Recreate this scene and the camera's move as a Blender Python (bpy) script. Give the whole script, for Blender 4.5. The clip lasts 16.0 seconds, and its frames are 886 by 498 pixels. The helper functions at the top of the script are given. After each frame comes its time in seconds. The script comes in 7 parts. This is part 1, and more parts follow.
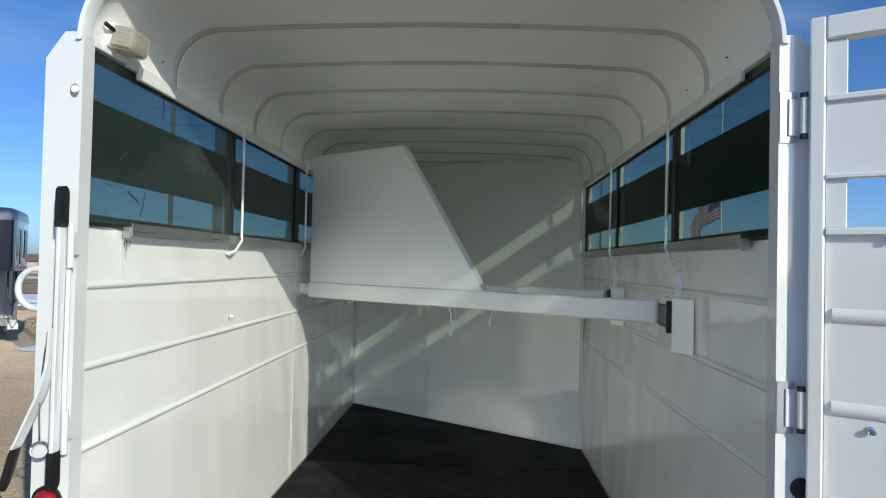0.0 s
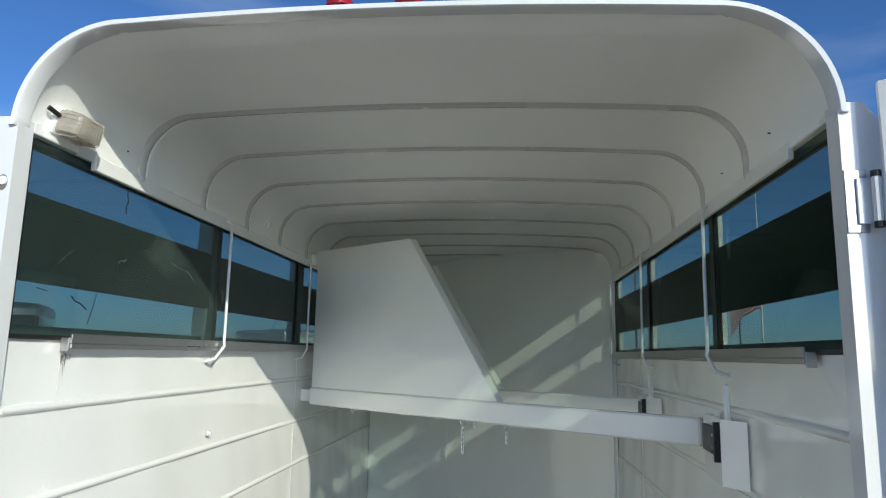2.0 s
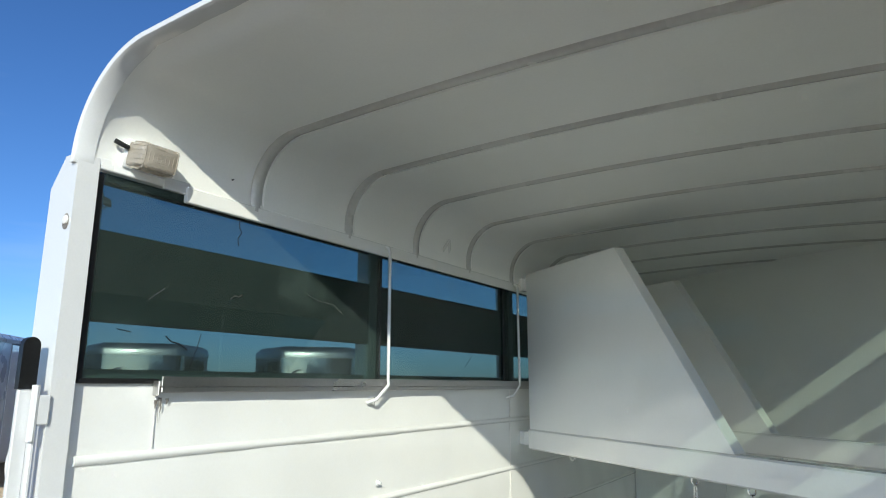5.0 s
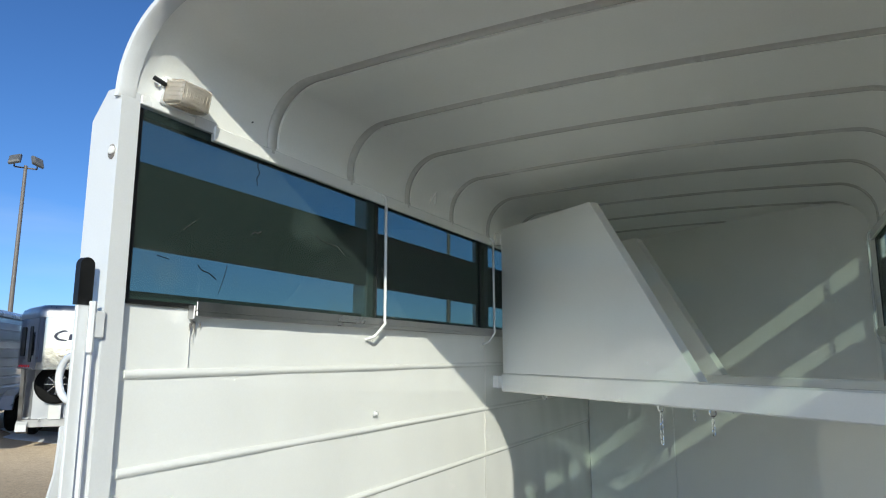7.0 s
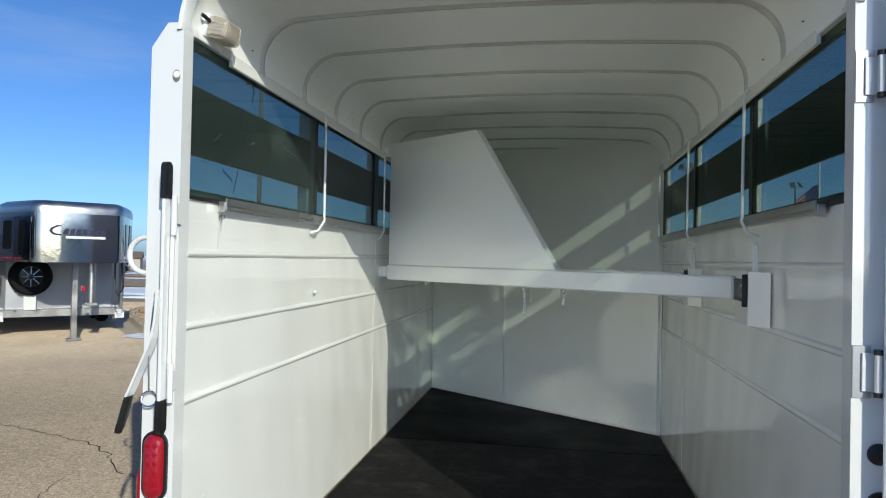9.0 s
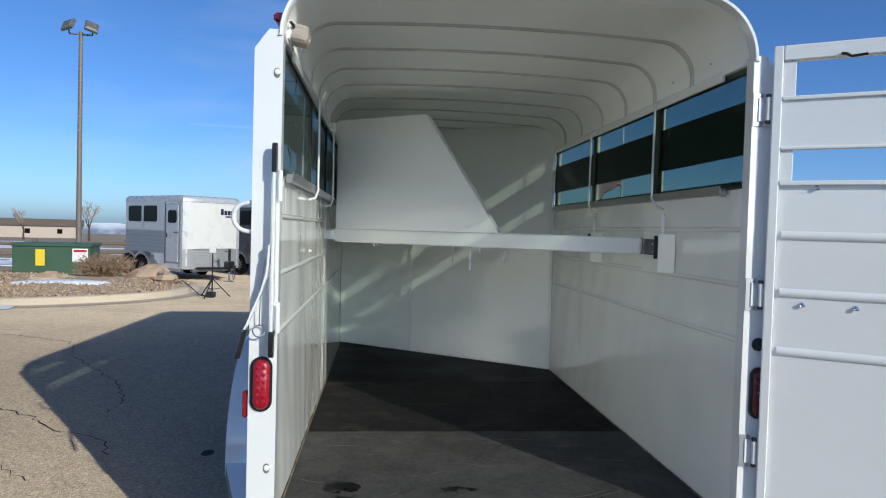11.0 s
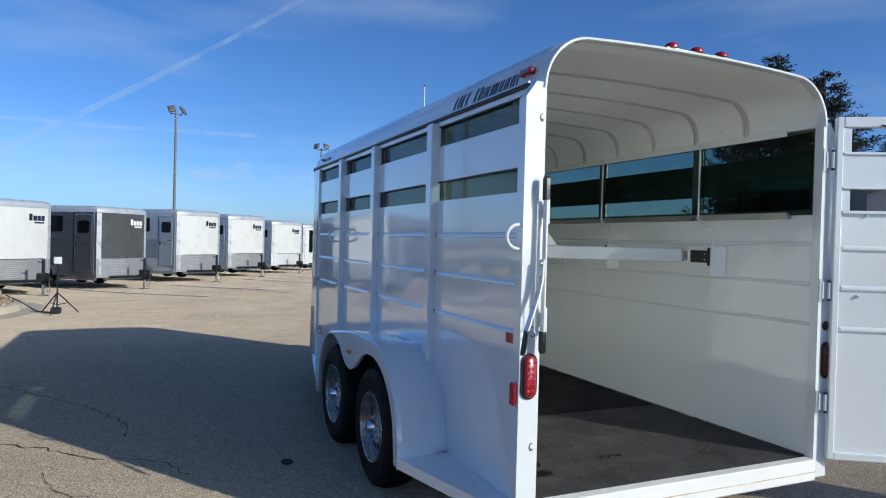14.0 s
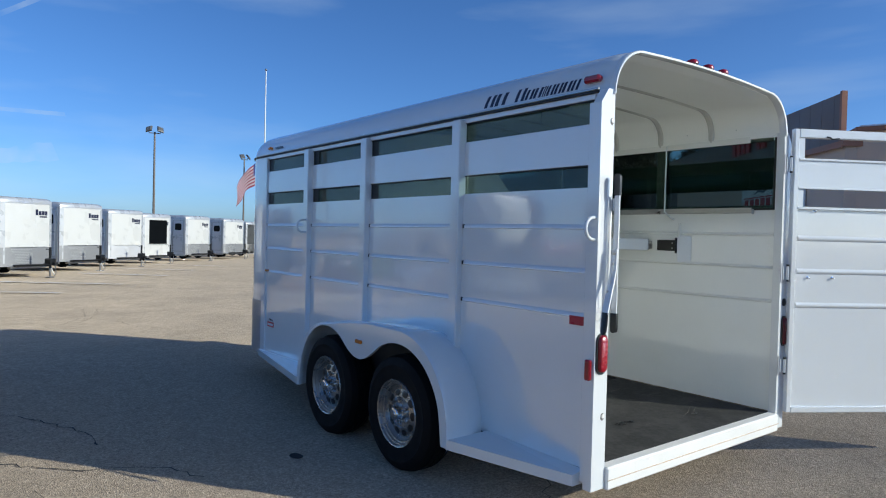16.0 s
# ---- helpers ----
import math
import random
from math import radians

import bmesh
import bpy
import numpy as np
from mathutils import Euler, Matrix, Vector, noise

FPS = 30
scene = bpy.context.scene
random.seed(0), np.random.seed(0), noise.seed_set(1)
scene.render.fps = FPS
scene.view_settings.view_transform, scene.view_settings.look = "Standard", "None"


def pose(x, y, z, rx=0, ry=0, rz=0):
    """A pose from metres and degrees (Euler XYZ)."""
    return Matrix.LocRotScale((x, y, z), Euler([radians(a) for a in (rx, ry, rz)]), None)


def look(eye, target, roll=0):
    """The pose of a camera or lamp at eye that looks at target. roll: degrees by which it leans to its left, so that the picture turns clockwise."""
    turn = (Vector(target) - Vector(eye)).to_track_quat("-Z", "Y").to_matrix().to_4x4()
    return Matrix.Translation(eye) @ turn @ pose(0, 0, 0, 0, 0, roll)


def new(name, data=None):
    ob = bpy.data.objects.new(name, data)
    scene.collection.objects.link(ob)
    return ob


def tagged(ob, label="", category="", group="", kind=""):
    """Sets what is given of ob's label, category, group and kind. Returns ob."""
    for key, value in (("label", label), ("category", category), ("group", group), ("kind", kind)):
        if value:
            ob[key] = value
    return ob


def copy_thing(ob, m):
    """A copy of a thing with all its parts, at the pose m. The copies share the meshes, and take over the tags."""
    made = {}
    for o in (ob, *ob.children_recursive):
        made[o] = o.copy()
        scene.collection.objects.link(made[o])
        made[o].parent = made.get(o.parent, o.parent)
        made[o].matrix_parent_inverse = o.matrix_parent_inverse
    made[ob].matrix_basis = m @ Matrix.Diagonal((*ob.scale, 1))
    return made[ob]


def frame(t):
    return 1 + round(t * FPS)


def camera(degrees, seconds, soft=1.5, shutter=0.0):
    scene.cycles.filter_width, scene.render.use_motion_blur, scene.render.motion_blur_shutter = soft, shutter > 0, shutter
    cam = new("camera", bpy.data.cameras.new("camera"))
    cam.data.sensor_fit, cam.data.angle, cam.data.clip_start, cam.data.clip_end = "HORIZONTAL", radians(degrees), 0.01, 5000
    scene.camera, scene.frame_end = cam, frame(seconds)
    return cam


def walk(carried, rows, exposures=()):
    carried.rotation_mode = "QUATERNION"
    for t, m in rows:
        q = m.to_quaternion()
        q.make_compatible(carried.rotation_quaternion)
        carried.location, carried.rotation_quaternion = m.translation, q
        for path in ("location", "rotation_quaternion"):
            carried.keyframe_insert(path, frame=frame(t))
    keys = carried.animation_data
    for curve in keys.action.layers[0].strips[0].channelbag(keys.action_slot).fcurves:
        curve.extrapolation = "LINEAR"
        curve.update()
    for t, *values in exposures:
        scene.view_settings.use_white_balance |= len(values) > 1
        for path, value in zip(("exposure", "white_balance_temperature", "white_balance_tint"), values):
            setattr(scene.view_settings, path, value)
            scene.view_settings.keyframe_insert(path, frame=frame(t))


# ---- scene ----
cam = camera(68.2, 16.0, soft=1.1)
PATH = [
    (0.0, (0.143, -1.644, 1.602), (0.046, 0.353, 1.646), 1.30),
    (0.5, (0.134, -1.663, 1.623), (0.040, 0.333, 1.713), 1.20),
    (1.0, (0.146, -1.571, 1.633), (0.051, 0.419, 1.807), 1.30),
    (1.5, (0.183, -1.425, 1.652), (0.072, 0.557, 1.893), 1.20),
    (2.0, (0.228, -1.325, 1.668), (0.029, 0.639, 1.985), 1.20),
    (2.5, (0.234, -1.171, 1.679), (-0.096, 0.769, 2.039), 1.30),
    (3.0, (0.251, -1.034, 1.688), (-0.240, 0.867, 2.071), 0.90),
    (3.5, (0.284, -0.934, 1.690), (-0.347, 0.923, 2.081), 0.90),
    (4.0, (0.385, -0.861, 1.685), (-0.412, 0.930, 2.079), 0.60),
    (4.6, (0.485, -0.781, 1.683), (-0.483, 0.934, 2.085), 0.28),
    (5.25, (0.545, -0.729, 1.680), (-0.534, 0.925, 2.089), 0.05),
    (5.9, (0.550, -0.741, 1.662), (-0.545, 0.898, 2.062), -0.05),
    (6.5, (0.504, -0.834, 1.617), (-0.508, 0.853, 1.982), 0.00),
    (7.0, (0.444, -0.951, 1.565), (-0.455, 0.807, 1.886), 0.10),
    (7.5, (0.404, -1.090, 1.538), (-0.378, 0.734, 1.788), 0.50),
    (8.0, (0.373, -1.281, 1.517), (-0.269, 0.606, 1.671), 0.60),
    (8.5, (0.312, -1.482, 1.531), (-0.178, 0.455, 1.599), 1.10),
    (9.0, (0.177, -1.720, 1.521), (-0.159, 0.251, 1.549), 1.20),
    (9.5, (0.081, -1.945, 1.518), (-0.112, 0.046, 1.509), 1.40),
    (10.1, (-0.088, -2.175, 1.508), (-0.119, -0.170, 1.465), 1.57),
    (10.75, (-0.378, -2.349, 1.491), (-0.249, -0.347, 1.433), 1.62),
    (11.4, (-0.754, -2.468, 1.482), (-0.478, -0.484, 1.425), 1.61),
    (12.0, (-1.157, -2.549, 1.494), (-0.750, -0.592, 1.445), 1.60),
    (12.5, (-1.509, -2.611, 1.515), (-0.994, -0.679, 1.475), 1.60),
    (13.0, (-1.823, -2.554, 1.510), (-1.226, -0.646, 1.468), 1.60),
    (13.5, (-2.124, -2.473, 1.488), (-1.426, -0.599, 1.458), 1.50),
    (14.0, (-2.431, -2.427, 1.486), (-1.622, -0.598, 1.461), 1.50),
    (14.5, (-2.679, -2.321, 1.476), (-1.763, -0.543, 1.441), 1.50),
    (15.0, (-2.938, -2.209, 1.476), (-1.907, -0.496, 1.442), 1.50),
    (15.5, (-3.254, -2.123, 1.467), (-2.107, -0.485, 1.440), 1.40),
    (16.0, (-3.488, -1.993, 1.462), (-2.252, -0.421, 1.420), 1.40),
]
EXPOSURES = [(0.0, 0.02, 6550, 1), (2.0, 0.12, 6450, 0), (4.0, 0.22, 6450, 0), (6.5, 0.12, 6450, 0), (8.0, 0.06, 6520, 0), (9.5, 0.04, 6520, 1), (12.5, -0.02, 6300, 2), (14.5, 0.05, 6250, 1), (16.0, 0.10, 6250, 0)]
walk(cam, [(t, look(eye, target, roll)) for t, eye, target, roll in PATH], exposures=EXPOSURES)

# ---- world, sun, exposure ----
SUN_AZ, SUN_EL = 144.8, 22.3
world = bpy.data.worlds.new("sky")
scene.world = world
world.use_nodes = True
wn, wl = world.node_tree.nodes, world.node_tree.links
sky = wn.new("ShaderNodeTexSky")
sky.sky_type, sky.sun_disc = "NISHITA", False
sky.sun_elevation, sky.sun_rotation = radians(SUN_EL), radians(SUN_AZ)
sky.altitude, sky.air_density, sky.dust_density, sky.ozone_density = 2000, 0.85, 4.5, 3.0
wn["Background"].inputs["Strength"].default_value = 0.128
# thin wisps of high cloud
wc = wn.new("ShaderNodeTexCoord")
wmap = wn.new("ShaderNodeMapping")
wmap.inputs["Scale"].default_value = (2.0, 1.2, 9.0)
wnoise = wn.new("ShaderNodeTexNoise")
wnoise.inputs["Scale"].default_value, wnoise.inputs["Detail"].default_value = 1.3, 7
wramp = wn.new("ShaderNodeValToRGB")
wramp.color_ramp.elements[0].position, wramp.color_ramp.elements[1].position = 0.5, 0.85
wramp.color_ramp.elements[1].color = (0.26, 0.26, 0.26, 1)
wmix = wn.new("ShaderNodeMixRGB")
wmix.inputs["Color2"].default_value = (5.5, 6.0, 6.6, 1)
wl.new(wc.outputs["Generated"], wmap.inputs["Vector"])
wl.new(wmap.outputs["Vector"], wnoise.inputs["Vector"])
wl.new(wnoise.outputs["Fac"], wramp.inputs["Fac"])
wl.new(wramp.outputs["Color"], wmix.inputs["Fac"])
whs = wn.new("ShaderNodeHueSaturation")
whs.inputs["Saturation"].default_value, whs.inputs["Value"].default_value = 1.1, 1.0
wl.new(sky.outputs["Color"], whs.inputs["Color"])
wt = wn.new("ShaderNodeMixRGB")
wt.blend_type = "MULTIPLY"
wt.inputs["Fac"].default_value, wt.inputs["Color2"].default_value = 1.0, (0.82, 0.945, 1.20, 1)
wl.new(whs.outputs["Color"], wt.inputs["Color1"])
wl.new(wt.outputs["Color"], wmix.inputs["Color1"])
wl.new(wmix.outputs["Color"], wn["Background"].inputs["Color"])

sun = new("sun", bpy.data.lights.new("sun", "SUN"))
sun.data.energy, sun.data.angle, sun.data.color = 3.75, radians(0.53), (1.0, 0.94, 0.855)
sdir = Vector((math.sin(radians(SUN_AZ)) * math.cos(radians(SUN_EL)), math.cos(radians(SUN_AZ)) * math.cos(radians(SUN_EL)), math.sin(radians(SUN_EL))))
sun.matrix_world = look(sdir * 60, (0, 0, 0))


scene.cycles.blur_glossy, scene.cycles.sample_clamp_indirect, scene.cycles.use_guiding = 0.0, 0.0, True
scene.cycles.max_bounces, scene.cycles.diffuse_bounces, scene.cycles.transparent_max_bounces = 20, 16, 24


# ---- materials ----
def material(name, base, rough=0.5, metal=0.0, vary=0.08, scale=3.0, fine=60.0, bump=0.02, rough_vary=0.1, second=None, amount=0.5, spot=0.55, coat=0.0, spec=0.5):
    """A surface with variation at two scales: broad tone drift and fine grain; second: a stain colour that shows in patches."""
    m = bpy.data.materials.new(name)
    m.use_nodes = True
    n, l = m.node_tree.nodes, m.node_tree.links
    p = n["Principled BSDF"]
    p.inputs["Roughness"].default_value, p.inputs["Metallic"].default_value = rough, metal
    p.inputs["Coat Weight"].default_value, p.inputs["Coat Roughness"].default_value = coat, max(0.03, rough * 0.95)
    p.inputs["Specular IOR Level"].default_value = spec
    co = n.new("ShaderNodeTexCoord")
    big, small = n.new("ShaderNodeTexNoise"), n.new("ShaderNodeTexNoise")
    big.inputs["Scale"].default_value, big.inputs["Detail"].default_value = scale, 5
    small.inputs["Scale"].default_value, small.inputs["Detail"].default_value = fine, 3
    for t in (big, small):
        l.new(co.outputs["Object"], t.inputs["Vector"])
    add = n.new("ShaderNodeMath")
    add.operation = "ADD"
    l.new(big.outputs["Fac"], add.inputs[0])
    l.new(small.outputs["Fac"], add.inputs[1])
    rng = n.new("ShaderNodeMapRange")
    rng.inputs["From Min"].default_value, rng.inputs["From Max"].default_value = 0.6, 1.4
    rng.inputs["To Min"].default_value, rng.inputs["To Max"].default_value = 1 - vary, 1 + vary
    l.new(add.outputs[0], rng.inputs["Value"])
    mul = n.new("ShaderNodeVectorMath")
    mul.operation = "MULTIPLY"
    mul.inputs[0].default_value = base
    l.new(rng.outputs["Result"], mul.inputs[1])
    out = mul.outputs[0]
    if second:
        st = n.new("ShaderNodeTexNoise")
        st.inputs["Scale"].default_value, st.inputs["Detail"].default_value = scale * 1.7, 8
        st.inputs["Roughness"].default_value = 0.65
        sm = n.new("ShaderNodeMapping")
        sm.inputs["Location"].default_value = (7.3, 2.1, 4.4)
        l.new(co.outputs["Object"], sm.inputs["Vector"])
        l.new(sm.outputs["Vector"], st.inputs["Vector"])
        sr = n.new("ShaderNodeMapRange")
        sr.inputs["From Min"].default_value, sr.inputs["From Max"].default_value = spot, spot + 0.3
        sr.inputs["To Max"].default_value = amount
        l.new(st.outputs["Fac"], sr.inputs["Value"])
        mx = n.new("ShaderNodeMixRGB")
        mx.inputs["Color2"].default_value = (*second, 1)
        l.new(sr.outputs["Result"], mx.inputs["Fac"])
        l.new(out, mx.inputs["Color1"])
        out = mx.outputs["Color"]
    l.new(out, p.inputs["Base Color"])
    rr = n.new("ShaderNodeMapRange")
    rr.inputs["From Min"].default_value, rr.inputs["From Max"].default_value = 0.3, 0.7
    rr.inputs["To Min"].default_value, rr.inputs["To Max"].default_value = max(0.02, rough - rough_vary), min(1, rough + rough_vary)
    l.new(big.outputs["Fac"], rr.inputs["Value"])
    l.new(rr.outputs["Result"], p.inputs["Roughness"])
    if bump:
        b = n.new("ShaderNodeBump")
        b.inputs["Strength"].default_value, b.inputs["Distance"].default_value = 1.0, bump
        l.new(small.outputs["Fac"], b.inputs["Height"])
        l.new(b.outputs["Normal"], p.inputs["Normal"])
    return m


def tinted_glass(name, tint, rough=0.02, gloss=0.9, dust=0.015, smudge=0.10):
    m = bpy.data.materials.new(name)
    m.use_nodes = True
    n, l = m.node_tree.nodes, m.node_tree.links
    n.remove(n["Principled BSDF"])
    tr, gl, mix, lw, fr = n.new("ShaderNodeBsdfTransparent"), n.new("ShaderNodeBsdfGlossy"), n.new("ShaderNodeMixShader"), n.new("ShaderNodeLayerWeight"), n.new("ShaderNodeMapRange")
    pw = n.new("ShaderNodeMath")
    pw.operation = "POWER"
    pw.inputs[1].default_value = 4.0
    lw.inputs["Blend"].default_value = 0.5
    fr.inputs["To Min"].default_value, fr.inputs["To Max"].default_value = 0.03, 0.42
    l.new(lw.outputs["Facing"], pw.inputs[0])
    l.new(pw.outputs[0], fr.inputs["Value"])
    gl.inputs["Roughness"].default_value = rough
    gl.inputs["Color"].default_value = (gloss, gloss, gloss, 1)
    co, no, ra, mx = n.new("ShaderNodeTexCoord"), n.new("ShaderNodeTexNoise"), n.new("ShaderNodeMapRange"), n.new("ShaderNodeMixRGB")
    no.inputs["Scale"].default_value, no.inputs["Detail"].default_value = 6, 8
    ra.inputs["From Min"].default_value, ra.inputs["From Max"].default_value, ra.inputs["To Max"].default_value = 0.55, 0.75, 0.25
    mx.inputs["Color1"].default_value = (*tint, 1)
    mx.inputs["Color2"].default_value = (*(c * 0.7 + 0.05 for c in tint), 1)
    l.new(co.outputs["Object"], no.inputs["Vector"])
    l.new(no.outputs["Fac"], ra.inputs["Value"])
    l.new(ra.outputs["Result"], mx.inputs["Fac"])
    l.new(mx.outputs["Color"], tr.inputs["Color"])
    l.new(fr.outputs["Result"], mix.inputs["Fac"])
    l.new(tr.outputs[0], mix.inputs[1])
    l.new(gl.outputs[0], mix.inputs[2])
    # dust and fine scuffs that catch the light
    du, mix2 = n.new("ShaderNodeBsdfDiffuse"), n.new("ShaderNodeMixShader")
    mp, sc, sr, ad = n.new("ShaderNodeMapping"), n.new("ShaderNodeTexNoise"), n.new("ShaderNodeMapRange"), n.new("ShaderNodeMath")
    mp.inputs["Rotation"].default_value, mp.inputs["Scale"].default_value = (0.5, 0.2, 0.3), (9.0, 9.0, 60.0)
    sc.inputs["Scale"].default_value, sc.inputs["Detail"].default_value = 1.0, 4
    sr.inputs["From Min"].default_value, sr.inputs["From Max"].default_value, sr.inputs["To Min"].default_value, sr.inputs["To Max"].default_value = 0.70, 0.80, dust, 0.30
    ad.operation, ad.inputs[1].default_value = "MULTIPLY_ADD", smudge
    l.new(co.outputs["Object"], mp.inputs["Vector"])
    l.new(mp.outputs["Vector"], sc.inputs["Vector"])
    l.new(sc.outputs["Fac"], sr.inputs["Value"])
    l.new(ra.outputs["Result"], ad.inputs[0])
    l.new(sr.outputs["Result"], ad.inputs[2])
    du.inputs["Color"].default_value = (0.35, 0.47, 0.43, 1)
    l.new(ad.outputs[0], mix2.inputs["Fac"])
    l.new(mix.outputs[0], mix2.inputs[1])
    l.new(du.outputs[0], mix2.inputs[2])
    l.new(mix2.outputs[0], n["Material Output"].inputs["Surface"])
    return m


WHITE = material("white_paint", (0.775, 0.78, 0.77), 0.055, vary=0.03, scale=1.3, fine=220, bump=0.0001, rough_vary=0.015, second=(0.70, 0.69, 0.65), amount=0.2, spot=0.45, spec=0.8, coat=0.8)
WHITE_IN = material("white_paint_inside", (0.945, 0.945, 0.90), 0.09, vary=0.02, scale=1.1, fine=180, bump=0.0, rough_vary=0.01, spec=0.9, coat=0.6, second=(0.82, 0.81, 0.74), amount=0.25, spot=0.45)
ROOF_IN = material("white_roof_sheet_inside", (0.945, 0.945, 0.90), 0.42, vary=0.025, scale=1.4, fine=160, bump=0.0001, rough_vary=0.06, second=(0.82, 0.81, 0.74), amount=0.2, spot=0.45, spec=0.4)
WHITE_WORN = material("white_paint_worn", (0.80, 0.78, 0.74), 0.4, vary=0.05, scale=5, fine=150, bump=0.0006, second=(0.42, 0.25, 0.12), amount=0.6, spot=0.66)
# mat rubber in three tones: the floor's sun and shade put into colour
RUBBER_SHADED = material("rubber_mat_shaded", (0.0055, 0.0054, 0.0055), 0.45, vary=0.5, scale=2.6, fine=45, bump=0.0012, second=(0.02, 0.019, 0.018), amount=0.5, spot=0.5, spec=0.02)
RUBBER_HALF_SHADE = material("scuffed_rubber_mat_half_shade", (0.017, 0.0168, 0.0168), 0.6, vary=0.45, scale=2.6, fine=45, bump=0.0012, second=(0.065, 0.063, 0.06), amount=0.6, spot=0.5, spec=0.02)
RUBBER_DUSTY_LIT = material("dusty_rubber_mat_lit", (0.052, 0.051, 0.049), 0.75, vary=0.4, scale=2.6, fine=45, bump=0.0012, second=(0.10, 0.097, 0.09), amount=0.8, spot=0.46, spec=0.1)
MAT_SCUFF = material("dry_mud_scuff", (0.15, 0.14, 0.125), 0.9, vary=0.3, scale=12, fine=80, bump=0.0, spec=0.05)
WET = material("wet_rubber", (0.003, 0.003, 0.003), 0.3, vary=0.3, scale=9, fine=90, bump=0.0, spec=0.25)
TYRE = material("tyre_rubber", (0.006, 0.006, 0.0065), 0.7, vary=0.3, scale=9, fine=90, bump=0.001, second=(0.016, 0.015, 0.014), amount=0.4, spec=0.15)
BLACK = material("black_grip", (0.012, 0.012, 0.012), 0.38, vary=0.3, scale=12, fine=160, bump=0.0005)
DARK = material("dark_steel", (0.014, 0.014, 0.015), 0.55, vary=0.25, scale=8, fine=90, bump=0.0008)
ALU = material("aluminium", (0.50, 0.49, 0.475), 0.36, 1.0, vary=0.08, scale=4, fine=120, bump=0.0004, second=(0.45, 0.44, 0.42), amount=0.35)
POLISHED = material("polished_aluminium", (0.48, 0.50, 0.53), 0.10, 1.0, vary=0.06, scale=1.5, fine=9, bump=0.0008, rough_vary=0.05)
BRUSHED = material("brushed_silver_sheet", (0.42, 0.43, 0.45), 0.4, 0.6, vary=0.05, scale=2, fine=60, bump=0.0004)
GRIME = material("grey_grime", (0.17, 0.155, 0.14), 0.8, vary=0.3, scale=14, fine=90, bump=0.0, second=(0.5, 0.46, 0.4), amount=0.7, spot=0.45)
RIB_SHADE = material("grey_rib_shade", (0.62, 0.61, 0.575), 0.25, vary=0.08, scale=3, fine=70, bump=0.0003)
SILL_RUST = material("rust_bleed", (0.52, 0.38, 0.26), 0.7, vary=0.3, scale=9, fine=80, bump=0.0005, second=(0.78, 0.74, 0.68), amount=0.95, spot=0.45)
RED_DIMMED = material("dimmed_red_lens", (0.10, 0.004, 0.008), 0.2, vary=0.1, scale=20, fine=160, bump=0.002)
DIRT = material("floor_edge_dirt", (0.13, 0.09, 0.055), 0.9, vary=0.4, scale=8, fine=60, bump=0.001, second=(0.5, 0.48, 0.42), amount=0.9, spot=0.45)
STEEL = material("silver_wheel_paint", (0.36, 0.345, 0.325), 0.26, 0.75, vary=0.1, scale=8, fine=80, bump=0.0006, second=(0.10, 0.085, 0.075), amount=0.6)
CHROME = material("chrome", (0.8, 0.8, 0.8), 0.08, 1.0, vary=0.03, scale=5, fine=50, bump=0.0, rough_vary=0.04)
RED = material("red_lens", (0.30, 0.004, 0.014), 0.16, vary=0.1, scale=20, fine=160, bump=0.002, coat=0.5)
RED_TAPE = material("red_reflector", (0.40, 0.008, 0.028), 0.3, vary=0.15, scale=30, fine=200, bump=0.0008)
AMBER = material("amber_lens", (0.55, 0.17, 0.02), 0.2, vary=0.1, scale=20, fine=160, bump=0.0015)
NAVY = material("dark_blue_vinyl", (0.012, 0.016, 0.045), 0.35, vary=0.1, scale=10, fine=100, bump=0.0)
GREY_PANEL = material("charcoal_sheet", (0.075, 0.077, 0.078), 0.32, vary=0.06, scale=2, fine=60, bump=0.0004)
TREAD = material("tread_plate", (0.30, 0.30, 0.305), 0.42, 0.25, vary=0.16, scale=24, fine=55, bump=0.002)
SHEET_LIGHT = material("light_silver_sheet", (0.62, 0.62, 0.63), 0.34, 0.15, vary=0.04, scale=2, fine=60, bump=0.0003)
PLANK = material("grey_silver_plank", (0.36, 0.37, 0.39), 0.38, 0.5, vary=0.08, scale=3, fine=60, bump=0.0003)
STUD = material("bright_stud", (0.55, 0.55, 0.545), 0.3, 0.4, vary=0.05, scale=5, fine=60, bump=0.0)
SILVER = material("silver_paint", (0.50, 0.51, 0.53), 0.3, 0.25, vary=0.05, scale=3, fine=60, bump=0.0003)
WINDOW_DARK = material("dark_window_glass", (0.006, 0.007, 0.008), 0.08, spec=0.1, vary=0.1, scale=3, fine=20, bump=0.0, rough_vary=0.03)
GLASS = tinted_glass("tinted_acrylic", (0.50, 0.565, 0.52), gloss=0.6, dust=0.004)
GLASS_DUSTY = tinted_glass("dusty_acrylic", (0.40, 0.475, 0.455), dust=0.05, smudge=0.32)
SHELL_WHITE = material("white_aluminium_sheet", (0.65, 0.64, 0.61), 0.3, vary=0.04, scale=1.5, fine=60, bump=0.0004, second=(0.55, 0.54, 0.51), amount=0.12, spot=0.5)
LENS_SHELL = material("clear_lens_plastic", (0.88, 0.80, 0.68), 0.14, vary=0.06, scale=20, bump=0.0, spec=0.6)
LENS_SHELL.node_tree.nodes["Principled BSDF"].inputs["Transmission Weight"].default_value = 0.66
SLAT_INSIDE = material("dark_slat_inside", (0.030, 0.105, 0.070), 0.5, vary=0.15, scale=3, fine=60, bump=0.0006)


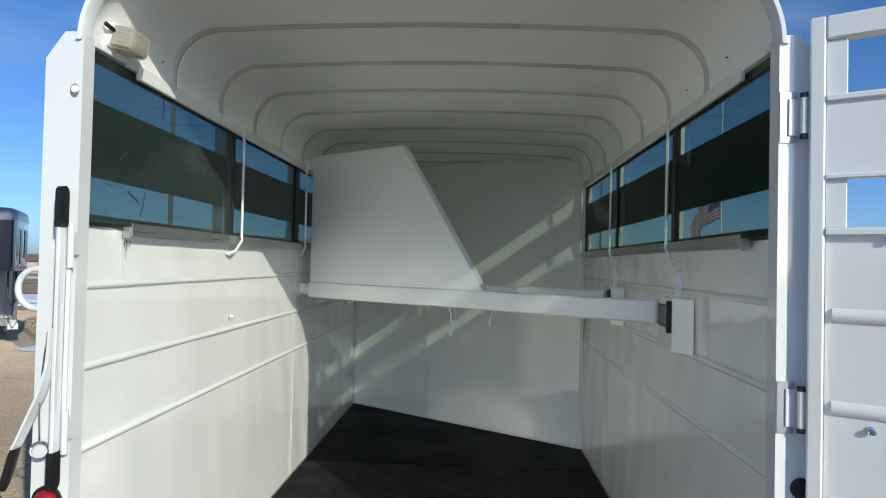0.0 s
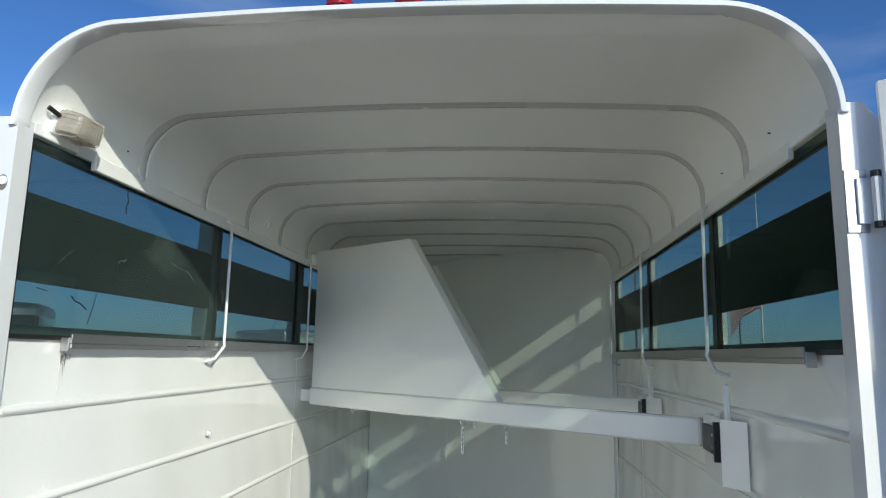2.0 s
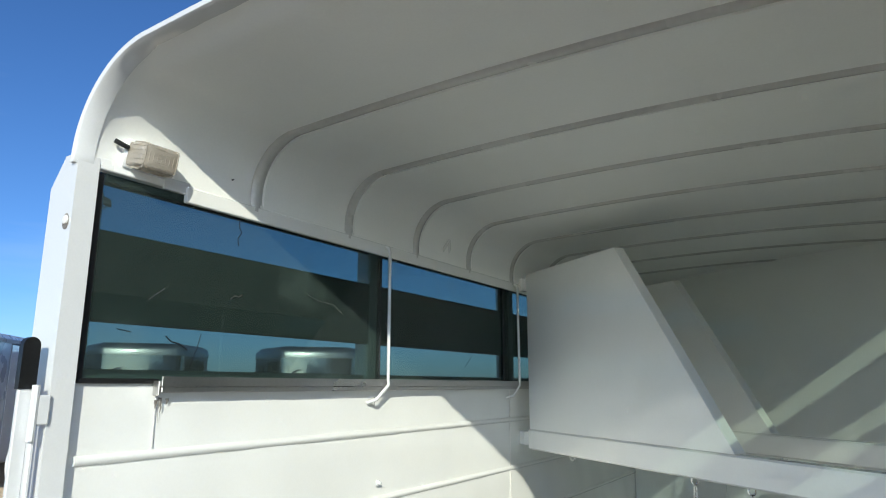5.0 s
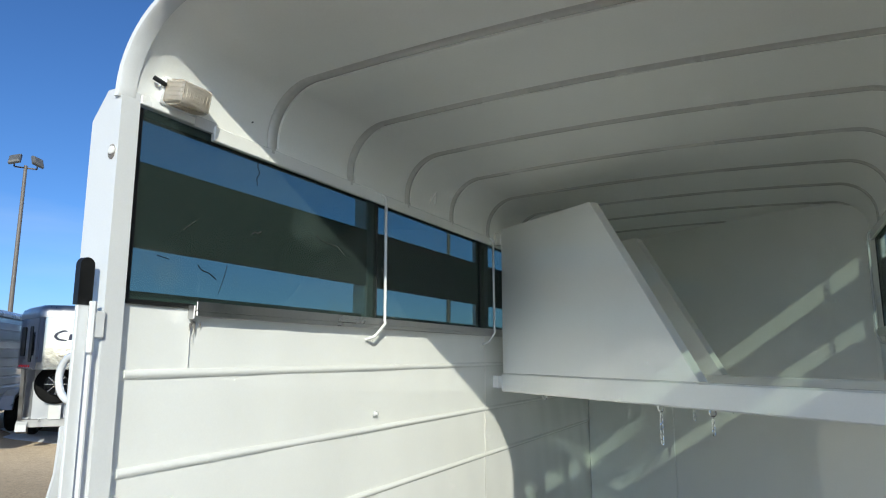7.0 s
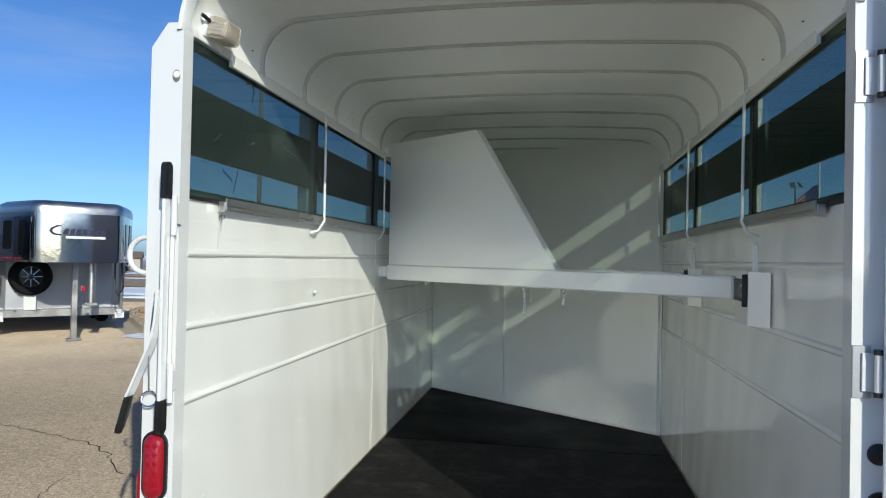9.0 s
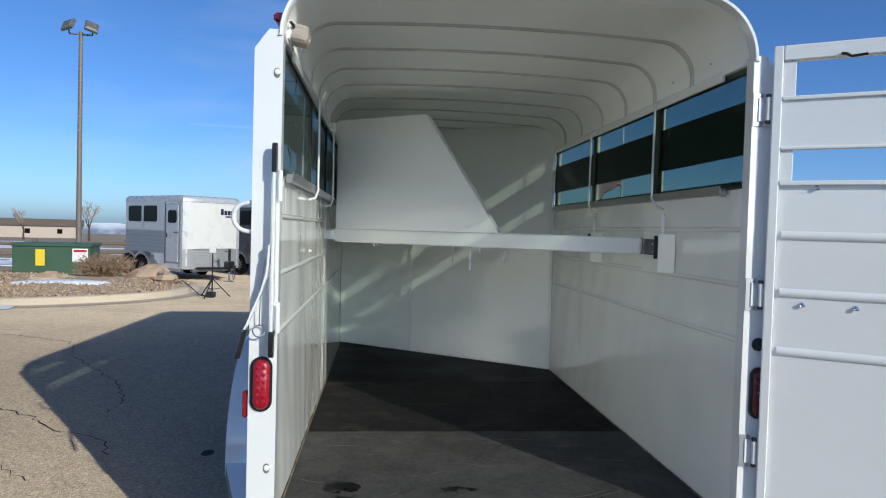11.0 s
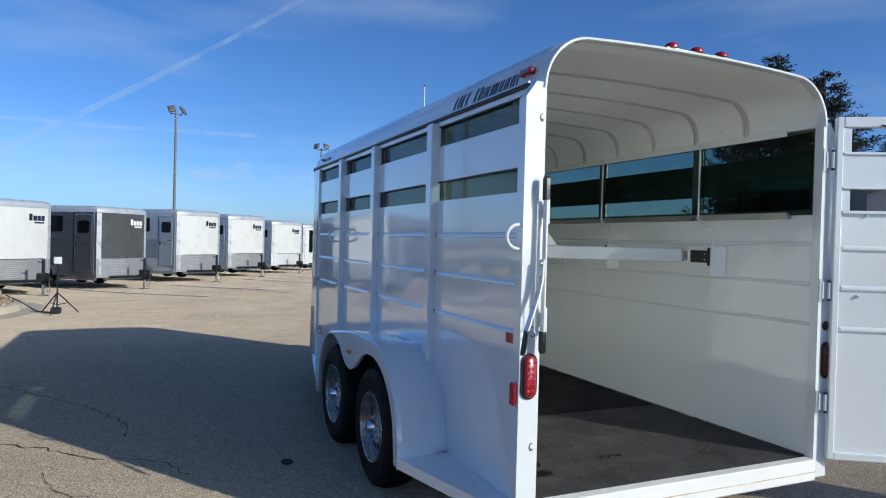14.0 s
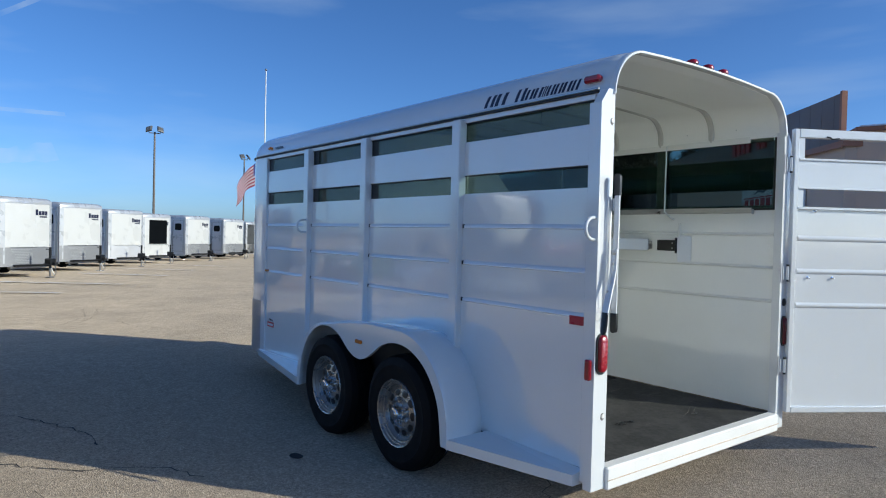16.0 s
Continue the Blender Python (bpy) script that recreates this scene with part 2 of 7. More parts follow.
def asphalt_material(name="old_asphalt", tone=(0.49, 0.395, 0.29), dark=(0.405, 0.33, 0.245)):
    """Old bleached asphalt: broad bleached and dark blotches, worn tracks, and pale and dark stones in the binder."""
    m = material(name, tone, 0.9, vary=0.15, scale=0.30, fine=9, bump=0.0, spec=0.08, second=dark, amount=0.8, spot=0.5)
    n, l = m.node_tree.nodes, m.node_tree.links
    p = n["Principled BSDF"]
    p.inputs["Diffuse Roughness"].default_value = 1.0
    src = p.inputs["Base Color"].links[0].from_socket
    co = n.new("ShaderNodeTexCoord")
    vo, no = n.new("ShaderNodeTexVoronoi"), n.new("ShaderNodeTexNoise")
    vo.inputs["Scale"].default_value = 120
    no.inputs["Scale"].default_value, no.inputs["Detail"].default_value = 38, 4
    l.new(co.outputs["Object"], vo.inputs["Vector"])
    l.new(co.outputs["Object"], no.inputs["Vector"])
    sep = n.new("ShaderNodeSeparateColor")
    l.new(vo.outputs["Color"], sep.inputs["Color"])
    r1 = n.new("ShaderNodeMapRange")
    r1.inputs["To Min"].default_value, r1.inputs["To Max"].default_value = 0.74, 1.26
    l.new(sep.outputs["Red"], r1.inputs["Value"])
    r2 = n.new("ShaderNodeMapRange")
    r2.inputs["From Min"].default_value, r2.inputs["From Max"].default_value = 0.35, 0.65
    r2.inputs["To Min"].default_value, r2.inputs["To Max"].default_value = 0.82, 1.15
    l.new(no.outputs["Fac"], r2.inputs["Value"])
    bl, r3, mq = n.new("ShaderNodeTexNoise"), n.new("ShaderNodeMapRange"), n.new("ShaderNodeMath")
    bl.inputs["Scale"].default_value, bl.inputs["Detail"].default_value, bl.inputs["Roughness"].default_value = 0.9, 9, 0.62
    bl.inputs["Distortion"].default_value = 0.6
    l.new(co.outputs["Object"], bl.inputs["Vector"])
    r3.inputs["From Min"].default_value, r3.inputs["From Max"].default_value = 0.42, 0.62
    r3.inputs["To Min"].default_value, r3.inputs["To Max"].default_value = 1.04, 0.90
    l.new(bl.outputs["Fac"], r3.inputs["Value"])
    mq.operation = "MULTIPLY"
    l.new(r1.outputs["Result"], mq.inputs[0])
    l.new(r3.outputs["Result"], mq.inputs[1])
    mm = n.new("ShaderNodeMath")
    mm.operation = "MULTIPLY"
    l.new(mq.outputs[0], mm.inputs[0])
    l.new(r2.outputs["Result"], mm.inputs[1])
    # a darker stretch with a ragged outline, round a centre left of the trailer
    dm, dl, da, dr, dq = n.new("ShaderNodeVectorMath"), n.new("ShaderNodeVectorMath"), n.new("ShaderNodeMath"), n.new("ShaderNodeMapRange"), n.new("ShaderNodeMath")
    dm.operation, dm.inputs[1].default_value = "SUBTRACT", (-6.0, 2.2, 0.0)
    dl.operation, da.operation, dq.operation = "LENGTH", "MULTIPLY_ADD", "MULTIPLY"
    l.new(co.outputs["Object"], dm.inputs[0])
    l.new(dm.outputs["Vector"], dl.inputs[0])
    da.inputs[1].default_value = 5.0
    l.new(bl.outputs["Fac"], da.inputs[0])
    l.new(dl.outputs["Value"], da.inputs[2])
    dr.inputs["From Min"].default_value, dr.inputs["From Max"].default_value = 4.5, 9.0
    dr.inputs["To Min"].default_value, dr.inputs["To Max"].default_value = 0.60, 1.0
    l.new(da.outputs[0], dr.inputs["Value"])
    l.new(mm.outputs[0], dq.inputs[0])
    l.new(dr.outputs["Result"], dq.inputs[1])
    vm = n.new("ShaderNodeVectorMath")
    vm.operation = "MULTIPLY"
    l.new(src, vm.inputs[0])
    l.new(dq.outputs[0], vm.inputs[1])
    l.new(vm.outputs[0], p.inputs["Base Color"])
    b = n.new("ShaderNodeBump")
    b.inputs["Strength"].default_value, b.inputs["Distance"].default_value = 0.8, 0.006
    l.new(vo.outputs["Distance"], b.inputs["Height"])
    l.new(b.outputs["Normal"], p.inputs["Normal"])
    return m


ASPHALT = asphalt_material()
CRACK = material("crack_fill", (0.02, 0.019, 0.018), 0.9, vary=0.3, scale=12, fine=80, bump=0.002)
STRIPE = material("worn_white_stripe", (0.86, 0.82, 0.74), 0.8, vary=0.15, scale=3, fine=50, bump=0.001, second=(0.5, 0.44, 0.35), amount=0.6, spot=0.6)
FIELD = material("dry_grass_field", (0.36, 0.265, 0.16), 0.95, vary=0.25, scale=0.05, fine=1.2, bump=0.03, second=(0.78, 0.8, 0.84), amount=0.95, spot=0.57)
GRAVEL = material("tan_gravel", (0.46, 0.35, 0.24), 0.9, vary=0.3, scale=3, fine=50, bump=0.01)
STONE = material("tan_rock", (0.44, 0.32, 0.22), 0.9, vary=0.25, scale=4, fine=40, bump=0.012)
CONCRETE = material("kerb_concrete", (0.55, 0.46, 0.34), 0.85, vary=0.12, scale=2, fine=60, bump=0.003)
SNOW = material("old_snow", (0.82, 0.84, 0.88), 0.7, vary=0.06, scale=2, fine=25, bump=0.01)
GREEN = material("green_enamel", (0.045, 0.10, 0.06), 0.45, vary=0.1, scale=2, fine=60, bump=0.0005)
YELLOW = material("yellow_label", (0.75, 0.55, 0.03), 0.5, vary=0.05, bump=0.0)
TWIG = material("dry_twigs", (0.31, 0.21, 0.135), 0.9, vary=0.3, scale=6, fine=40, bump=0.004)
NEEDLE = material("spruce_needles", (0.036, 0.042, 0.027), 0.75, vary=0.5, scale=1.2, fine=14, bump=0.0, second=(0.11, 0.075, 0.045), amount=0.7, spot=0.48)
BARK = material("bark", (0.07, 0.05, 0.035), 0.9, vary=0.3, scale=4, fine=30, bump=0.01)
WOOD = material("weathered_wood", (0.17, 0.13, 0.10), 0.85, vary=0.2, scale=2, fine=30, bump=0.004)
LAMP_GREY = material("lamp_housing_grey", (0.12, 0.12, 0.12), 0.45, vary=0.1, scale=2, fine=40, bump=0.0005)
POLE = material("pole_paint", (0.17, 0.145, 0.125), 0.5, vary=0.1, scale=1, fine=30, bump=0.0005)
BROWN_WALL = material("brown_metal_siding", (0.155, 0.115, 0.10), 0.5, vary=0.06, scale=0.4, fine=8, bump=0.002)
RUST_TRIM = material("copper_brown_trim", (0.30, 0.13, 0.075), 0.5, vary=0.08, scale=1, fine=20, bump=0.0008)
TAN_WALL = material("tan_stucco", (0.60, 0.45, 0.35), 0.85, vary=0.06, scale=0.6, fine=25, bump=0.003)
SIGN_WHITE = material("sign_white", (0.75, 0.75, 0.75), 0.5, vary=0.04, bump=0.0)
SIGN_RED = material("sign_red", (0.5, 0.02, 0.03), 0.45, vary=0.05, bump=0.0)
FLAG_RED = material("flag_red", (0.20, 0.003, 0.015), 0.8, vary=0.08, scale=3, fine=60, bump=0.001)
FLAG_WHITE = material("flag_white", (0.36, 0.36, 0.40), 0.8, vary=0.05, scale=3, fine=60, bump=0.001)
FLAG_BLUE = material("flag_blue", (0.02, 0.03, 0.13), 0.8, vary=0.08, scale=3, fine=60, bump=0.001)
MOUNTAIN = material("far_mountain", (0.16, 0.20, 0.27), 1.0, vary=0.1, scale=0.004, fine=0.02, bump=0.0, second=(0.75, 0.8, 0.88), amount=0.85, spot=0.5)
mo_n, mo_l = MOUNTAIN.node_tree.nodes, MOUNTAIN.node_tree.links
mo_c, mo_s, mo_r, mo_x = mo_n.new("ShaderNodeTexCoord"), mo_n.new("ShaderNodeSeparateXYZ"), mo_n.new("ShaderNodeMapRange"), mo_n.new("ShaderNodeMixRGB")
mo_l.new(mo_c.outputs["Object"], mo_s.inputs[0])
mo_l.new(mo_s.outputs["Z"], mo_r.inputs["Value"])
mo_r.inputs["From Min"].default_value, mo_r.inputs["From Max"].default_value, mo_r.inputs["To Max"].default_value = -32, -8, 0.85
mo_l.new(mo_r.outputs["Result"], mo_x.inputs["Fac"])
mo_l.new(mo_n["Principled BSDF"].inputs["Base Color"].links[0].from_socket, mo_x.inputs["Color1"])
mo_x.inputs["Color2"].default_value = (0.78, 0.82, 0.88, 1)
mo_l.new(mo_x.outputs["Color"], mo_n["Principled BSDF"].inputs["Base Color"])
CAR_WHITE = material("car_white", (0.8, 0.8, 0.8), 0.2, vary=0.02, bump=0.0)
HOUSE = material("far_house_wall", (0.45, 0.38, 0.32), 0.9, vary=0.1, scale=0.3, fine=5, bump=0.0)


# ---- mesh building ----
class Shape:
    """Collects the vertices and faces of one mesh."""

    def __init__(self):
        self.v, self.f = [], []

    def add(self, v, f):
        k = len(self.v)
        self.v += [tuple(p) for p in v]
        self.f += [tuple(i + k for i in q) for q in f]
        return self

    def box(self, a, b, ch=0.003, m=None):
        lo, hi = [min(p, q) for p, q in zip(a, b)], [max(p, q) for p, q in zip(a, b)]
        ch = min(ch, 0.3 * min(q - p for p, q in zip(lo, hi)))
        v, ids = [], {}
        for sx in (0, 1):
            for sy in (0, 1):
                for sz in (0, 1):
                    s = (sx, sy, sz)
                    for ax in range(3):
                        p = [hi[i] if s[i] else lo[i] for i in range(3)]
                        for i in range(3):
                            if i != ax:
                                p[i] += -ch if s[i] else ch
                        ids[s, ax] = len(v)
                        v.append(p)
        f = []
        for ax in range(3):
            i, j = (ax + 1) % 3, (ax + 2) % 3
            for side in (0, 1):
                q = []
                for a1, b1 in ((0, 0), (1, 0), (1, 1), (0, 1)):
                    s = [0, 0, 0]
                    s[ax], s[i], s[j] = side, a1, b1
                    q.append(ids[tuple(s), ax])
                f.append(q if side else q[::-1])
        for ax in range(3):
            i, j = (ax + 1) % 3, (ax + 2) % 3
            for a1 in (0, 1):
                for b1 in (0, 1):
                    q = []
                    for e, k in ((0, i), (0, j), (1, j), (1, i)):
                        s = [0, 0, 0]
                        s[ax], s[i], s[j] = e, a1, b1
                        q.append(ids[tuple(s), k])
                    f.append(q if (a1 == b1) else q[::-1])
        for s in {k[0] for k in ids}:
            q = [ids[s, 0], ids[s, 1], ids[s, 2]]
            f.append(q if sum(s) % 2 else q[::-1])
        if m is not None:
            v = [m @ Vector(p) for p in v]
        return self.add(v, f)

    def prism(self, poly, axis, a, b, m=None):
        """A flat outline, drawn in the two other axes in order, drawn out along the axis from a to b."""
        def put(p, h):
            q = list(p)
            q.insert(axis, h)
            return q
        k = len(poly)
        v = [put(p, a) for p in poly] + [put(p, b) for p in poly]
        f = [list(range(k))[::-1], list(range(k, 2 * k))] + [[i, (i + 1) % k, (i + 1) % k + k, i + k] for i in range(k)]
        if m is not None:
            v = [m @ Vector(p) for p in v]
        return self.add(v, f)

    def tube(self, path, r, n=8, m=None, closed=False):
        path = [Vector(p) for p in path]
        v, f = [], []
        k = len(path)
        side = None
        for i, p in enumerate(path):
            d = (path[(i + 1) % k] - path[i - 1]) if closed else (path[min(i + 1, k - 1)] - path[max(i - 1, 0)])
            d.normalize()
            if side is None:
                side = d.orthogonal().normalized()
            side = (side - d * side.dot(d)).normalized()
            up = d.cross(side)
            rr = r[i] if isinstance(r, (list, tuple)) else r
            v += [p + (side * math.cos(6.28318 * j / n) + up * math.sin(6.28318 * j / n)) * rr for j in range(n)]
        for i in range(k if closed else k - 1):
            for j in range(n):
                a, b = i * n, ((i + 1) % k) * n
                f.append([a + j, a + (j + 1) % n, b + (j + 1) % n, b + j])
        if not closed:
            f += [list(range(n))[::-1], list(range((k - 1) * n, k * n))]
        if m is not None:
            v = [m @ p for p in v]
        return self.add(v, f)

    def lathe(self, prof, n=32, m=None, cap=True):
        """Profile of (radius, height) turned round the z axis."""
        v = [(r * math.cos(6.28318 * j / n), r * math.sin(6.28318 * j / n), h) for r, h in prof for j in range(n)]
        f = [[i * n + j, i * n + (j + 1) % n, (i + 1) * n + (j + 1) % n, (i + 1) * n + j] for i in range(len(prof) - 1) for j in range(n)]
        if cap:
            f += [list(range(n))[::-1], list(range((len(prof) - 1) * n, len(prof) * n))]
        if m is not None:
            v = [m @ Vector(p) for p in v]
        return self.add(v, f)

    def loft(self, rows, closed=False, cap=False):
        """Skin over rows of equally many points."""
        n = len(rows[0])
        v = [p for row in rows for p in row]
        f = []
        for i in range(len(rows) - 1):
            for j in range(n if closed else n - 1):
                f.append([i * n + j, i * n + (j + 1) % n, (i + 1) * n + (j + 1) % n, (i + 1) * n + j])
        if cap:
            f += [list(range(n))[::-1], list(range((len(rows) - 1) * n, len(rows) * n))]
        return self.add(v, f)


def mesh_object(name, shape, mat, angle=32):
    me = bpy.data.meshes.new(name)
    me.from_pydata(shape.v, [], shape.f)
    bm = bmesh.new()
    bm.from_mesh(me)
    bmesh.ops.recalc_face_normals(bm, faces=bm.faces)
    bm.to_mesh(me)
    bm.free()
    for p in me.polygons:
        p.use_smooth = True
    me.set_sharp_from_angle(angle=radians(angle))
    me.materials.append(mat)
    return new(name, me)


def part(name, shape, mat, parent, label="", angle=32):
    ob = mesh_object(name, shape, mat, angle)
    ob.parent = parent
    return tagged(ob, label) if label else ob


def thing(name, label, category, group="", kind=""):
    return tagged(new(name), label, category, group, kind)


def single(name, shape, mat, label="", category="", group="", kind="", angle=32):
    return tagged(mesh_object(name, shape, mat, angle), label, category, group, kind)


def arc(cx, cy, r, a0, a1, n):
    return [(cx + r * math.cos(radians(a0 + (a1 - a0) * i / n)), cy + r * math.sin(radians(a0 + (a1 - a0) * i / n))) for i in range(n + 1)]



# ---- ground and setting ----
def zg(x, y):
    """Height of the land, which falls away gently past the trailer's nose and dips under the goosenecks."""
    s = 0.95 * y - 0.3 * x - 8.0
    dip = 0.13 * math.exp(-((x + 10) ** 2 + (y - 7.2) ** 2) / 20)
    return (-0.018 * (math.sqrt(s * s + 4) + s) / 2 + 0.004 if s > -40 else 0.0) - dip - 0.14 * math.exp(-((x + 5) ** 2 + (y - 20.5) ** 2) / 30)


def lot_edge(x):
    """How far the asphalt reaches ahead at this x."""
    return float(np.interp(x, (-70, -20, -9, 10, 14, 90), (12, 17, 22, 95, 110, 110)))


ground = Shape()
radii = [0.5 * 1.32 ** i for i in range(31)]
rows = [[(r * math.cos(6.28318 * j / 72), r * math.sin(6.28318 * j / 72), zg(r * math.cos(6.28318 * j / 72), r * math.sin(6.28318 * j / 72)) - 0.12) for j in range(72)] for r in radii]
ground.loft(rows, closed=True)
single("ground", ground, FIELD, "dry brown winter field with patches of snow", "ground", kind="structure", angle=80)
xs = [-70, -50, -40, -30, -25] + [i for i in range(-20, 21)] + [22, 25, 30, 40, 60, 90]
rows = []
for x in xs:
    e = lot_edge(x)
    rows.append([(x, y, zg(x, y)) for y in [-70, -30, -10, 0] + [e * (k / 60) for k in range(1, 61)]] + [(x, e, zg(x, e) - 0.2)])
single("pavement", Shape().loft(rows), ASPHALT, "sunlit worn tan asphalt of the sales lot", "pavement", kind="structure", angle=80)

rnd = random.Random(4)


def crack(points, width, label="thin dark crack in the asphalt"):
    """A wandering crack along a few way points, laid on the asphalt."""
    path = []
    for (x0, y0), (x1, y1) in zip(points, points[1:]):
        k = max(2, int(math.hypot(x1 - x0, y1 - y0) / 0.06))
        path += [(x0 + (x1 - x0) * i / k + rnd.uniform(-0.022, 0.022), y0 + (y1 - y0) * i / k + rnd.uniform(-0.022, 0.022)) for i in range(k)]
    s = Shape()
    rows = []
    for i, (x, y) in enumerate(path):
        a, b = path[max(i - 1, 0)], path[min(i + 1, len(path) - 1)]
        dx, dy = b[0] - a[0], b[1] - a[1]
        d = math.hypot(dx, dy) or 1
        w = width * rnd.uniform(0.12, 0.5)
        rows.append([(x - dy / d * w, y + dx / d * w, zg(x, y) + 0.006), (x + dy / d * w, y - dx / d * w, zg(x, y) + 0.006)])
    s.loft(rows)
    return single("asphalt_crack", s, CRACK, label, "crack", kind="structure")


crack([(-6.4, 7.0), (-5.2, 6.6), (-4.41, 6.1), (-4.12, 5.72), (-3.88, 5.12), (-3.54, 4.7), (-3.1, 4.07), (-2.96, 3.91), (-2.64, 3.28), (-2.6, 3.07), (-2.61, 2.76)], 0.014)
crack([(-4.6, 3.3), (-3.46, 2.96), (-3.08, 2.71), (-2.85, 2.45), (-2.64, 2.33), (-2.33, 2.13), (-2.19, 1.82)], 0.011)
crack([(-3.04, 2.17), (-2.99, 2.01), (-2.9, 1.82), (-2.67, 1.6), (-2.43, 1.43)], 0.007)
crack([(-1.54, 9.63), (-1.22, 10.43), (-1.0, 11.53)], 0.010)
crack([(-1.12, 9.31), (-1.04, 8.39)], 0.010)
crack([(-1.9, 9.3), (-1.42, 10.3), (-1.24, 11.6)], 0.008)
crack([(-0.9, 0.4), (0.4, 1.3), (1.6, 1.5)], 0.006)
crack([(-1.66, 22.7), (0.57, 18.1), (2.93, 14.0), (4.6, 11.0)], 0.03, "long dark sealed joint across the asphalt")
oil = Shape()
oil.lathe([(0.001, 0.0044), (0.04, 0.0044)], 20, pose(-1.6, 1.9, 0) @ Matrix.Diagonal((1.0, 1.5, 1.0, 1.0)), cap=False)
single("oil_spot", oil, CRACK, "small dark oil spot on the asphalt", "oil spot", kind="structure")

HEAD = -42.0            # heading of the parked row
hx, hy = math.cos(radians(-55.5)), math.sin(radians(-55.5))


def stripe(x, y, length):
    rows = []
    for i in range(13):
        px, py = x + hx * length * i / 12, y + hy * length * i / 12
        rows.append([(px - hy * 0.075, py + hx * 0.075, zg(px - hy * 0.075, py + hx * 0.075) + 0.03), (px + hy * 0.075, py - hx * 0.075, zg(px + hy * 0.075, py - hx * 0.075) + 0.03)])
    return single("parking_stripe", Shape().loft(rows), STRIPE, "worn white painted parking stripe on asphalt", "parking stripe", kind="structure")


for x, y, ln in ((-4.9, 21.7, 7.0), (-1.9, 22.7, 5.0), (0.9, 25.5, 4.0), (2.9, 29.0, 4.0), (5.4, 32.6, 4.2)):
    stripe(x, y, ln)

# ---- the horse trailer ----
trailer = thing("horse_trailer", "white steel slant-load stock trailer, rear gate standing open, on sunlit asphalt", "trailer")
FLOOR, YF = 0.345, 4.09
XO, XI = 0.93, 0.905


def roof_profile(off, n=14, crown=5, r=0.198):
    """Half outlines joined: from the left eave over the crown to the right eave, moved in by off; r: radius of the corners."""
    cx, cz = 0.898 - r, 2.41 - r
    right = [(0.902 - off, min(2.165, cz - 0.005))] + arc(cx, cz, r - off, 0, 90, n) + [(cx * (1 - i / crown), 2.41 - off + 0.019 * (1 - (1 - i / crown) ** 2)) for i in range(1, crown + 1)]
    return [(-x, z) for x, z in right] + [(x, z) for x, z in right[-2::-1]]


# roof skin, rounded down at the nose
outer = [(x * 1.0144, z) for x, z in roof_profile(0.0, r=0.225)]


def roof_side(z):
    """How far out the roof skin stands at this height."""
    return 1.0144 * (0.673 + math.sqrt(max(0.0, 0.225 ** 2 - max(0.0, z - 2.185) ** 2)))


YN = 4.27
rear = roof_profile(-0.001, r=0.242)
rows = [[(x, 0.022, z) for x, z in rear], [(0.5 * (x + xr), 0.045, 0.5 * (z + zr)) for (x, z), (xr, zr) in zip(outer, rear)]]
rows += [[(x, y, z) for x, z in outer] for y in (0.075, 1.0, 2.0, 3.0, YN)]
for a in range(10, 91, 10):
    s, c = math.sin(radians(a)), math.cos(radians(a))
    rows.append([(x * (1 - 0.20 * (1 - c)), YN + 0.32 * s, 2.165 + (z - 2.165) * (1 - 0.8 * (1 - c))) for x, z in outer])
roof = part("roof", Shape().loft(rows), WHITE, trailer, "white rounded sheet roof", 50)
def inner_profile(d=0.0, n=12, crown=6):
    """Outline of the inner roof sheet, pressed out by d: upright sides, tighter corners than the hoop's, a low crown."""
    cx, cz, r = 0.726, 2.214, 0.16 + d
    right = [(0.886 + d, 2.165)] + arc(cx, cz, r, 0, 90, n) + [(cx * (1 - i / crown), 2.374 + d + 0.021 * (1 - (1 - i / crown) ** 2)) for i in range(1, crown + 1)]
    return [(-x, z) for x, z in right] + [(x, z) for x, z in right[-2::-1]]


skin_y = [(0.10, 0.0)]
CHANNELS = (0.515, 0.925, 1.33, 1.74, 2.17, 2.59, 3.01, 3.43)
for y in CHANNELS:      # channels pressed up into the inner sheet
    skin_y += [(y - 0.026, 0.0), (y - 0.023, 0.005), (y + 0.023, 0.005), (y + 0.026, 0.0)]
skin_y.append((4.0, 0.0))
lip = roof_profile(0.0115, 12, 6, 0.242)
flare = [[(x + (xi - x) * k, y, z + (zi - z) * k) for (x, z), (xi, zi) in zip(lip, inner_profile())] for y, k in ((0.020, 0.0), (0.035, 0.12), (0.055, 0.45), (0.078, 0.85))]
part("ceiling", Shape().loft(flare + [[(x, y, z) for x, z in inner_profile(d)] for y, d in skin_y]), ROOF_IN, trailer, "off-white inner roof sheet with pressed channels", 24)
# raised strips in the channels; grey colour stands for the ribs' shaded side
for y in CHANNELS:
    part("rib_shade_strip", Shape().loft([[(x, yy, z) for x, z in inner_profile(d)] for yy, d in ((y - 0.0225, 0.0048), (y - 0.019, -0.001), (y - 0.013, -0.0055), (y - 0.005, -0.007), (y + 0.005, -0.0055), (y + 0.014, 0.001), (y + 0.0225, 0.0046))]), RIB_SHADE, trailer, "raised roof rib, its shading painted in grey", 40)
hoop = Shape()
hr = []
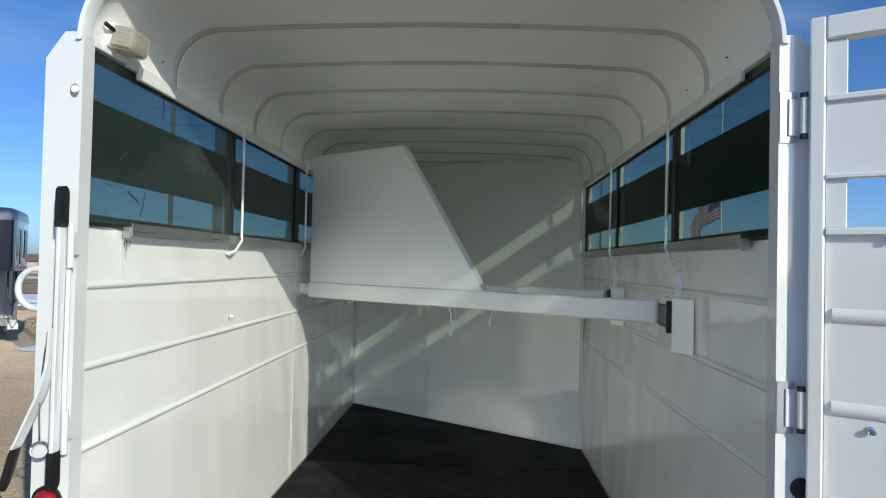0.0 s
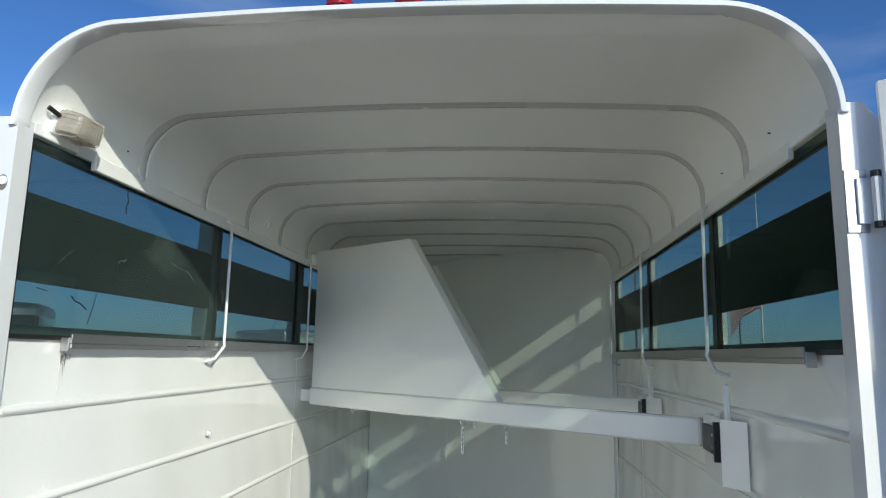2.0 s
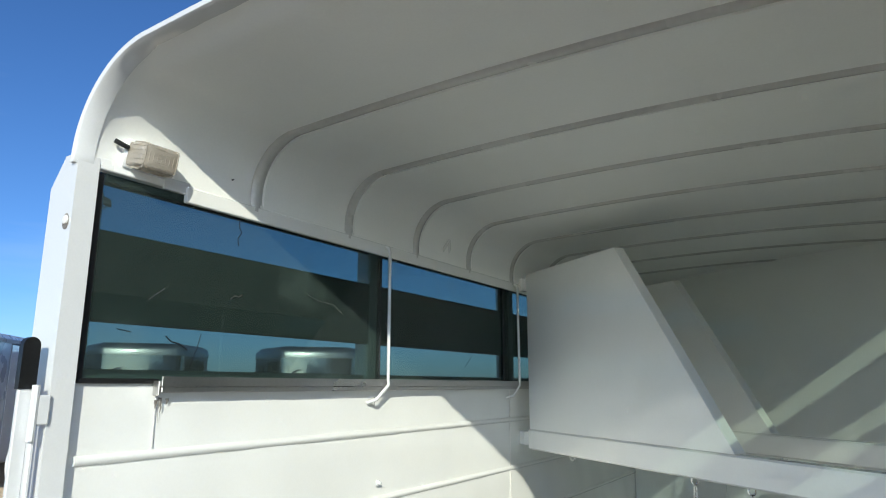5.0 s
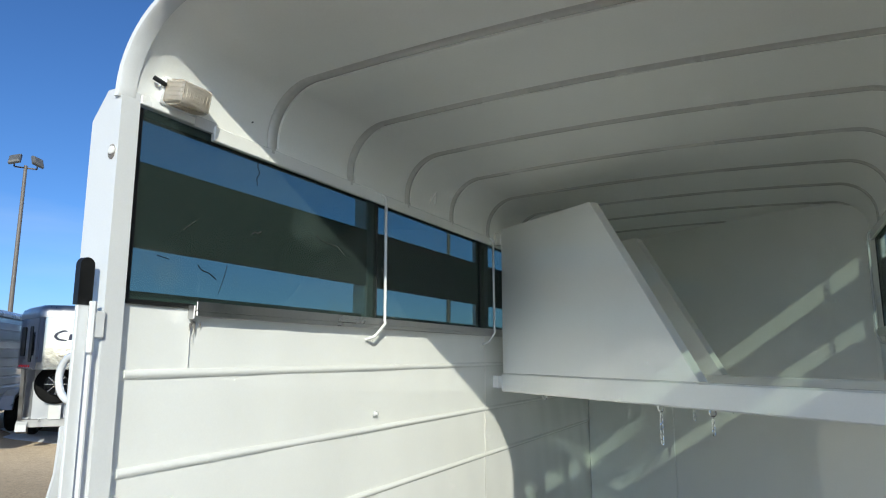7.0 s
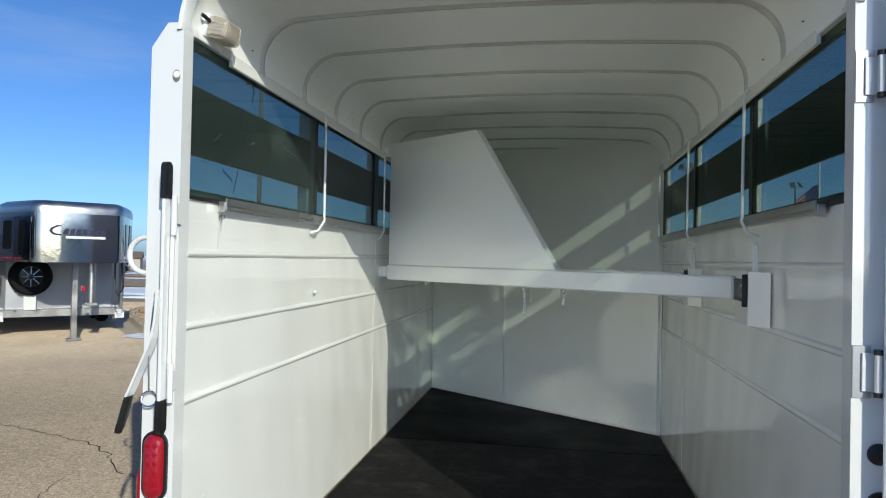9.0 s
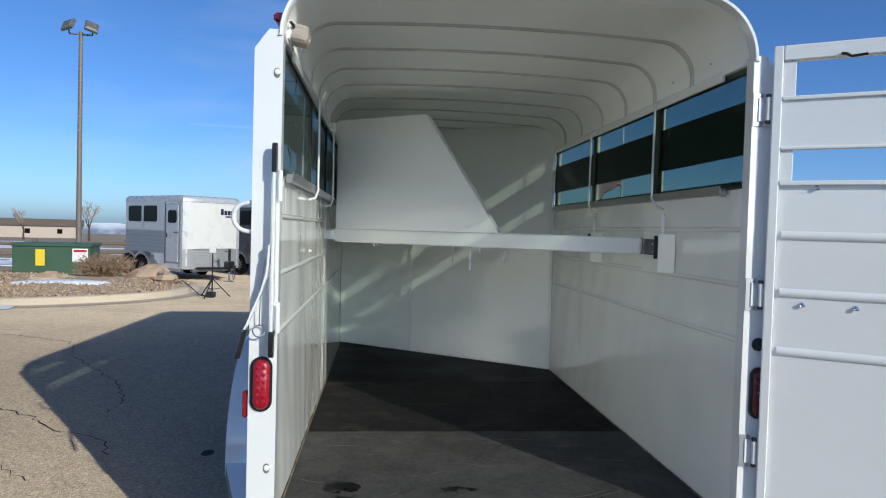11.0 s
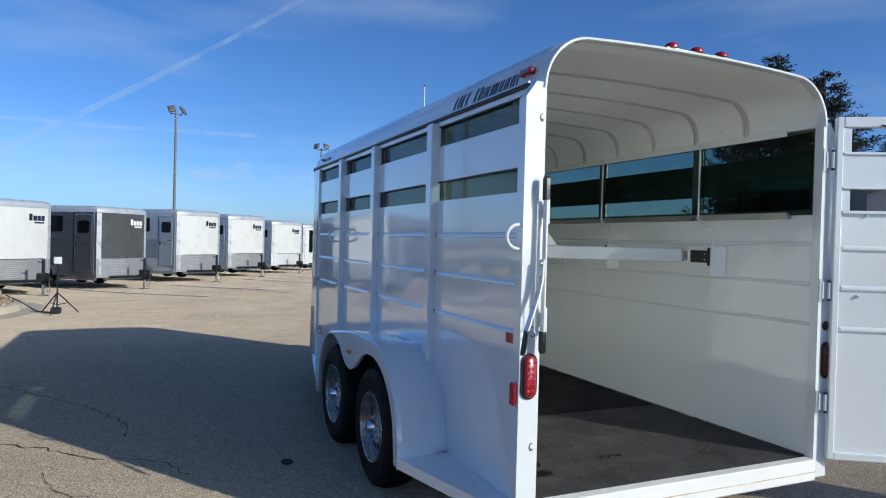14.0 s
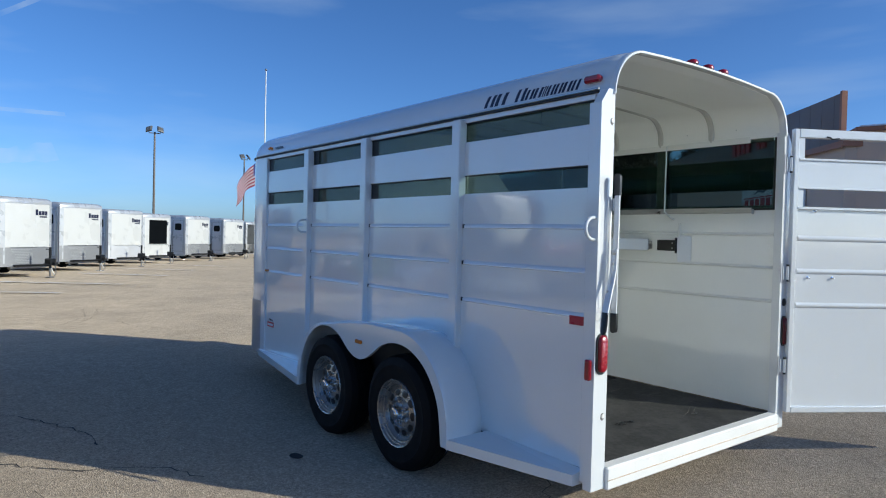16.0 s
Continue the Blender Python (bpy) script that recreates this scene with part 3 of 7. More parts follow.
for (x, z), (xn, zn) in zip(roof_profile(-0.003, 18, r=0.242), roof_profile(0.013, 18, r=0.242)):
    xm, zm = 0.5 * x + 0.5 * xn, 0.5 * z + 0.5 * zn
    hr.append([(x, -0.004, z), (x, 0.024, z), (xm, 0.026, zm), (xm, 0.036, zm), (xn, 0.036, zn), (xn, -0.003, zn), (0.2 * x + 0.8 * xn, -0.008, 0.2 * z + 0.8 * zn), (0.8 * x + 0.2 * xn, -0.010, 0.8 * z + 0.2 * zn)])
hoop.loft(hr, closed=True, cap=True)
part("roof_hoop", hoop, WHITE, trailer, "white rounded rear hoop tube", 40)
for x, y in ((0.883, 0.33), (0.883, 0.70), (-0.883, 0.42)):
    part("screw_tip", Shape().lathe([(0.0025, 0), (0.002, 0.003), (0.0006, 0.007)], 8, pose(x, y, 2.235, 0, -90 if x > 0 else 90, 0)), DARK, trailer)
# floor mats, each darker than the one behind: shade put into their colours
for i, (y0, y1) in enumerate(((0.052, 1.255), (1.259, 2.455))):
    part("floor_mat", Shape().box((-0.903, y0, FLOOR - 0.02), (0.903, y1, FLOOR), 0.003), (RUBBER_DUSTY_LIT, RUBBER_HALF_SHADE)[i], trailer, "black rubber mat with dusty scuffs, toned for sun or half shade")
part("floor_mat", Shape().prism([(-0.903, 2.459), (0.903, 2.459), (0.903, 2.93), (-0.903, 4.16)], 2, FLOOR - 0.02, FLOOR), RUBBER_SHADED, trailer, "black rubber mat, coloured darker for the shade at the front")
part("floor_frame", Shape().box((-0.93, 0.05, 0.25), (0.93, 4.1, FLOOR - 0.021), 0.004), DARK, trailer)
part("rear_sill", Shape().box((-0.885, -0.02, 0.235), (0.885, 0.05, FLOOR + 0.004), 0.008), WHITE_WORN, trailer, "white worn sill with rust at its seam")
part("sill_lip", Shape().box((-0.885, -0.0235, 0.283), (0.885, -0.0205, 0.288), 0.001), SILL_RUST, trailer)

for cx, cy, rx, ry, count, sd in ((-0.665, 0.45, 0.085, 0.060, 120, 1), (-0.655, 0.315, 0.060, 0.042, 60, 4), (-0.14, 0.42, 0.085, 0.028, 34, 2), (0.42, 0.30, 0.05, 0.02, 10, 7)):
    st, rw = Shape(), random.Random(sd)
    for i in range(count):
        a0, q = rw.uniform(0, 6.28), math.sqrt(rw.uniform(0, 1))
        px, py, pr = cx + rx * q * math.cos(a0), cy + ry * q * math.sin(a0), rw.uniform(0.004, 0.020) * (1.15 - 0.6 * q)
        z = FLOOR + 0.0042 + i * 0.00002
        st.add([(px, py, z)] + [(px + pr * rw.uniform(0.6, 1.3) * math.cos(k * 0.5712), py + pr * 0.75 * rw.uniform(0.6, 1.3) * math.sin(k * 0.5712), z) for k in range(11)], [(0, 1 + k, 1 + (k + 1) % 11) for k in range(11)])
    part("wet_stain", st, WET, trailer, "dark wet stain on the rubber mat")
# pale scuffs dragged across the rear mat
rw = random.Random(21)
for i in range(26):
    px, py, ln, an = rw.uniform(-0.8, 0.75), rw.uniform(0.12, 1.2), rw.uniform(0.05, 0.28), rw.uniform(-0.5, 0.5)
    wd = rw.uniform(0.0012, 0.004)
    sc = Shape().loft([[(px + ln * (k / 6 - 0.5) * math.cos(an) - wd * w * math.sin(an), py + ln * (k / 6 - 0.5) * math.sin(an) + wd * w * math.cos(an) + 0.006 * math.sin(k + i), FLOOR + 0.0042 + i * 0.00002) for w in (-(1 - abs(k / 3 - 1)) - 0.1, (1 - abs(k / 3 - 1)) + 0.1)] for k in range(7)])
    part("mat_scuff", sc, MAT_SCUFF, trailer)

# rear posts with their chamfered heads
for sx in (-1, 1):
    poly = [(sx * 0.885, 0.245), (sx * 0.985, 0.245), (sx * 0.985, 2.115), (sx * 0.935, 2.185), (sx * 0.885, 2.185)]
    part("rear_post", Shape().prism(poly, 1, 0.0, 0.05), WHITE, trailer)
    part("post_return", Shape().box((sx * 0.914, 0.0505, 0.27), (sx * 0.972, 0.0845, 2.12), 0.003), WHITE, trailer)

# side walls: lower sheets with pressed beads, slats, openings, posts
RIBZ = (1.52, 1.30, 1.078)
BAYS_OF = {-1: ((0.085, 1.07), (1.15, 2.15), (2.23, 3.08), (3.16, 4.0)), 1: ((0.085, 0.89), (0.97, 1.91), (1.99, 2.86), (2.94, 4.0))}


def wavy_sheet(sx, y0, y1):
    """The inner lower sheet: a thin skin that is slightly dished between its beads."""
    ny, nz = 110, 60
    rows = []
    for i in range(ny + 1):
        y = y0 + (y1 - y0) * i / ny
        row = []
        for j in range(nz + 1):
            z = FLOOR + (1.702 - FLOOR) * j / nz
            w = 0.003 + 0.0036 * noise.noise(Vector((y * 2.2, z * 1.5, sx * 3.0))) + 0.0030 * noise.noise(Vector((y * 6.2 + z * 1.6, z * 2.0, 9.0 + sx)))
            row.append((sx * (XI + w), y, z))
        rows.append(row)
    return Shape().loft(rows)


def outer_skin(sx):
    """The outer side sheet: thin steel that ripples a little between its beads and posts."""
    ny, nz = 170, 60
    rows = []
    for i in range(ny + 1):
        y = 0.085 + (YF - 0.085) * i / ny
        row = []
        for j in range(nz + 1):
            z = 0.27 + (1.715 - 0.27) * j / nz
            w = 0.0017 * noise.noise(Vector((y * 1.9, z * 2.6, 40.0 + sx))) + 0.0008 * noise.noise(Vector((y * 5.0, z * 6.0, 50.0 + sx)))
            row.append((sx * (XO + min(0.0, w - 0.001)), y, z))
        rows.append(row + [(sx * 0.915, y, 1.715)])
    return Shape().loft(rows)


for sx in (-1, 1):
    BAYS = BAYS_OF[sx]
    front = 4.16 if sx < 0 else 2.93
    part("inner_wall", wavy_sheet(sx, 0.03, front), WHITE_IN, trailer, "off-white painted inner wall sheet", 60)
    part("wall_seam", Shape().box((sx * 0.9015, 2.15, FLOOR), (sx * 0.9035, 2.156, 1.66), 0.0005), WHITE_WORN, trailer)
    if sx < 0:
        part("wall_seam", Shape().box((sx * 0.9022, 0.256, 1.535), (sx * 0.9035, 0.2585, 1.655), 0.0004), WHITE_WORN, trailer)
    part("outer_wall", outer_skin(sx), WHITE, trailer, "white gloss outer side sheet", 60)
    for z in RIBZ:
        bead = [(sx * 0.9045, z - 0.011), (sx * 0.897, z - 0.004), (sx * 0.897, z + 0.004), (sx * 0.9045, z + 0.011)]
        part("inner_bead", Shape().prism(bead, 1, 0.075 if sx < 0 else 0.06, front - 0.02), WHITE_IN, trailer, angle=60)
        for y0, y1 in BAYS:
            bead = [(sx * (XO - 0.001), z - 0.013), (sx * (XO + 0.009), z - 0.009), (sx * (XO + 0.009), z + 0.004), (sx * (XO - 0.001), z + 0.014)]
            part("outer_bead", Shape().prism(bead, 1, y0 + 0.002, y1 - 0.022), WHITE, trailer, angle=60)
            part("bead_end", Shape().box((sx * (XO - 0.001), y1 - 0.0215, z - 0.012), (sx * (XO + 0.0055), y1 - 0.001, z + 0.012), 0.002), BLACK, trailer, "dark open end of a pressed bead")
    for y0, y1 in BAYS:
        # thin dark green sheet over the inner face of each white slat
        part("slat_inner_sheet", Shape().box((sx * 0.911, y0 - 0.004, 1.824), (sx * 0.9145, y1 + 0.004, 2.03), 0.001), SLAT_INSIDE, trailer)
        part("slat", Shape().box((sx * 0.915, y0 - 0.005, 1.826), (sx * XO, y1 + 0.005, 2.028), 0.003), WHITE, trailer)
    # added black strips for the interior's darkness at the front end of openings
    for y0, y1 in BAYS[1:] if sx < 0 else ():
        for z0, z1 in ((1.718, 1.8235), (2.0305, 2.1445)):
            part("interior_shade_strip", Shape().box((sx * 0.9108, y1 - 0.085, z0), (sx * 0.9125, y1 - 0.0005, z1), 0.0005), BLACK, trailer, "black strip standing in for the dark interior behind the opening")
    part("top_rail", Shape().box((sx * 0.9115, 0.085, 2.145), (sx * XO, YF, 2.19), 0.003), WHITE, trailer)
    part("eave_flange", Shape().box((sx * 0.8865, 0.052, 2.1625), (sx * 0.911, YF - 0.05, 2.19), 0.002), WHITE_IN, trailer)
    part("rail_trim", Shape().box((sx * (XO + 0.0005), 0.056, 2.172), (sx * (XO + 0.012), YN, 2.186), 0.003), DARK, trailer)
    part("drip_rail", Shape().box((sx * (XO + 0.0005), 0.056, 2.1865), (sx * (XO + 0.016), YN, 2.198), 0.003), ALU, trailer)
    for (a0, a1), (b0, b1) in zip(BAYS, BAYS[1:]):
        foot = 0.62 if b0 < 2.0 else 0.78 if b0 < 3.0 else 0.331
        part("side_post", Shape().box((sx * 0.912, a1, foot if sx < 0 else 0.28), (-0.972 if sx < 0 else 0.938, b0, 2.165), 0.006), WHITE, trailer)
    part("front_trim", Shape().box((sx * 0.912, 4.0, 0.28), (sx * 0.945, YF, 2.165), 0.004), WHITE, trailer)
    # tinted sliding panes behind the slats, in aluminium tracks
    ys = ((0.052, 1.13), (1.115, 2.16), (2.09, 3.15), (3.09, 4.06)) if sx < 0 else ((0.052, 0.88), (0.855, 1.91), (1.885, 2.89))
    for i, (y0, y1) in enumerate(ys):
        x = sx * (0.9 + 0.006 * (i % 2))
        pane = part("window_pane", Shape().box((x, y0, 1.69), (x + sx * 0.004, y1, 2.16), 0.001), GLASS if sx > 0 else GLASS_DUSTY, trailer, "smoke-tinted scratched acrylic sliding pane")
        edge = Shape().box((x - sx * 0.002, y1 - 0.007, 1.692), (x + sx * 0.0052, y1 - 0.002, 2.158), 0.001)
        part("pane_edge", edge, DARK, trailer)
        edge = Shape().box((x - sx * 0.002, y0 + 0.002, 1.692), (x + sx * 0.0052, y0 + 0.007 + (0.012 if i == 0 else 0.0), 2.158), 0.001)
        part("pane_edge", edge, DARK if i != 0 else BLACK, trailer)
    ya = 0.25 if sx < 0 else 0.20
    yb = 3.15 if sx < 0 else 2.89
    part("lower_track", Shape().box((sx * 0.872, ya, 1.662), (sx * 0.8995, yb, 1.676), 0.002).box((sx * 0.872, ya, 1.676), (sx * 0.877, yb, 1.70), 0.001), ALU, trailer, "dull aluminium window track")
    part("track_end", Shape().box((sx * 0.876, ya - 0.006, 1.655), (sx * 0.8995, ya - 0.0005, 1.69), 0.002), ALU, trailer)
    part("upper_track", Shape().box((sx * 0.880, ya + 0.03, 2.137), (sx * 0.8945, yb, 2.178), 0.002), WHITE_IN, trailer)
    part("window_gasket", Shape().box((sx * 0.897, 0.06, 1.683), (sx * 0.908, 0.26, 1.6945), 0.002), BLACK, trailer)
    # tie bars in front of the panes, bent out at their feet
    for y in ((1.125, 2.18) if sx < 0 else (0.855, 1.88, 2.83)):
        d = -0.06 if sx < 0 else -0.055
        bar = [(sx * 0.905, y, 2.185), (sx * 0.868, y, 2.165), (sx * 0.862, y, 2.15), (sx * 0.860, y, 1.695), (sx * 0.857, y, 1.68), (sx * 0.868, y + d * 0.9, 1.632), (sx * 0.902, y + d, 1.622)]
        part("tie_bar", Shape().tube(bar, 0.006, 8), WHITE, trailer, "thin white bent window guard rod", 60)

# scratches and scuffs on the left panes
for mat, rad, line in (
        (ALU, 0.001, [(0.753, 1.955), (0.789, 1.943), (0.835, 1.938), (0.873, 1.937), (0.895, 1.922), (0.914, 1.913)]),
        (BLACK, 0.0016, [(0.267, 1.797), (0.281, 1.785), (0.307, 1.78), (0.331, 1.766)]),
        (BLACK, 0.001, [(0.138, 1.806), (0.154, 1.804), (0.174, 1.801)]),
        (BLACK, 0.0009, [(0.369, 1.809), (0.362, 1.781), (0.354, 1.758), (0.343, 1.729)]),
        (ALU, 0.0016, [(0.456, 1.909), (0.468, 1.919), (0.483, 1.917), (0.494, 1.925)]),
        (ALU, 0.0009, [(0.212, 1.881), (0.234, 1.899), (0.252, 1.912)]),
        (BLACK, 0.0014, [(0.471, 2.137), (0.468, 2.114), (0.479, 2.098), (0.466, 2.079), (0.471, 2.059)]),
        (ALU, 0.0008, [(1.155, 1.898), (1.174, 1.879), (1.167, 1.857)]),
        (BLACK, 0.0008, [(1.755, 1.856), (1.786, 1.807), (1.722, 1.754)]),
):
    part("scratch", Shape().tube([(-0.8988, y, z) for y, z in line], rad, 5), mat, trailer)

rw = random.Random(33)
for y0, z0, ln, wd in ((0.262, 1.652, 0.06, 0.0014), (0.268, 1.650, 0.035, 0.004), (0.255, 1.645, 0.02, 0.006), (0.285, 1.648, 0.014, 0.005), (1.10, 1.64, 0.03, 0.002)):
    pts_g = [(y0 + rw.uniform(-0.002, 0.002), z0 - ln * k / 6, wd * (1 - 0.8 * k / 6)) for k in range(7)]
    part("grime_streak", Shape().loft([[(-0.8985, y - w, z), (-0.8978, y, z), (-0.8985, y + w, z)] for y, z, w in pts_g]), GRIME, trailer)

# outer loops for the far wall of the slats: thin dark strip along the top of each opening
for sx in (-1, 1):
    for y0, y1 in BAYS_OF[sx]:
        for z in (1.8255, 2.1445):
            part("opening_lip", Shape().box((sx * 0.914, y0, z - 0.006), (sx * 0.926, y1, z - 0.0005), 0.001), DARK, trailer)

for sx in (-1, 1):
    part("floor_edge_dirt", Shape().box((sx * 0.897, 0.055, FLOOR + 0.0005), (sx * 0.9025, (4.1 if sx < 0 else 2.9), FLOOR + 0.007), 0.001), DIRT, trailer)

# slanted front wall of the horse compartment
def under_roof(x):
    """Height of the inner roof sheet at this distance from the middle."""
    half = sorted((abs(a), b) for a, b in inner_profile())
    return float(np.interp(abs(x), [a for a, b in half], [b for a, b in half]))


slant = Shape()
n, k = 40, 30
rows = []
for i in range(n + 1):
    t = i / n
    x, y = 0.905 + (-0.905 - 0.905) * t, 2.93 + (4.16 - 2.93) * t
    row = []
    for j in range(k + 1):
        z = FLOOR + (under_roof(x) - FLOOR) * j / k
        w = 0.004 * noise.noise(Vector((t * 5, z * 1.6, 21.0)))
        row.append((x + w, y + w, z))
    rows.append(row)
slant.loft(rows)
part("slant_wall", slant, WHITE_IN, trailer, "off-white sheet wall set on the slant", 60)
for f in (0.012, 0.62):
    x, y = 0.905 - 1.81 * f, 2.93 + 1.23 * f
    part("wall_strip", Shape().box((-0.012, -0.006, FLOOR + 0.02), (0.012, 0.0, 1.9), 0.001, pose(x - 0.01, y - 0.012, 0, 0, 0, -34.2)), WHITE_IN, trailer)
part("kick_strip", Shape().box((-1.08, -0.012, FLOOR + 0.001), (1.08, -0.006, FLOOR + 0.02), 0.001, pose(0, 3.545, 0, 0, 0, -34.2)), WHITE_WORN, trailer)

# nose: rounded in plan
plan = [(-0.928, YF), (-0.928, YN)] + [(-0.928 + 0.30 * (1 - math.cos(radians(a))), YN + 0.30 * math.sin(radians(a))) for a in range(10, 91, 10)]
plan += [(-x, y) for x, y in plan[::-1]]
nose = Shape().loft([[(x, y, z) for x, y in plan] for z in (0.28, 1.0, 1.7, 2.2)])
part("nose_wall", nose, WHITE, trailer, "white rounded nose sheet", 60)
part("nose_rail", Shape().loft([[(x * 1.012, YN + (y - YN) * 1.03, z) for x, y in plan[1:-1]] for z in (2.172, 2.186)] + [[(x, y, 2.186) for x, y in plan[1:-1]]]), DARK, trailer, angle=60)
gp = [(x * 1.005, max(YF + 0.004, YN + (y - YN) * 1.02)) for x, y in plan]
guard = Shape().loft([[(x, y, z) for x, y in gp] for z in (0.27, 0.5, 0.78)])
part("gravel_guard", guard, TREAD, trailer, "bright tread-plate gravel guard", 60)

# dividers: tube, tapered head panel, hinge and latch
ux, uy = -0.8085, 0.5886
DIV_ANG = math.degrees(math.atan2(-uy, -ux))


def divider(dy):
    o = pose(0.183, 1.491 + dy, 0, 0, 0, DIV_ANG)      # local x runs to the right wall, z up
    rail = Shape().box((-1.275, -0.004, 1.383), (0.845, 0.05, 1.474), 0.006, o)
    d = part("divider_tube", rail, WHITE_IN, trailer, "white square steel divider rail")
    pan = Shape()
    for y0, y1 in ((0.0, 0.004), (0.041, 0.045)):
        pan.prism([(-1.262, 1.476), (0.0, 1.476), (-0.54, 2.225), (-1.262, 2.225)], 1, y0, y1, o)
    part("divider_panel", pan, WHITE_IN, d, "white sheet head divider with a sloping edge")
    rim = Shape()
    for a, b in (((0.0, 1.478), (-0.54, 2.225)), ((-0.54, 2.225), (-1.262, 2.225)), ((-1.262, 2.225), (-1.262, 1.478))):
        dx, dz = b[0] - a[0], b[1] - a[1]
        e = math.hypot(dx, dz)
        nx, nz = -dz / e * 0.004, dx / e * 0.004
        rim.prism([(a[0], a[1]), (b[0], b[1]), (b[0] + nx, b[1] + nz), (a[0] + nx, a[1] + nz)], 1, 0.004, 0.041, o)
    part("panel_rim", rim, WHITE_IN, d)
    for z in (1.43, 2.18):
        hinge = Shape()
        hinge.tube([o @ Vector((-1.285, 0.02, z - 0.035)), o @ Vector((-1.285, 0.02, z + 0.035))], 0.011, 10)
        hinge.box((-1.36, -0.012, z - 0.032), (-1.295, 0.035, z + 0.032), 0.004, o)
        part("hinge", hinge, WHITE_IN, d)
    end = Shape().tube([o @ Vector((0.85, 0.022, 1.40)), o @ Vector((0.88, 0.022, 1.40)), o @ Vector((0.88, 0.022, 1.455)), o @ Vector((0.85, 0.022, 1.455))], 0.006, 8)
    end.box((0.8455, 0.0, 1.385), (0.852, 0.046, 1.472), 0.002, o)
    end.lathe([(0.001, -0.014), (0.010, -0.010), (0.014, 0.0), (0.010, 0.010), (0.001, 0.014)], 12, o @ pose(0.875, 0.022, 1.428))
    part("latch_pin", end, ALU, d)
    for x, ln in ((-0.2, 0.1), (0.035, 0.045), (-0.93, 0.0)):
        ring_m = o @ pose(x, 0.02, 1.374, 90, 0, 30)
        s = Shape().tube([ring_m @ Vector((0.011 * math.cos(a), 0.011 * math.sin(a), 0)) for a in np.linspace(0, 6.28, 13)[:-1]], 0.003, 6, closed=True)
        z = 1.36
        while ln > 0:
            lm = o @ pose(x, 0.02, z - 0.012, 90, 0, 30 + (z * 5000) % 90)
            s.tube([lm @ Vector((0.005 * math.cos(a), 0.011 * math.sin(a), 0)) for a in np.linspace(0, 6.28, 9)[:-1]], 0.0022, 5, closed=True)
            z -= 0.019
            ln -= 0.019
        part("tie_chain", s, CHROME, d, "short hanging chain with snap")
    return d


divider(0.0)
divider(1.0)

# latch boxes and staples on the wall across
for y in (0.65, 1.70):
    lb = Shape().prism([(0.850, y + 0.08), (0.9, y), (0.9, y + 0.006), (0.8575, y + 0.084), (0.868, y + 0.285), (0.9, y + 0.30), (0.9, y + 0.306), (0.862, y + 0.29)], 2, 1.306, 1.495)
    box_part = part("latch_plate", lb, WHITE_IN, trailer, "white bent latch plate with a dark striker")
    part("plate_top", Shape().prism([(0.853, y + 0.083), (0.9, y + 0.005), (0.9, y + 0.30), (0.866, y + 0.286)], 2, 1.484, 1.490), WHITE_IN, box_part)
    sm4 = pose(0.850, y + 0.08, 0, 0, 0, 86.7)
    part("latch_slot", Shape().box((0.012, 0.0005, 1.388), (0.17, 0.014, 1.468), 0.002, sm4).box((0.002, 0.0005, 1.371), (0.0115, 0.019, 1.486), 0.002, sm4), BLACK, box_part, "black latch striker")
    for z in (1.408, 1.445):
        part("striker_rivet", Shape().lathe([(0.006, 0), (0.005, 0.003), (0.001, 0.004)], 10, sm4 @ pose(0.035, 0.0145, z, -90, 0, 0)), ALU, box_part)
    st = [(0.868, y + 0.075, 1.485), (0.866, y + 0.075, 1.585), (0.868, y + 0.078, 1.592), (0.878, y + 0.092, 1.592), (0.880, y + 0.095, 1.585), (0.882, y + 0.095, 1.485)]
    part("staple", Shape().tube(st, 0.0055, 8), WHITE_IN, box_part)
# tie rings
for x, y, z in ((-0.9, 1.13, 1.354), (0.9, 1.9, 1.2)):
    s = math.copysign(1, x)
    eye = Shape().lathe([(0.011, 0), (0.011, 0.003), (0.006, 0.005), (0.005, 0.014), (0.001, 0.015)], 14, pose(x, y, z, 0, -90 * s, 0))
    if x < 0:
        part("wall_eye", eye, WHITE, trailer)
loop = [(-0.905, 1.52, 2.205), (-0.880, 1.525, 2.24), (-0.868, 1.545, 2.275), (-0.880, 1.565, 2.24), (-0.905, 1.57, 2.205)]
part("hay_loop", Shape().tube(loop, 0.006, 8), WHITE_IN, trailer)

# dome lamp high on the left wall near the back
LM = pose(-0.876, 0.155, 2.214, 0, 12, 0)
dome = part("dome_lamp", Shape().box((-0.012, -0.056, -0.034), (0.006, 0.062, 0.034), 0.004, LM), WHITE, trailer, "clear ribbed plastic dome lamp", 40)
lens_rows = []
for h, k in ((0.0065, 1.0), (0.03, 0.985), (0.052, 0.95), (0.060, 0.88), (0.063, 0.78), (0.064, 0.3)):
    lens_rows.append([LM @ Vector((h, 0.052 * k * math.copysign(abs(math.cos(a)) ** 0.3, math.cos(a)), 0.032 * k * math.copysign(abs(math.sin(a)) ** 0.35, math.sin(a)))) for a in np.linspace(0, 6.28318, 33)[:-1]])
part("lens", Shape().loft(lens_rows, closed=True, cap=True), LENS_SHELL, dome, "yellowed clear ribbed lens", 60)
ribs = Shape()
for i in range(9):
    q = -0.042 + i * 0.0105
    ribs.tube([LM @ Vector((x, q, z)) for x, z in ((0.012, -0.0318), (0.05, -0.0308), (0.0605, -0.028), (0.0635, 0.0), (0.0605, 0.028), (0.05, 0.0308), (0.012, 0.0318))], 0.0016, 6)
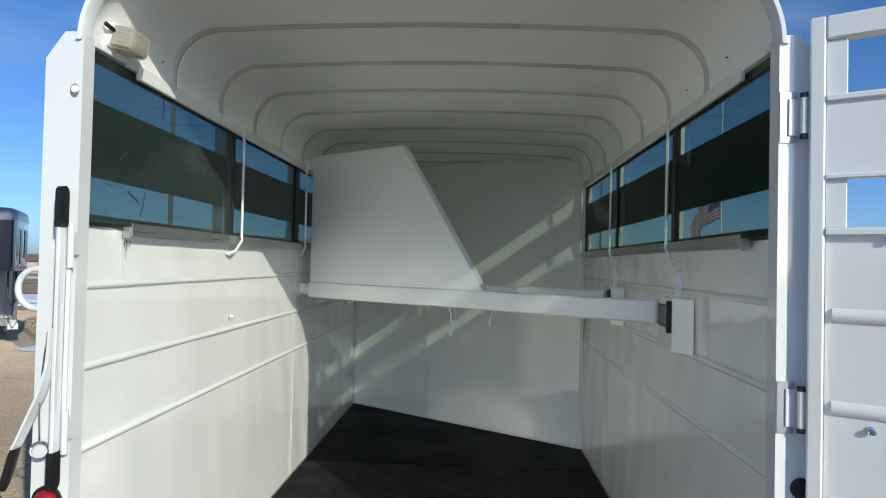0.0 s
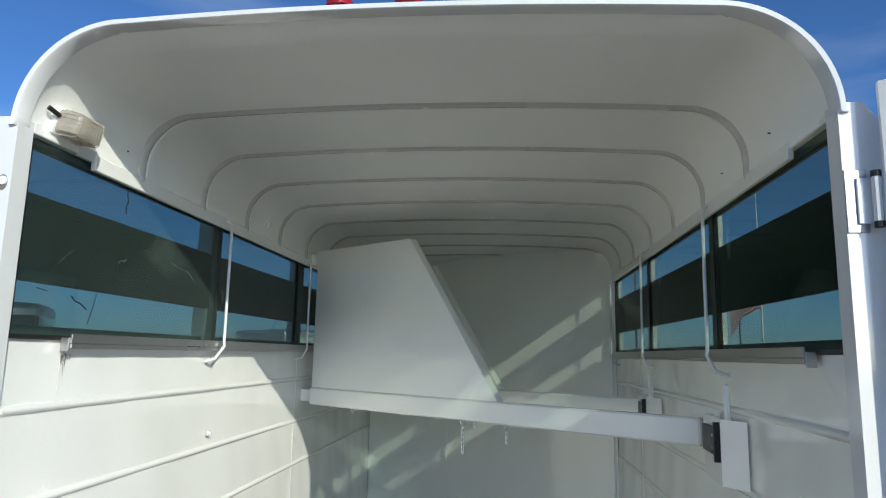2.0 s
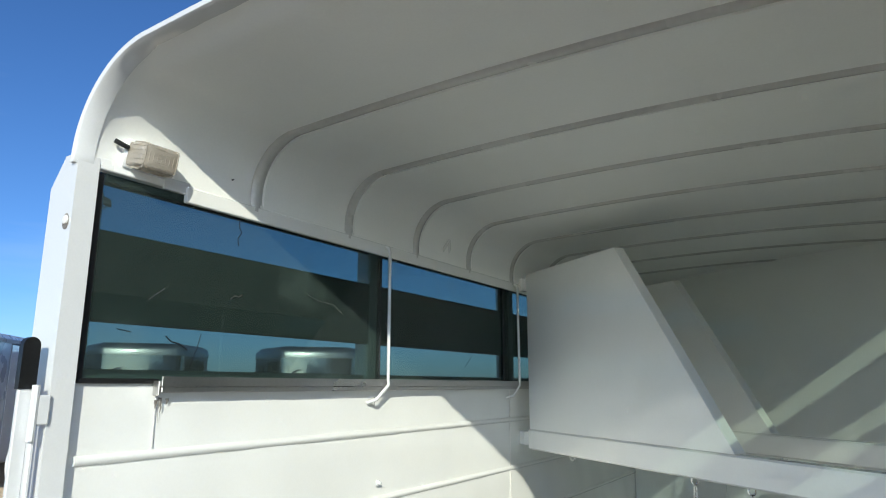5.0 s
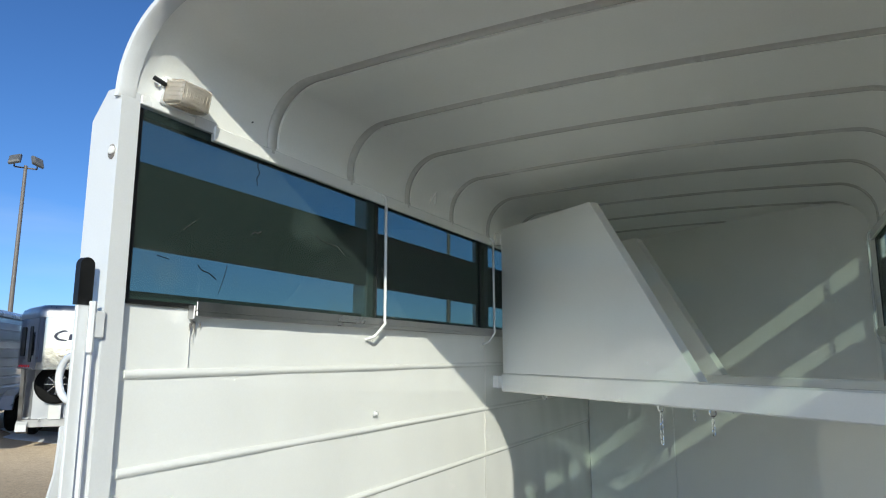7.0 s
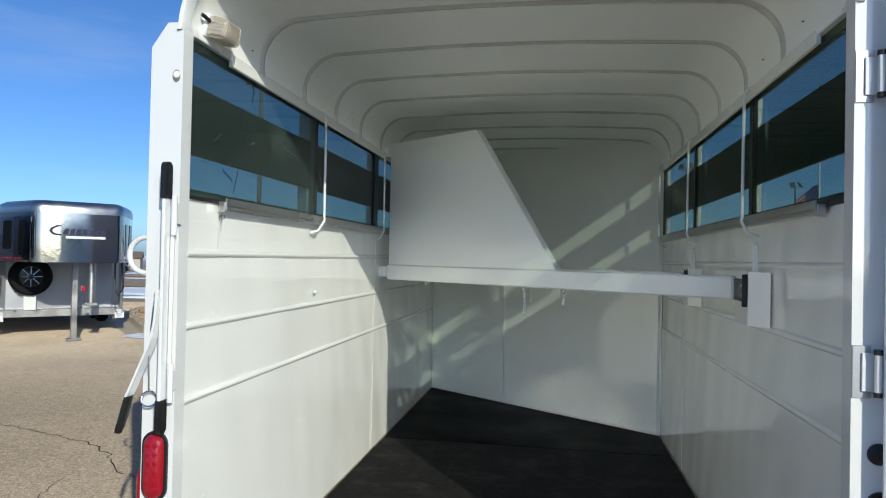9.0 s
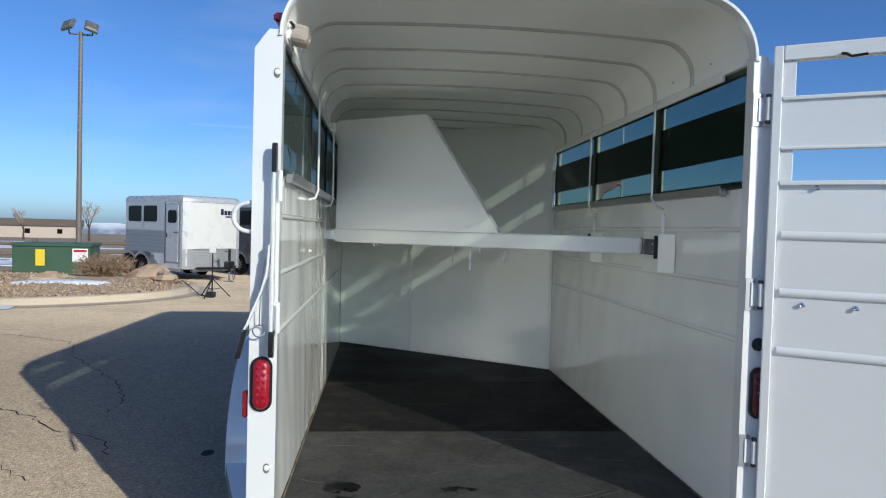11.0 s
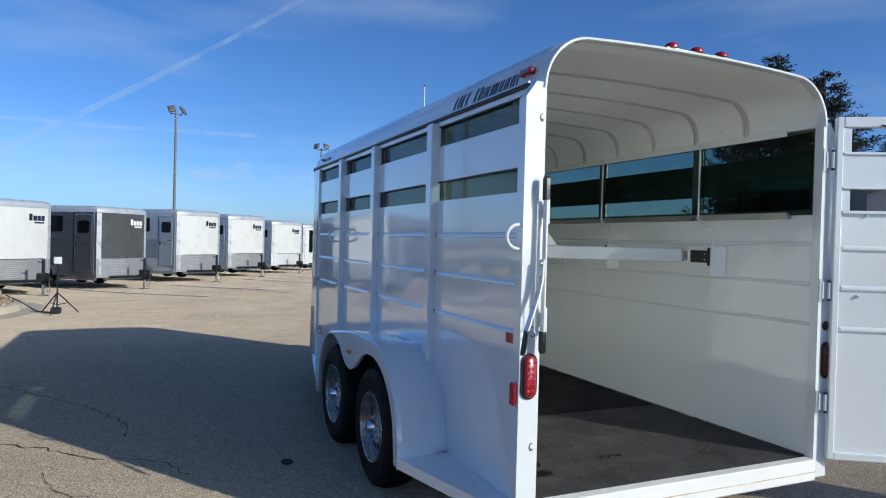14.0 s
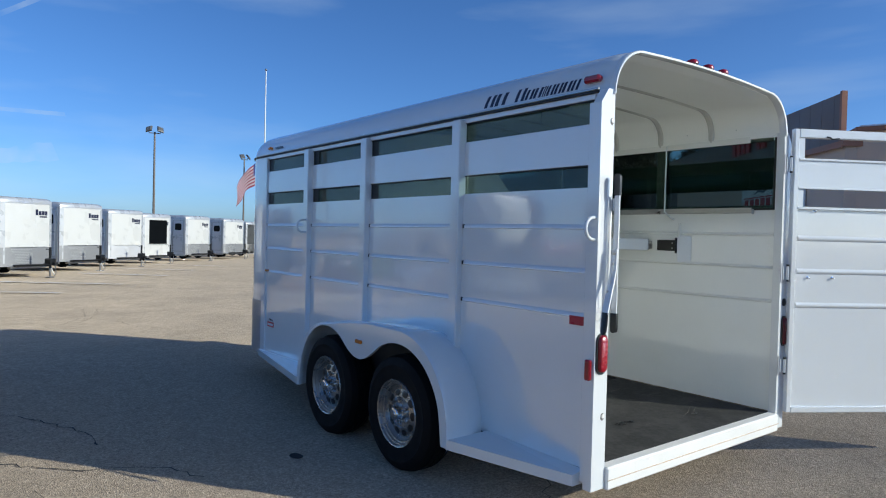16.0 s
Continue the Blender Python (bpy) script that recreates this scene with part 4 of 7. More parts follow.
for i in range(5):
    q = -0.022 + i * 0.011
    ribs.tube([LM @ Vector((x, y, q)) for x, y in ((0.02, -0.0515), (0.05, -0.050), (0.0605, -0.046), (0.0638, 0.0), (0.0605, 0.046), (0.05, 0.050), (0.02, 0.0515))], 0.0014, 6)
part("lens_ribs", ribs, LENS_SHELL, dome)
part("bulb_reflector", Shape().box((0.0075, -0.034, -0.018), (0.012, 0.034, 0.018), 0.002, LM), ALU, dome)
part("bulb", Shape().tube([LM @ Vector((0.028, y, 0)) for y in (-0.022, -0.018, 0.018, 0.022)], [0.003, 0.006, 0.006, 0.003], 10), WHITE_WORN, dome)
part("lamp_wire", Shape().tube([LM @ Vector(p) for p in ((0.01, -0.055, 0.012), (0.010, -0.068, 0.014), (0.0, -0.085, 0.02))], 0.006, 8), BLACK, dome)
part("lamp_bracket", Shape().box((-0.8945, 0.215, 2.158), (-0.885, 0.29, 2.19), 0.002), WHITE, dome)

# rear lamps, reflectors, rivets
def oval_lamp(x, y, z, w, h, depth, mat, label):
    def outline(g):
        r = w / 2 + g
        return [(x + p, z + h / 2 - w / 2 + q) for p, q in arc(0, 0, r, 0, 180, 10)] + [(x + p, z - h / 2 + w / 2 + q) for p, q in arc(0, 0, r, 180, 360, 10)]
    b = part("lamp_gasket", Shape().prism(outline(0.008), 1, y - 0.008, y - 0.0005), BLACK, trailer)
    lens = Shape().loft([[(px, y - 0.008 - d, pz) for px, pz in outline(g)] for g, d in ((-0.001, 0.0), (-0.003, depth * 0.6), (-0.009, depth))], closed=True, cap=True)
    part("tail_lens", lens, mat, b, label, 60)
    dots = Shape()
    for i in range(6):
        for s in (-0.011, 0.011):
            dots.lathe([(0.008, 0.0), (0.005, 0.0008), (0.001, 0.0012)], 8, pose(x + s, y - 0.008 - depth, z - h / 2 + 0.03 + i * (h - 0.06) / 5, 90, 0, 0))
    part("lens_dots", dots, mat, b)


oval_lamp(-0.938, 0.0, 0.91, 0.062, 0.185, 0.016, RED, "red oval tail lamp lens")
# twin of the left lens; its dimmer light is put into a darker red
oval_lamp(0.952, 0.0, 0.886, 0.05, 0.185, 0.016, RED_DIMMED, "red oval tail lamp lens")
for x, z in ((-0.905, 2.03), (-0.915, 0.60)):
    bolt = part("post_bolt", Shape().lathe([(0.0155, 0), (0.015, 0.0010), (0.011, 0.0012), (0.001, 0.0012)], 18, pose(x, -0.0005, z, 90, 0, 0) @ Matrix.Diagonal((0.8, 1.2, 1.0, 1.0))), GRIME, trailer, "worn bolt hole in the white post")
    part("bolt_head", Shape().lathe([(0.0105, 0.0013), (0.010, 0.004), (0.006, 0.005), (0.001, 0.005)], 12, pose(x + 0.002, -0.0005, z + 0.003, 90, 0, 0)), WHITE_WORN, bolt)
part("door_bumper", Shape().lathe([(0.026, 0), (0.026, 0.004), (0.018, 0.008), (0.013, 0.012), (0.001, 0.013)], 18, pose(0.947, -0.0005, 1.075, 90, 0, 0)), BLACK, trailer, "black rubber door bumper")
part("side_reflector", Shape().box((-0.943, 0.10, 1.03), (-0.931, 0.20, 1.075), 0.002), RED_TAPE, trailer, "red rectangular reflector")
sm = Shape().box((-1.008, 0.010, 0.782), (-0.986, 0.046, 0.882), 0.009)
part("side_marker", sm, RED, trailer, "red side marker lamp")
part("roof_marker", Shape().box((-0.934, 0.065, 2.232), (-0.893, 0.165, 2.267), 0.01), RED, trailer, "red roof side marker")
part("roof_marker", Shape().box((-0.928, 3.97, 2.242), (-0.892, 4.03, 2.265), 0.008), AMBER, trailer, "amber roof side marker")
part("side_clearance", Shape().box((-0.948, 3.93, 1.075), (-0.9305, 4.0, 1.095), 0.004), AMBER, trailer, "amber clearance lamp")
bar3 = part("marker_bar", Shape().box((-0.20, 0.022, 2.428), (0.20, 0.062, 2.445), 0.003), ALU, trailer, "aluminium bar with three red markers")
for x in (-0.16, 0.0, 0.16):
    part("marker_lens", Shape().lathe([(0.033, 0), (0.033, 0.010), (0.027, 0.020), (0.012, 0.026), (0.001, 0.0265)], 18, pose(x, 0.040, 2.4455)), RED, bar3)

# grab handles on the side
for y in (0.02, 3.1):
    g = [(-0.985 if y < 1 else -0.965, y + 0.0, 1.565)] + [(x0, y, z0) for x0, z0 in arc(-1.0, 1.512, 0.052, 95, 265, 12)] + [(-0.985 if y < 1 else -0.965, y, 1.458)]
    part("grab_handle", Shape().tube(g, 0.0085, 10), WHITE, trailer, "white bent grab handle", 60)

# lever latch on the left post: upright bar with grips, and a swung handle
LX = -0.9
lev = part("latch_lever", Shape().box((LX - 0.005, -0.056, 1.09), (LX + 0.005, -0.028, 1.69), 0.002).box((LX + 0.0052, -0.026, 1.11), (LX + 0.017, -0.020, 1.67), 0.001), WHITE, trailer, "white flat steel lever with black grips")
for z0, z1, up in ((1.013, 1.108, 0), (1.672, 1.776, 1)):
    e = arc(-0.042, z1 - 0.017, 0.017, 0, 180, 8) + [(-0.059, z0), (-0.025, z0)] if up else arc(-0.042, z0 + 0.017, 0.017, 180, 360, 8) + [(-0.025, z1), (-0.059, z1)]
    part("rubber_grip", Shape().prism(e, 0, LX - 0.008, LX + 0.008), BLACK, lev, "black rubber sleeve")
pts = [(-0.911, -0.042, 1.415), (-0.912, -0.042, 1.38), (-0.916, -0.043, 1.32), (-0.935, -0.046, 1.25), (-0.957, -0.050, 1.195), (-0.978, -0.055, 1.14), (-0.991, -0.058, 1.111)]
rows = [[(x - 0.004, y - 0.017, z), (x + 0.004, y - 0.017, z + 0.003), (x + 0.004, y + 0.017, z + 0.003), (x - 0.004, y + 0.017, z)] for x, y, z in pts]
part("swing_handle", Shape().loft(rows, closed=True, cap=True), WHITE, lev)
pts = [(-0.988, -0.058, 1.118, 1.0), (-1.0, -0.063, 1.06, 1.0), (-1.008, -0.066, 1.03, 0.9), (-1.011, -0.067, 1.02, 0.6), (-1.0125, -0.068, 1.015, 0.25)]
rows = [[(x + 0.010 * math.cos(a), y + 0.018 * k * math.sin(a), z) for a in np.linspace(0, 6.28318, 15)[:-1]] for x, y, z, k in pts]
part("handle_grip", Shape().loft(rows, closed=True, cap=True), BLACK, lev, "black rubber sleeve")
for z, r1 in ((1.40, 0.013), (1.345, 0.008), (1.215, 0.006)):
    part("pivot_bolt", Shape().lathe([(r1, 0), (r1, 0.004), (r1 * 0.6, 0.007), (0.001, 0.007)], 12, pose(-0.9165 if z > 1.3 else -0.952, -0.043, z, 0, -90, 0)), ALU, lev)
for z in (1.63, 1.16):
    part("lever_keeper", Shape().box((-0.886, -0.03, z - 0.03), (-0.876, 0.0, z + 0.03), 0.003).tube([(-0.881, -0.03, z - 0.06), (-0.881, -0.03, z + 0.05)], 0.008, 8), WHITE, lev)
rg = pose(-0.946, -0.028, 1.106, 75, 0, 20)
part("pull_ring", Shape().tube([rg @ Vector((0.021 * math.cos(a), 0.021 * math.sin(a), 0)) for a in np.linspace(0, 6.28, 19)[:-1]], 0.0028, 6, closed=True), CHROME, lev)
part("ring_cord", Shape().tube([(-0.925, -0.05, 1.37), (-0.94, -0.045, 1.25), (-0.945, -0.03, 1.13)], 0.002, 5), ALU, lev)

# fender over the tandem wheels, and the sloping step boards
XF = -1.24


def fender_top(y):
    """Outline of the fender along the trailer: quarter ellipses at both ends, sagging a little ahead."""
    if y < 1.295:
        return 0.36 + 0.525 * math.sqrt(max(0.0, 1 - ((1.295 - y) / 0.50) ** 2))
    if y < 2.2:
        return 0.885 - 0.068 * max(0.0, (y - 1.6) / 0.6) ** 1.5
    return 0.36 + 0.457 * math.sqrt(max(0.0, 1 - ((y - 2.2) / 0.46) ** 2))


def arch(y):
    """Lower edge of its outer face: two wheel arches that meet in a rounded point."""
    def hoop(q):
        c, w = (1.295, 0.435) if q < 1.745 else (2.195, 0.415)
        return 0.36 + 0.435 * math.sqrt(max(0.0, 1 - ((q - c) / w) ** 2))
    d = abs(y - 1.745)
    if d > 0.2:
        return hoop(y)
    e = math.copysign(0.2, y - 1.745)
    z1, sl = hoop(1.745 + e), abs(hoop(1.745 + e * 1.02) - hoop(1.745 + e)) / 0.004
    t = d / 0.2
    return 0.628 + (z1 - 0.628) * (3 * t * t - 2 * t ** 3) + sl * 0.2 * (t ** 3 - t * t)


fy = [0.795, 0.797] + [1.295 - 0.5 * math.cos(radians(a)) for a in range(8, 90, 8)] + [1.295 + 0.1 * i for i in range(10)] + [2.2 + 0.46 * math.sin(radians(a)) for a in range(5, 90, 7)] + [2.658, 2.66]
rows = []
for y in fy:
    z = max(fender_top(y), 0.36)
    z0 = 0.285 if y in (fy[0], fy[-1]) else z
    yw = y + 0.06 * max(0.0, (1.6 - y) / 0.8)
    rows.append([(-0.93, yw, z0 - 0.03 * min(1, (z0 - 0.285) * 4)), (-1.05, y, z0 - 0.012 * min(1, (z0 - 0.285) * 4)), (XF + 0.03, y, z0), (XF + 0.008, y, z0 - 0.004), (XF, y, z0 - 0.014)])
fender = part("fender", Shape().loft(rows), WHITE, trailer, "white sheet tandem fender", 50)
rows = []
for i in range(141):
    y = 0.796 + (2.659 - 0.796) * i / 140
    zt = max(fender_top(y), 0.36) - 0.014
    zb = arch(y)
    if zb <= 0.361:
        zb = 0.285
    zb = min(zb, zt - 0.003)
    rows.append([(XF, y, zt), (XF, y, zb), (XF + 0.02, y, zb)])
part("fender_face", Shape().loft(rows), WHITE, fender, angle=50)
part("fender_lamp", Shape().box((XF - 0.016, 1.70, 0.733), (XF - 0.0005, 1.775, 0.757), 0.005), AMBER, fender, "small amber fender lamp")
wellp = [(1.75 + (y - 1.75) * 0.86, max(fender_top(y), 0.36) - 0.09) for y in fy]
part("wheel_well", Shape().prism(wellp, 0, -0.99, -0.936), DARK, fender)
for ya, yb, xe in ((0.80, 0.0855, -1.02), (2.655, 4.09, -0.96)):
    s = Shape().loft([[(-0.931, ya, 0.335), (XF, ya, 0.335), (XF, ya, 0.28), (-0.931, ya, 0.28)], [(-0.931, yb, 0.32), (xe, yb, 0.31), (xe, yb, 0.255), (-0.931, yb, 0.255)]], closed=True, cap=True)
    part("step_board", s, WHITE, fender, "white sloping step board")
part("fender", Shape().loft([[(0.93, y, max(fender_top(y), 0.36)), (1.22, y, max(fender_top(y), 0.36)), (1.24, y, max(fender_top(y), 0.36) - 0.02)] for y in fy]), WHITE, trailer, "white sheet tandem fender", 50)


def wheel(parent, m, chrome_cap=True):
    """A tyre on a steel wheel; its axle is the local z axis, outer face to +z."""
    tyre = Shape().lathe([(0.20, -0.10), (0.26, -0.113), (0.325, -0.108), (0.352, -0.09), (0.362, -0.06), (0.366, -0.052), (0.358, -0.05), (0.358, -0.042), (0.367, -0.04), (0.367, -0.006), (0.359, -0.004), (0.359, 0.004), (0.367, 0.006), (0.367, 0.04), (0.358, 0.042), (0.358, 0.05), (0.366, 0.052), (0.362, 0.06), (0.352, 0.09), (0.325, 0.108), (0.30, 0.1135), (0.295, 0.111), (0.26, 0.1125), (0.225, 0.108), (0.205, 0.10)], 48, m, cap=False)
    w = part("wheel", tyre, TYRE, parent, "black trailer tyre on a silver steel wheel")
    rim = Shape().lathe([(0.206, 0.099), (0.215, 0.104), (0.212, 0.110), (0.204, 0.107), (0.199, 0.092), (0.191, 0.090), (0.187, 0.078), (0.180, 0.076), (0.175, 0.056), (0.166, 0.046), (0.158, 0.050), (0.150, 0.060), (0.100, 0.070), (0.090, 0.058), (0.06, 0.056), (0.001, 0.056)], 40, m, cap=False)
    part("rim", rim, STEEL, w, "silver painted steel rim", 40)
    for i in range(10):
        a = 6.28318 * (i + 0.5) / 10
        holes = Shape()
        holes.lathe([(0.021, 0.0), (0.021, 0.002), (0.018, 0.003), (0.001, 0.003)], 14, m @ pose(0.127 * math.cos(a), 0.127 * math.sin(a), 0.0650, 0, 0, math.degrees(a)) @ pose(0, 0, 0, 0, 11.3, 0) @ Matrix.Diagonal((1.0, 1.3, 1.0, 1.0)))
        part("rim_hole", holes, BLACK, w)
    for i in range(6):
        a = 6.28318 * i / 6
        nuts = Shape()
        nuts.lathe([(0.012, 0), (0.012, 0.022), (0.007, 0.03), (0.001, 0.031)], 6, m @ pose(0.07 * math.cos(a), 0.07 * math.sin(a), 0.056))
        part("wheel_nut", nuts, CHROME, w)
    part("hub_cap", Shape().lathe([(0.046, 0.056), (0.044, 0.095), (0.041, 0.103), (0.041, 0.118), (0.036, 0.126), (0.026, 0.128), (0.024, 0.133), (0.001, 0.135)], 24, m), CHROME, w, "chrome hub cap", 40)
    return w


for x, s in ((-1.115, -90), (1.115, 90)):
    for y in (1.325, 2.225):
        wheel(trailer, pose(x, y, 0.358, 0, s, 0) @ Matrix.Scale(0.975, 4))
part("axle", Shape().tube([(-1.0, 1.325, 0.22), (1.0, 1.325, 0.22)], 0.03, 10).tube([(-1.0, 2.225, 0.22), (1.0, 2.225, 0.22)], 0.03, 10), DARK, trailer)
tongue = Shape().box((-0.05, 4.5, 0.33), (0.05, 5.8, 0.43), 0.006)
for s in (-1, 1):
    tongue.tube([(s * 0.7, 4.5, 0.36), (0, 5.7, 0.38)], 0.045, 8)
part("tongue", tongue, WHITE, trailer)
part("tongue_jack", Shape().tube([(0, 5.4, 0.02), (0, 5.4, 0.8)], 0.035, 10).box((-0.09, 5.31, 0.0), (0.09, 5.49, 0.02), 0.004), DARK, trailer)

# maker's word on the roof side and small decals: plain slanted bars
letters = Shape()
y = 0.925
for gap, wd, h in ((0, 0.075, 0.072), (0.012, 0.085, 0.072), (0.075, 0.07, 0.072), (0.008, 0.052, 0.056), (0.008, 0.055, 0.056), (0.008, 0.022, 0.056), (0.008, 0.045, 0.056), (0.008, 0.045, 0.056), (0.008, 0.052, 0.056), (0.008, 0.045, 0.056)):
    gap, wd = gap * 1.03, wd * 1.03
    y -= gap
    z0, sh = 2.216, 0.016
    letters = Shape()
    for p, q in ((0.0, 0.30), (0.66, 0.96)):      # two slanted strokes, bent over the curve of the roof
        rows = []
        for k in range(5):
            z = z0 + h * k / 4
            xr_, dy = -roof_side(z), -sh * k / 4
            rows.append([(xr_ - 0.0005, y - wd * p + dy, z), (xr_ - 0.0025, y - wd * p + dy, z), (xr_ - 0.0025, y - wd * q + dy, z), (xr_ - 0.0005, y - wd * q + dy, z)])
        letters.loft(rows, closed=True, cap=True)
    part("name_bar", letters, NAVY, trailer, "dark blue slanted decal bar")
    y -= wd
part("model_decal", Shape().prism([(3.72, 2.235), (3.88, 2.235), (3.90, 2.255), (3.74, 2.255)], 0, -0.9105, -0.9), NAVY, trailer)
dec = part("dealer_decal", Shape().box((-0.9325, 3.81, 0.552), (-0.9308, 3.95, 0.60), 0.0005), SIGN_RED, trailer, "small red dealer decal under a dark ridge line")
part("decal_bar", Shape().box((-0.9335, 3.82, 0.567), (-0.9326, 3.94, 0.585), 0.0003), SIGN_WHITE, dec)
part("decal_ridge", Shape().prism([(3.815, 0.605), (3.855, 0.628), (3.875, 0.62), (3.895, 0.635), (3.945, 0.605), (3.895, 0.622), (3.875, 0.61), (3.855, 0.616)], 0, -0.9325, -0.9308), NAVY, dec)

# rear gate, swung wide open on the right post
GATE = pose(0.948, -0.025, 0, 0, 0, -32)
gate = part("rear_gate", Shape().box((0.0, -0.02, 0.355), (0.034, 0.02, 2.212), 0.004, GATE), WHITE, trailer, "white steel rear gate with two open slots")
GW = 1.76
part("gate_stile", Shape().box((GW - 0.045, -0.02, 0.355), (GW, 0.02, 2.212), 0.004, GATE), WHITE, gate)
part("gate_top_rail", Shape().box((0.0345, -0.02, 2.155), (GW - 0.0455, 0.02, 2.212), 0.004, GATE), WHITE, gate)
part("gate_slat", Shape().box((0.0345, -0.012, 1.825), (GW - 0.0455, 0.0, 2.018), 0.002, GATE).box((0.0345, -0.022, 2.006), (GW - 0.0455, 0.0, 2.022), 0.003, GATE).box((0.0345, -0.022, 1.821), (GW - 0.0455, 0.0, 1.834), 0.003, GATE), WHITE, gate)
sheet = Shape().box((0.0345, -0.004, 0.37), (GW - 0.0455, 0.004, 1.70), 0.002, GATE).box((0.0345, -0.022, 1.688), (GW - 0.0455, 0.006, 1.706), 0.003, GATE)
part("gate_sheet", sheet, WHITE, gate)
for z in (1.50, 1.283, 1.06):
    part("gate_bead", Shape().prism([(-0.0035, z - 0.018), (-0.015, z - 0.008), (-0.015, z + 0.008), (-0.0035, z + 0.018)], 0, 0.05, GW - 0.05, GATE), WHITE, gate, angle=60)
part("gate_bottom_rail", Shape().box((0.0345, -0.02, 0.352), (GW - 0.0455, 0.02, 0.392), 0.004, GATE), WHITE, gate)
for z0, z1 in ((1.7065, 1.8205), (2.0225, 2.1545)):
    part("slot_end", Shape().box((0.0345, -0.010, z0), (0.078, 0.010, z1), 0.002, GATE), WHITE, gate)
for x, z in ((0.128, 1.243), (0.30, 1.243), (0.16, 1.68), (0.75, 1.243)):
    g = GATE @ pose(x, -0.0045, z, 90, 0, 0)
    part("gate_eye", Shape().lathe([(0.009, 0), (0.009, 0.002), (0.004, 0.003), (0.004, 0.010), (0.001, 0.011)], 12, g).tube([g @ Vector((0.003 + 0.008 * math.cos(a), 0.005 * math.sin(a) - 0.003, 0.009)) for a in np.linspace(0, 6.28, 11)[:-1]], 0.002, 6, closed=True), CHROME, gate)
part("gate_hook", Shape().tube([GATE @ Vector(p) for p in ((0.22, -0.022, 2.165), (0.235, -0.03, 2.16), (0.25, -0.03, 2.15), (0.30, -0.03, 2.155))], 0.005, 6), DARK, gate)
for z in (1.98, 1.27, 0.66):
    h = Shape().box((0.905, -0.009, z - 0.046), (0.943, -0.0045, z + 0.046), 0.002)
    h.tube([(0.934, -0.024, z - 0.046), (0.934, -0.024, z + 0.046)], 0.0085, 10)
    hinge_part = part("gate_hinge", h, WHITE, trailer, "white welded strap hinge")
    part("hinge_pad", Shape().box((0.8855, -0.004, z - 0.063), (0.927, -0.0006, z + 0.063), 0.001), BRUSHED, hinge_part)
    for k in (-0.05, 0.05):
        part("hinge_pin", Shape().tube([(0.934, -0.024, z + k - 0.006), (0.934, -0.024, z + k + 0.006)], 0.0095, 10), DARK, hinge_part)


# ---- parked trailers of the row ----
def simple_wheel(parent, m, r=0.34, w=0.2):
    k = r / 0.367
    t = part("wheel", Shape().lathe([(0.2 * k, -w / 2), (0.33 * k, -w / 2), (r, -w * 0.3), (r, w * 0.3), (0.33 * k, w / 2), (0.25 * k, w * 0.53), (0.205 * k, w / 2)], 28, m, cap=False), TYRE, parent, "black tyre on a bright alloy wheel")
    rim = Shape().lathe([(0.207 * k, w * 0.5), (0.2 * k, w * 0.52), (0.185 * k, w * 0.2), (0.06 * k, w * 0.3), (0.05 * k, w * 0.45), (0.001, w * 0.46)], 28, m, cap=False)
    part("rim", rim, BLACK, t)
    sp = Shape()
    for i in range(8):
        sp.box((0.04 * k, -0.014, w * 0.3), (0.2 * k, 0.014, w * 0.48), 0.004, m @ pose(0, 0, 0, 0, 0, i * 45))
    part("spokes", sp, CHROME, t)
    return t


def rounded_panel(s, x0, x1, z0, z1, y0, y1, r, m=None):
    out = []
    for cx, cz, a in ((x1 - r, z1 - r, 0), (x0 + r, z1 - r, 90), (x0 + r, z0 + r, 180), (x1 - r, z0 + r, 270)):
        out += arc(cx, cz, r, a, a + 90, 4)
    return s.prism(out, 1, y0, y1, m)


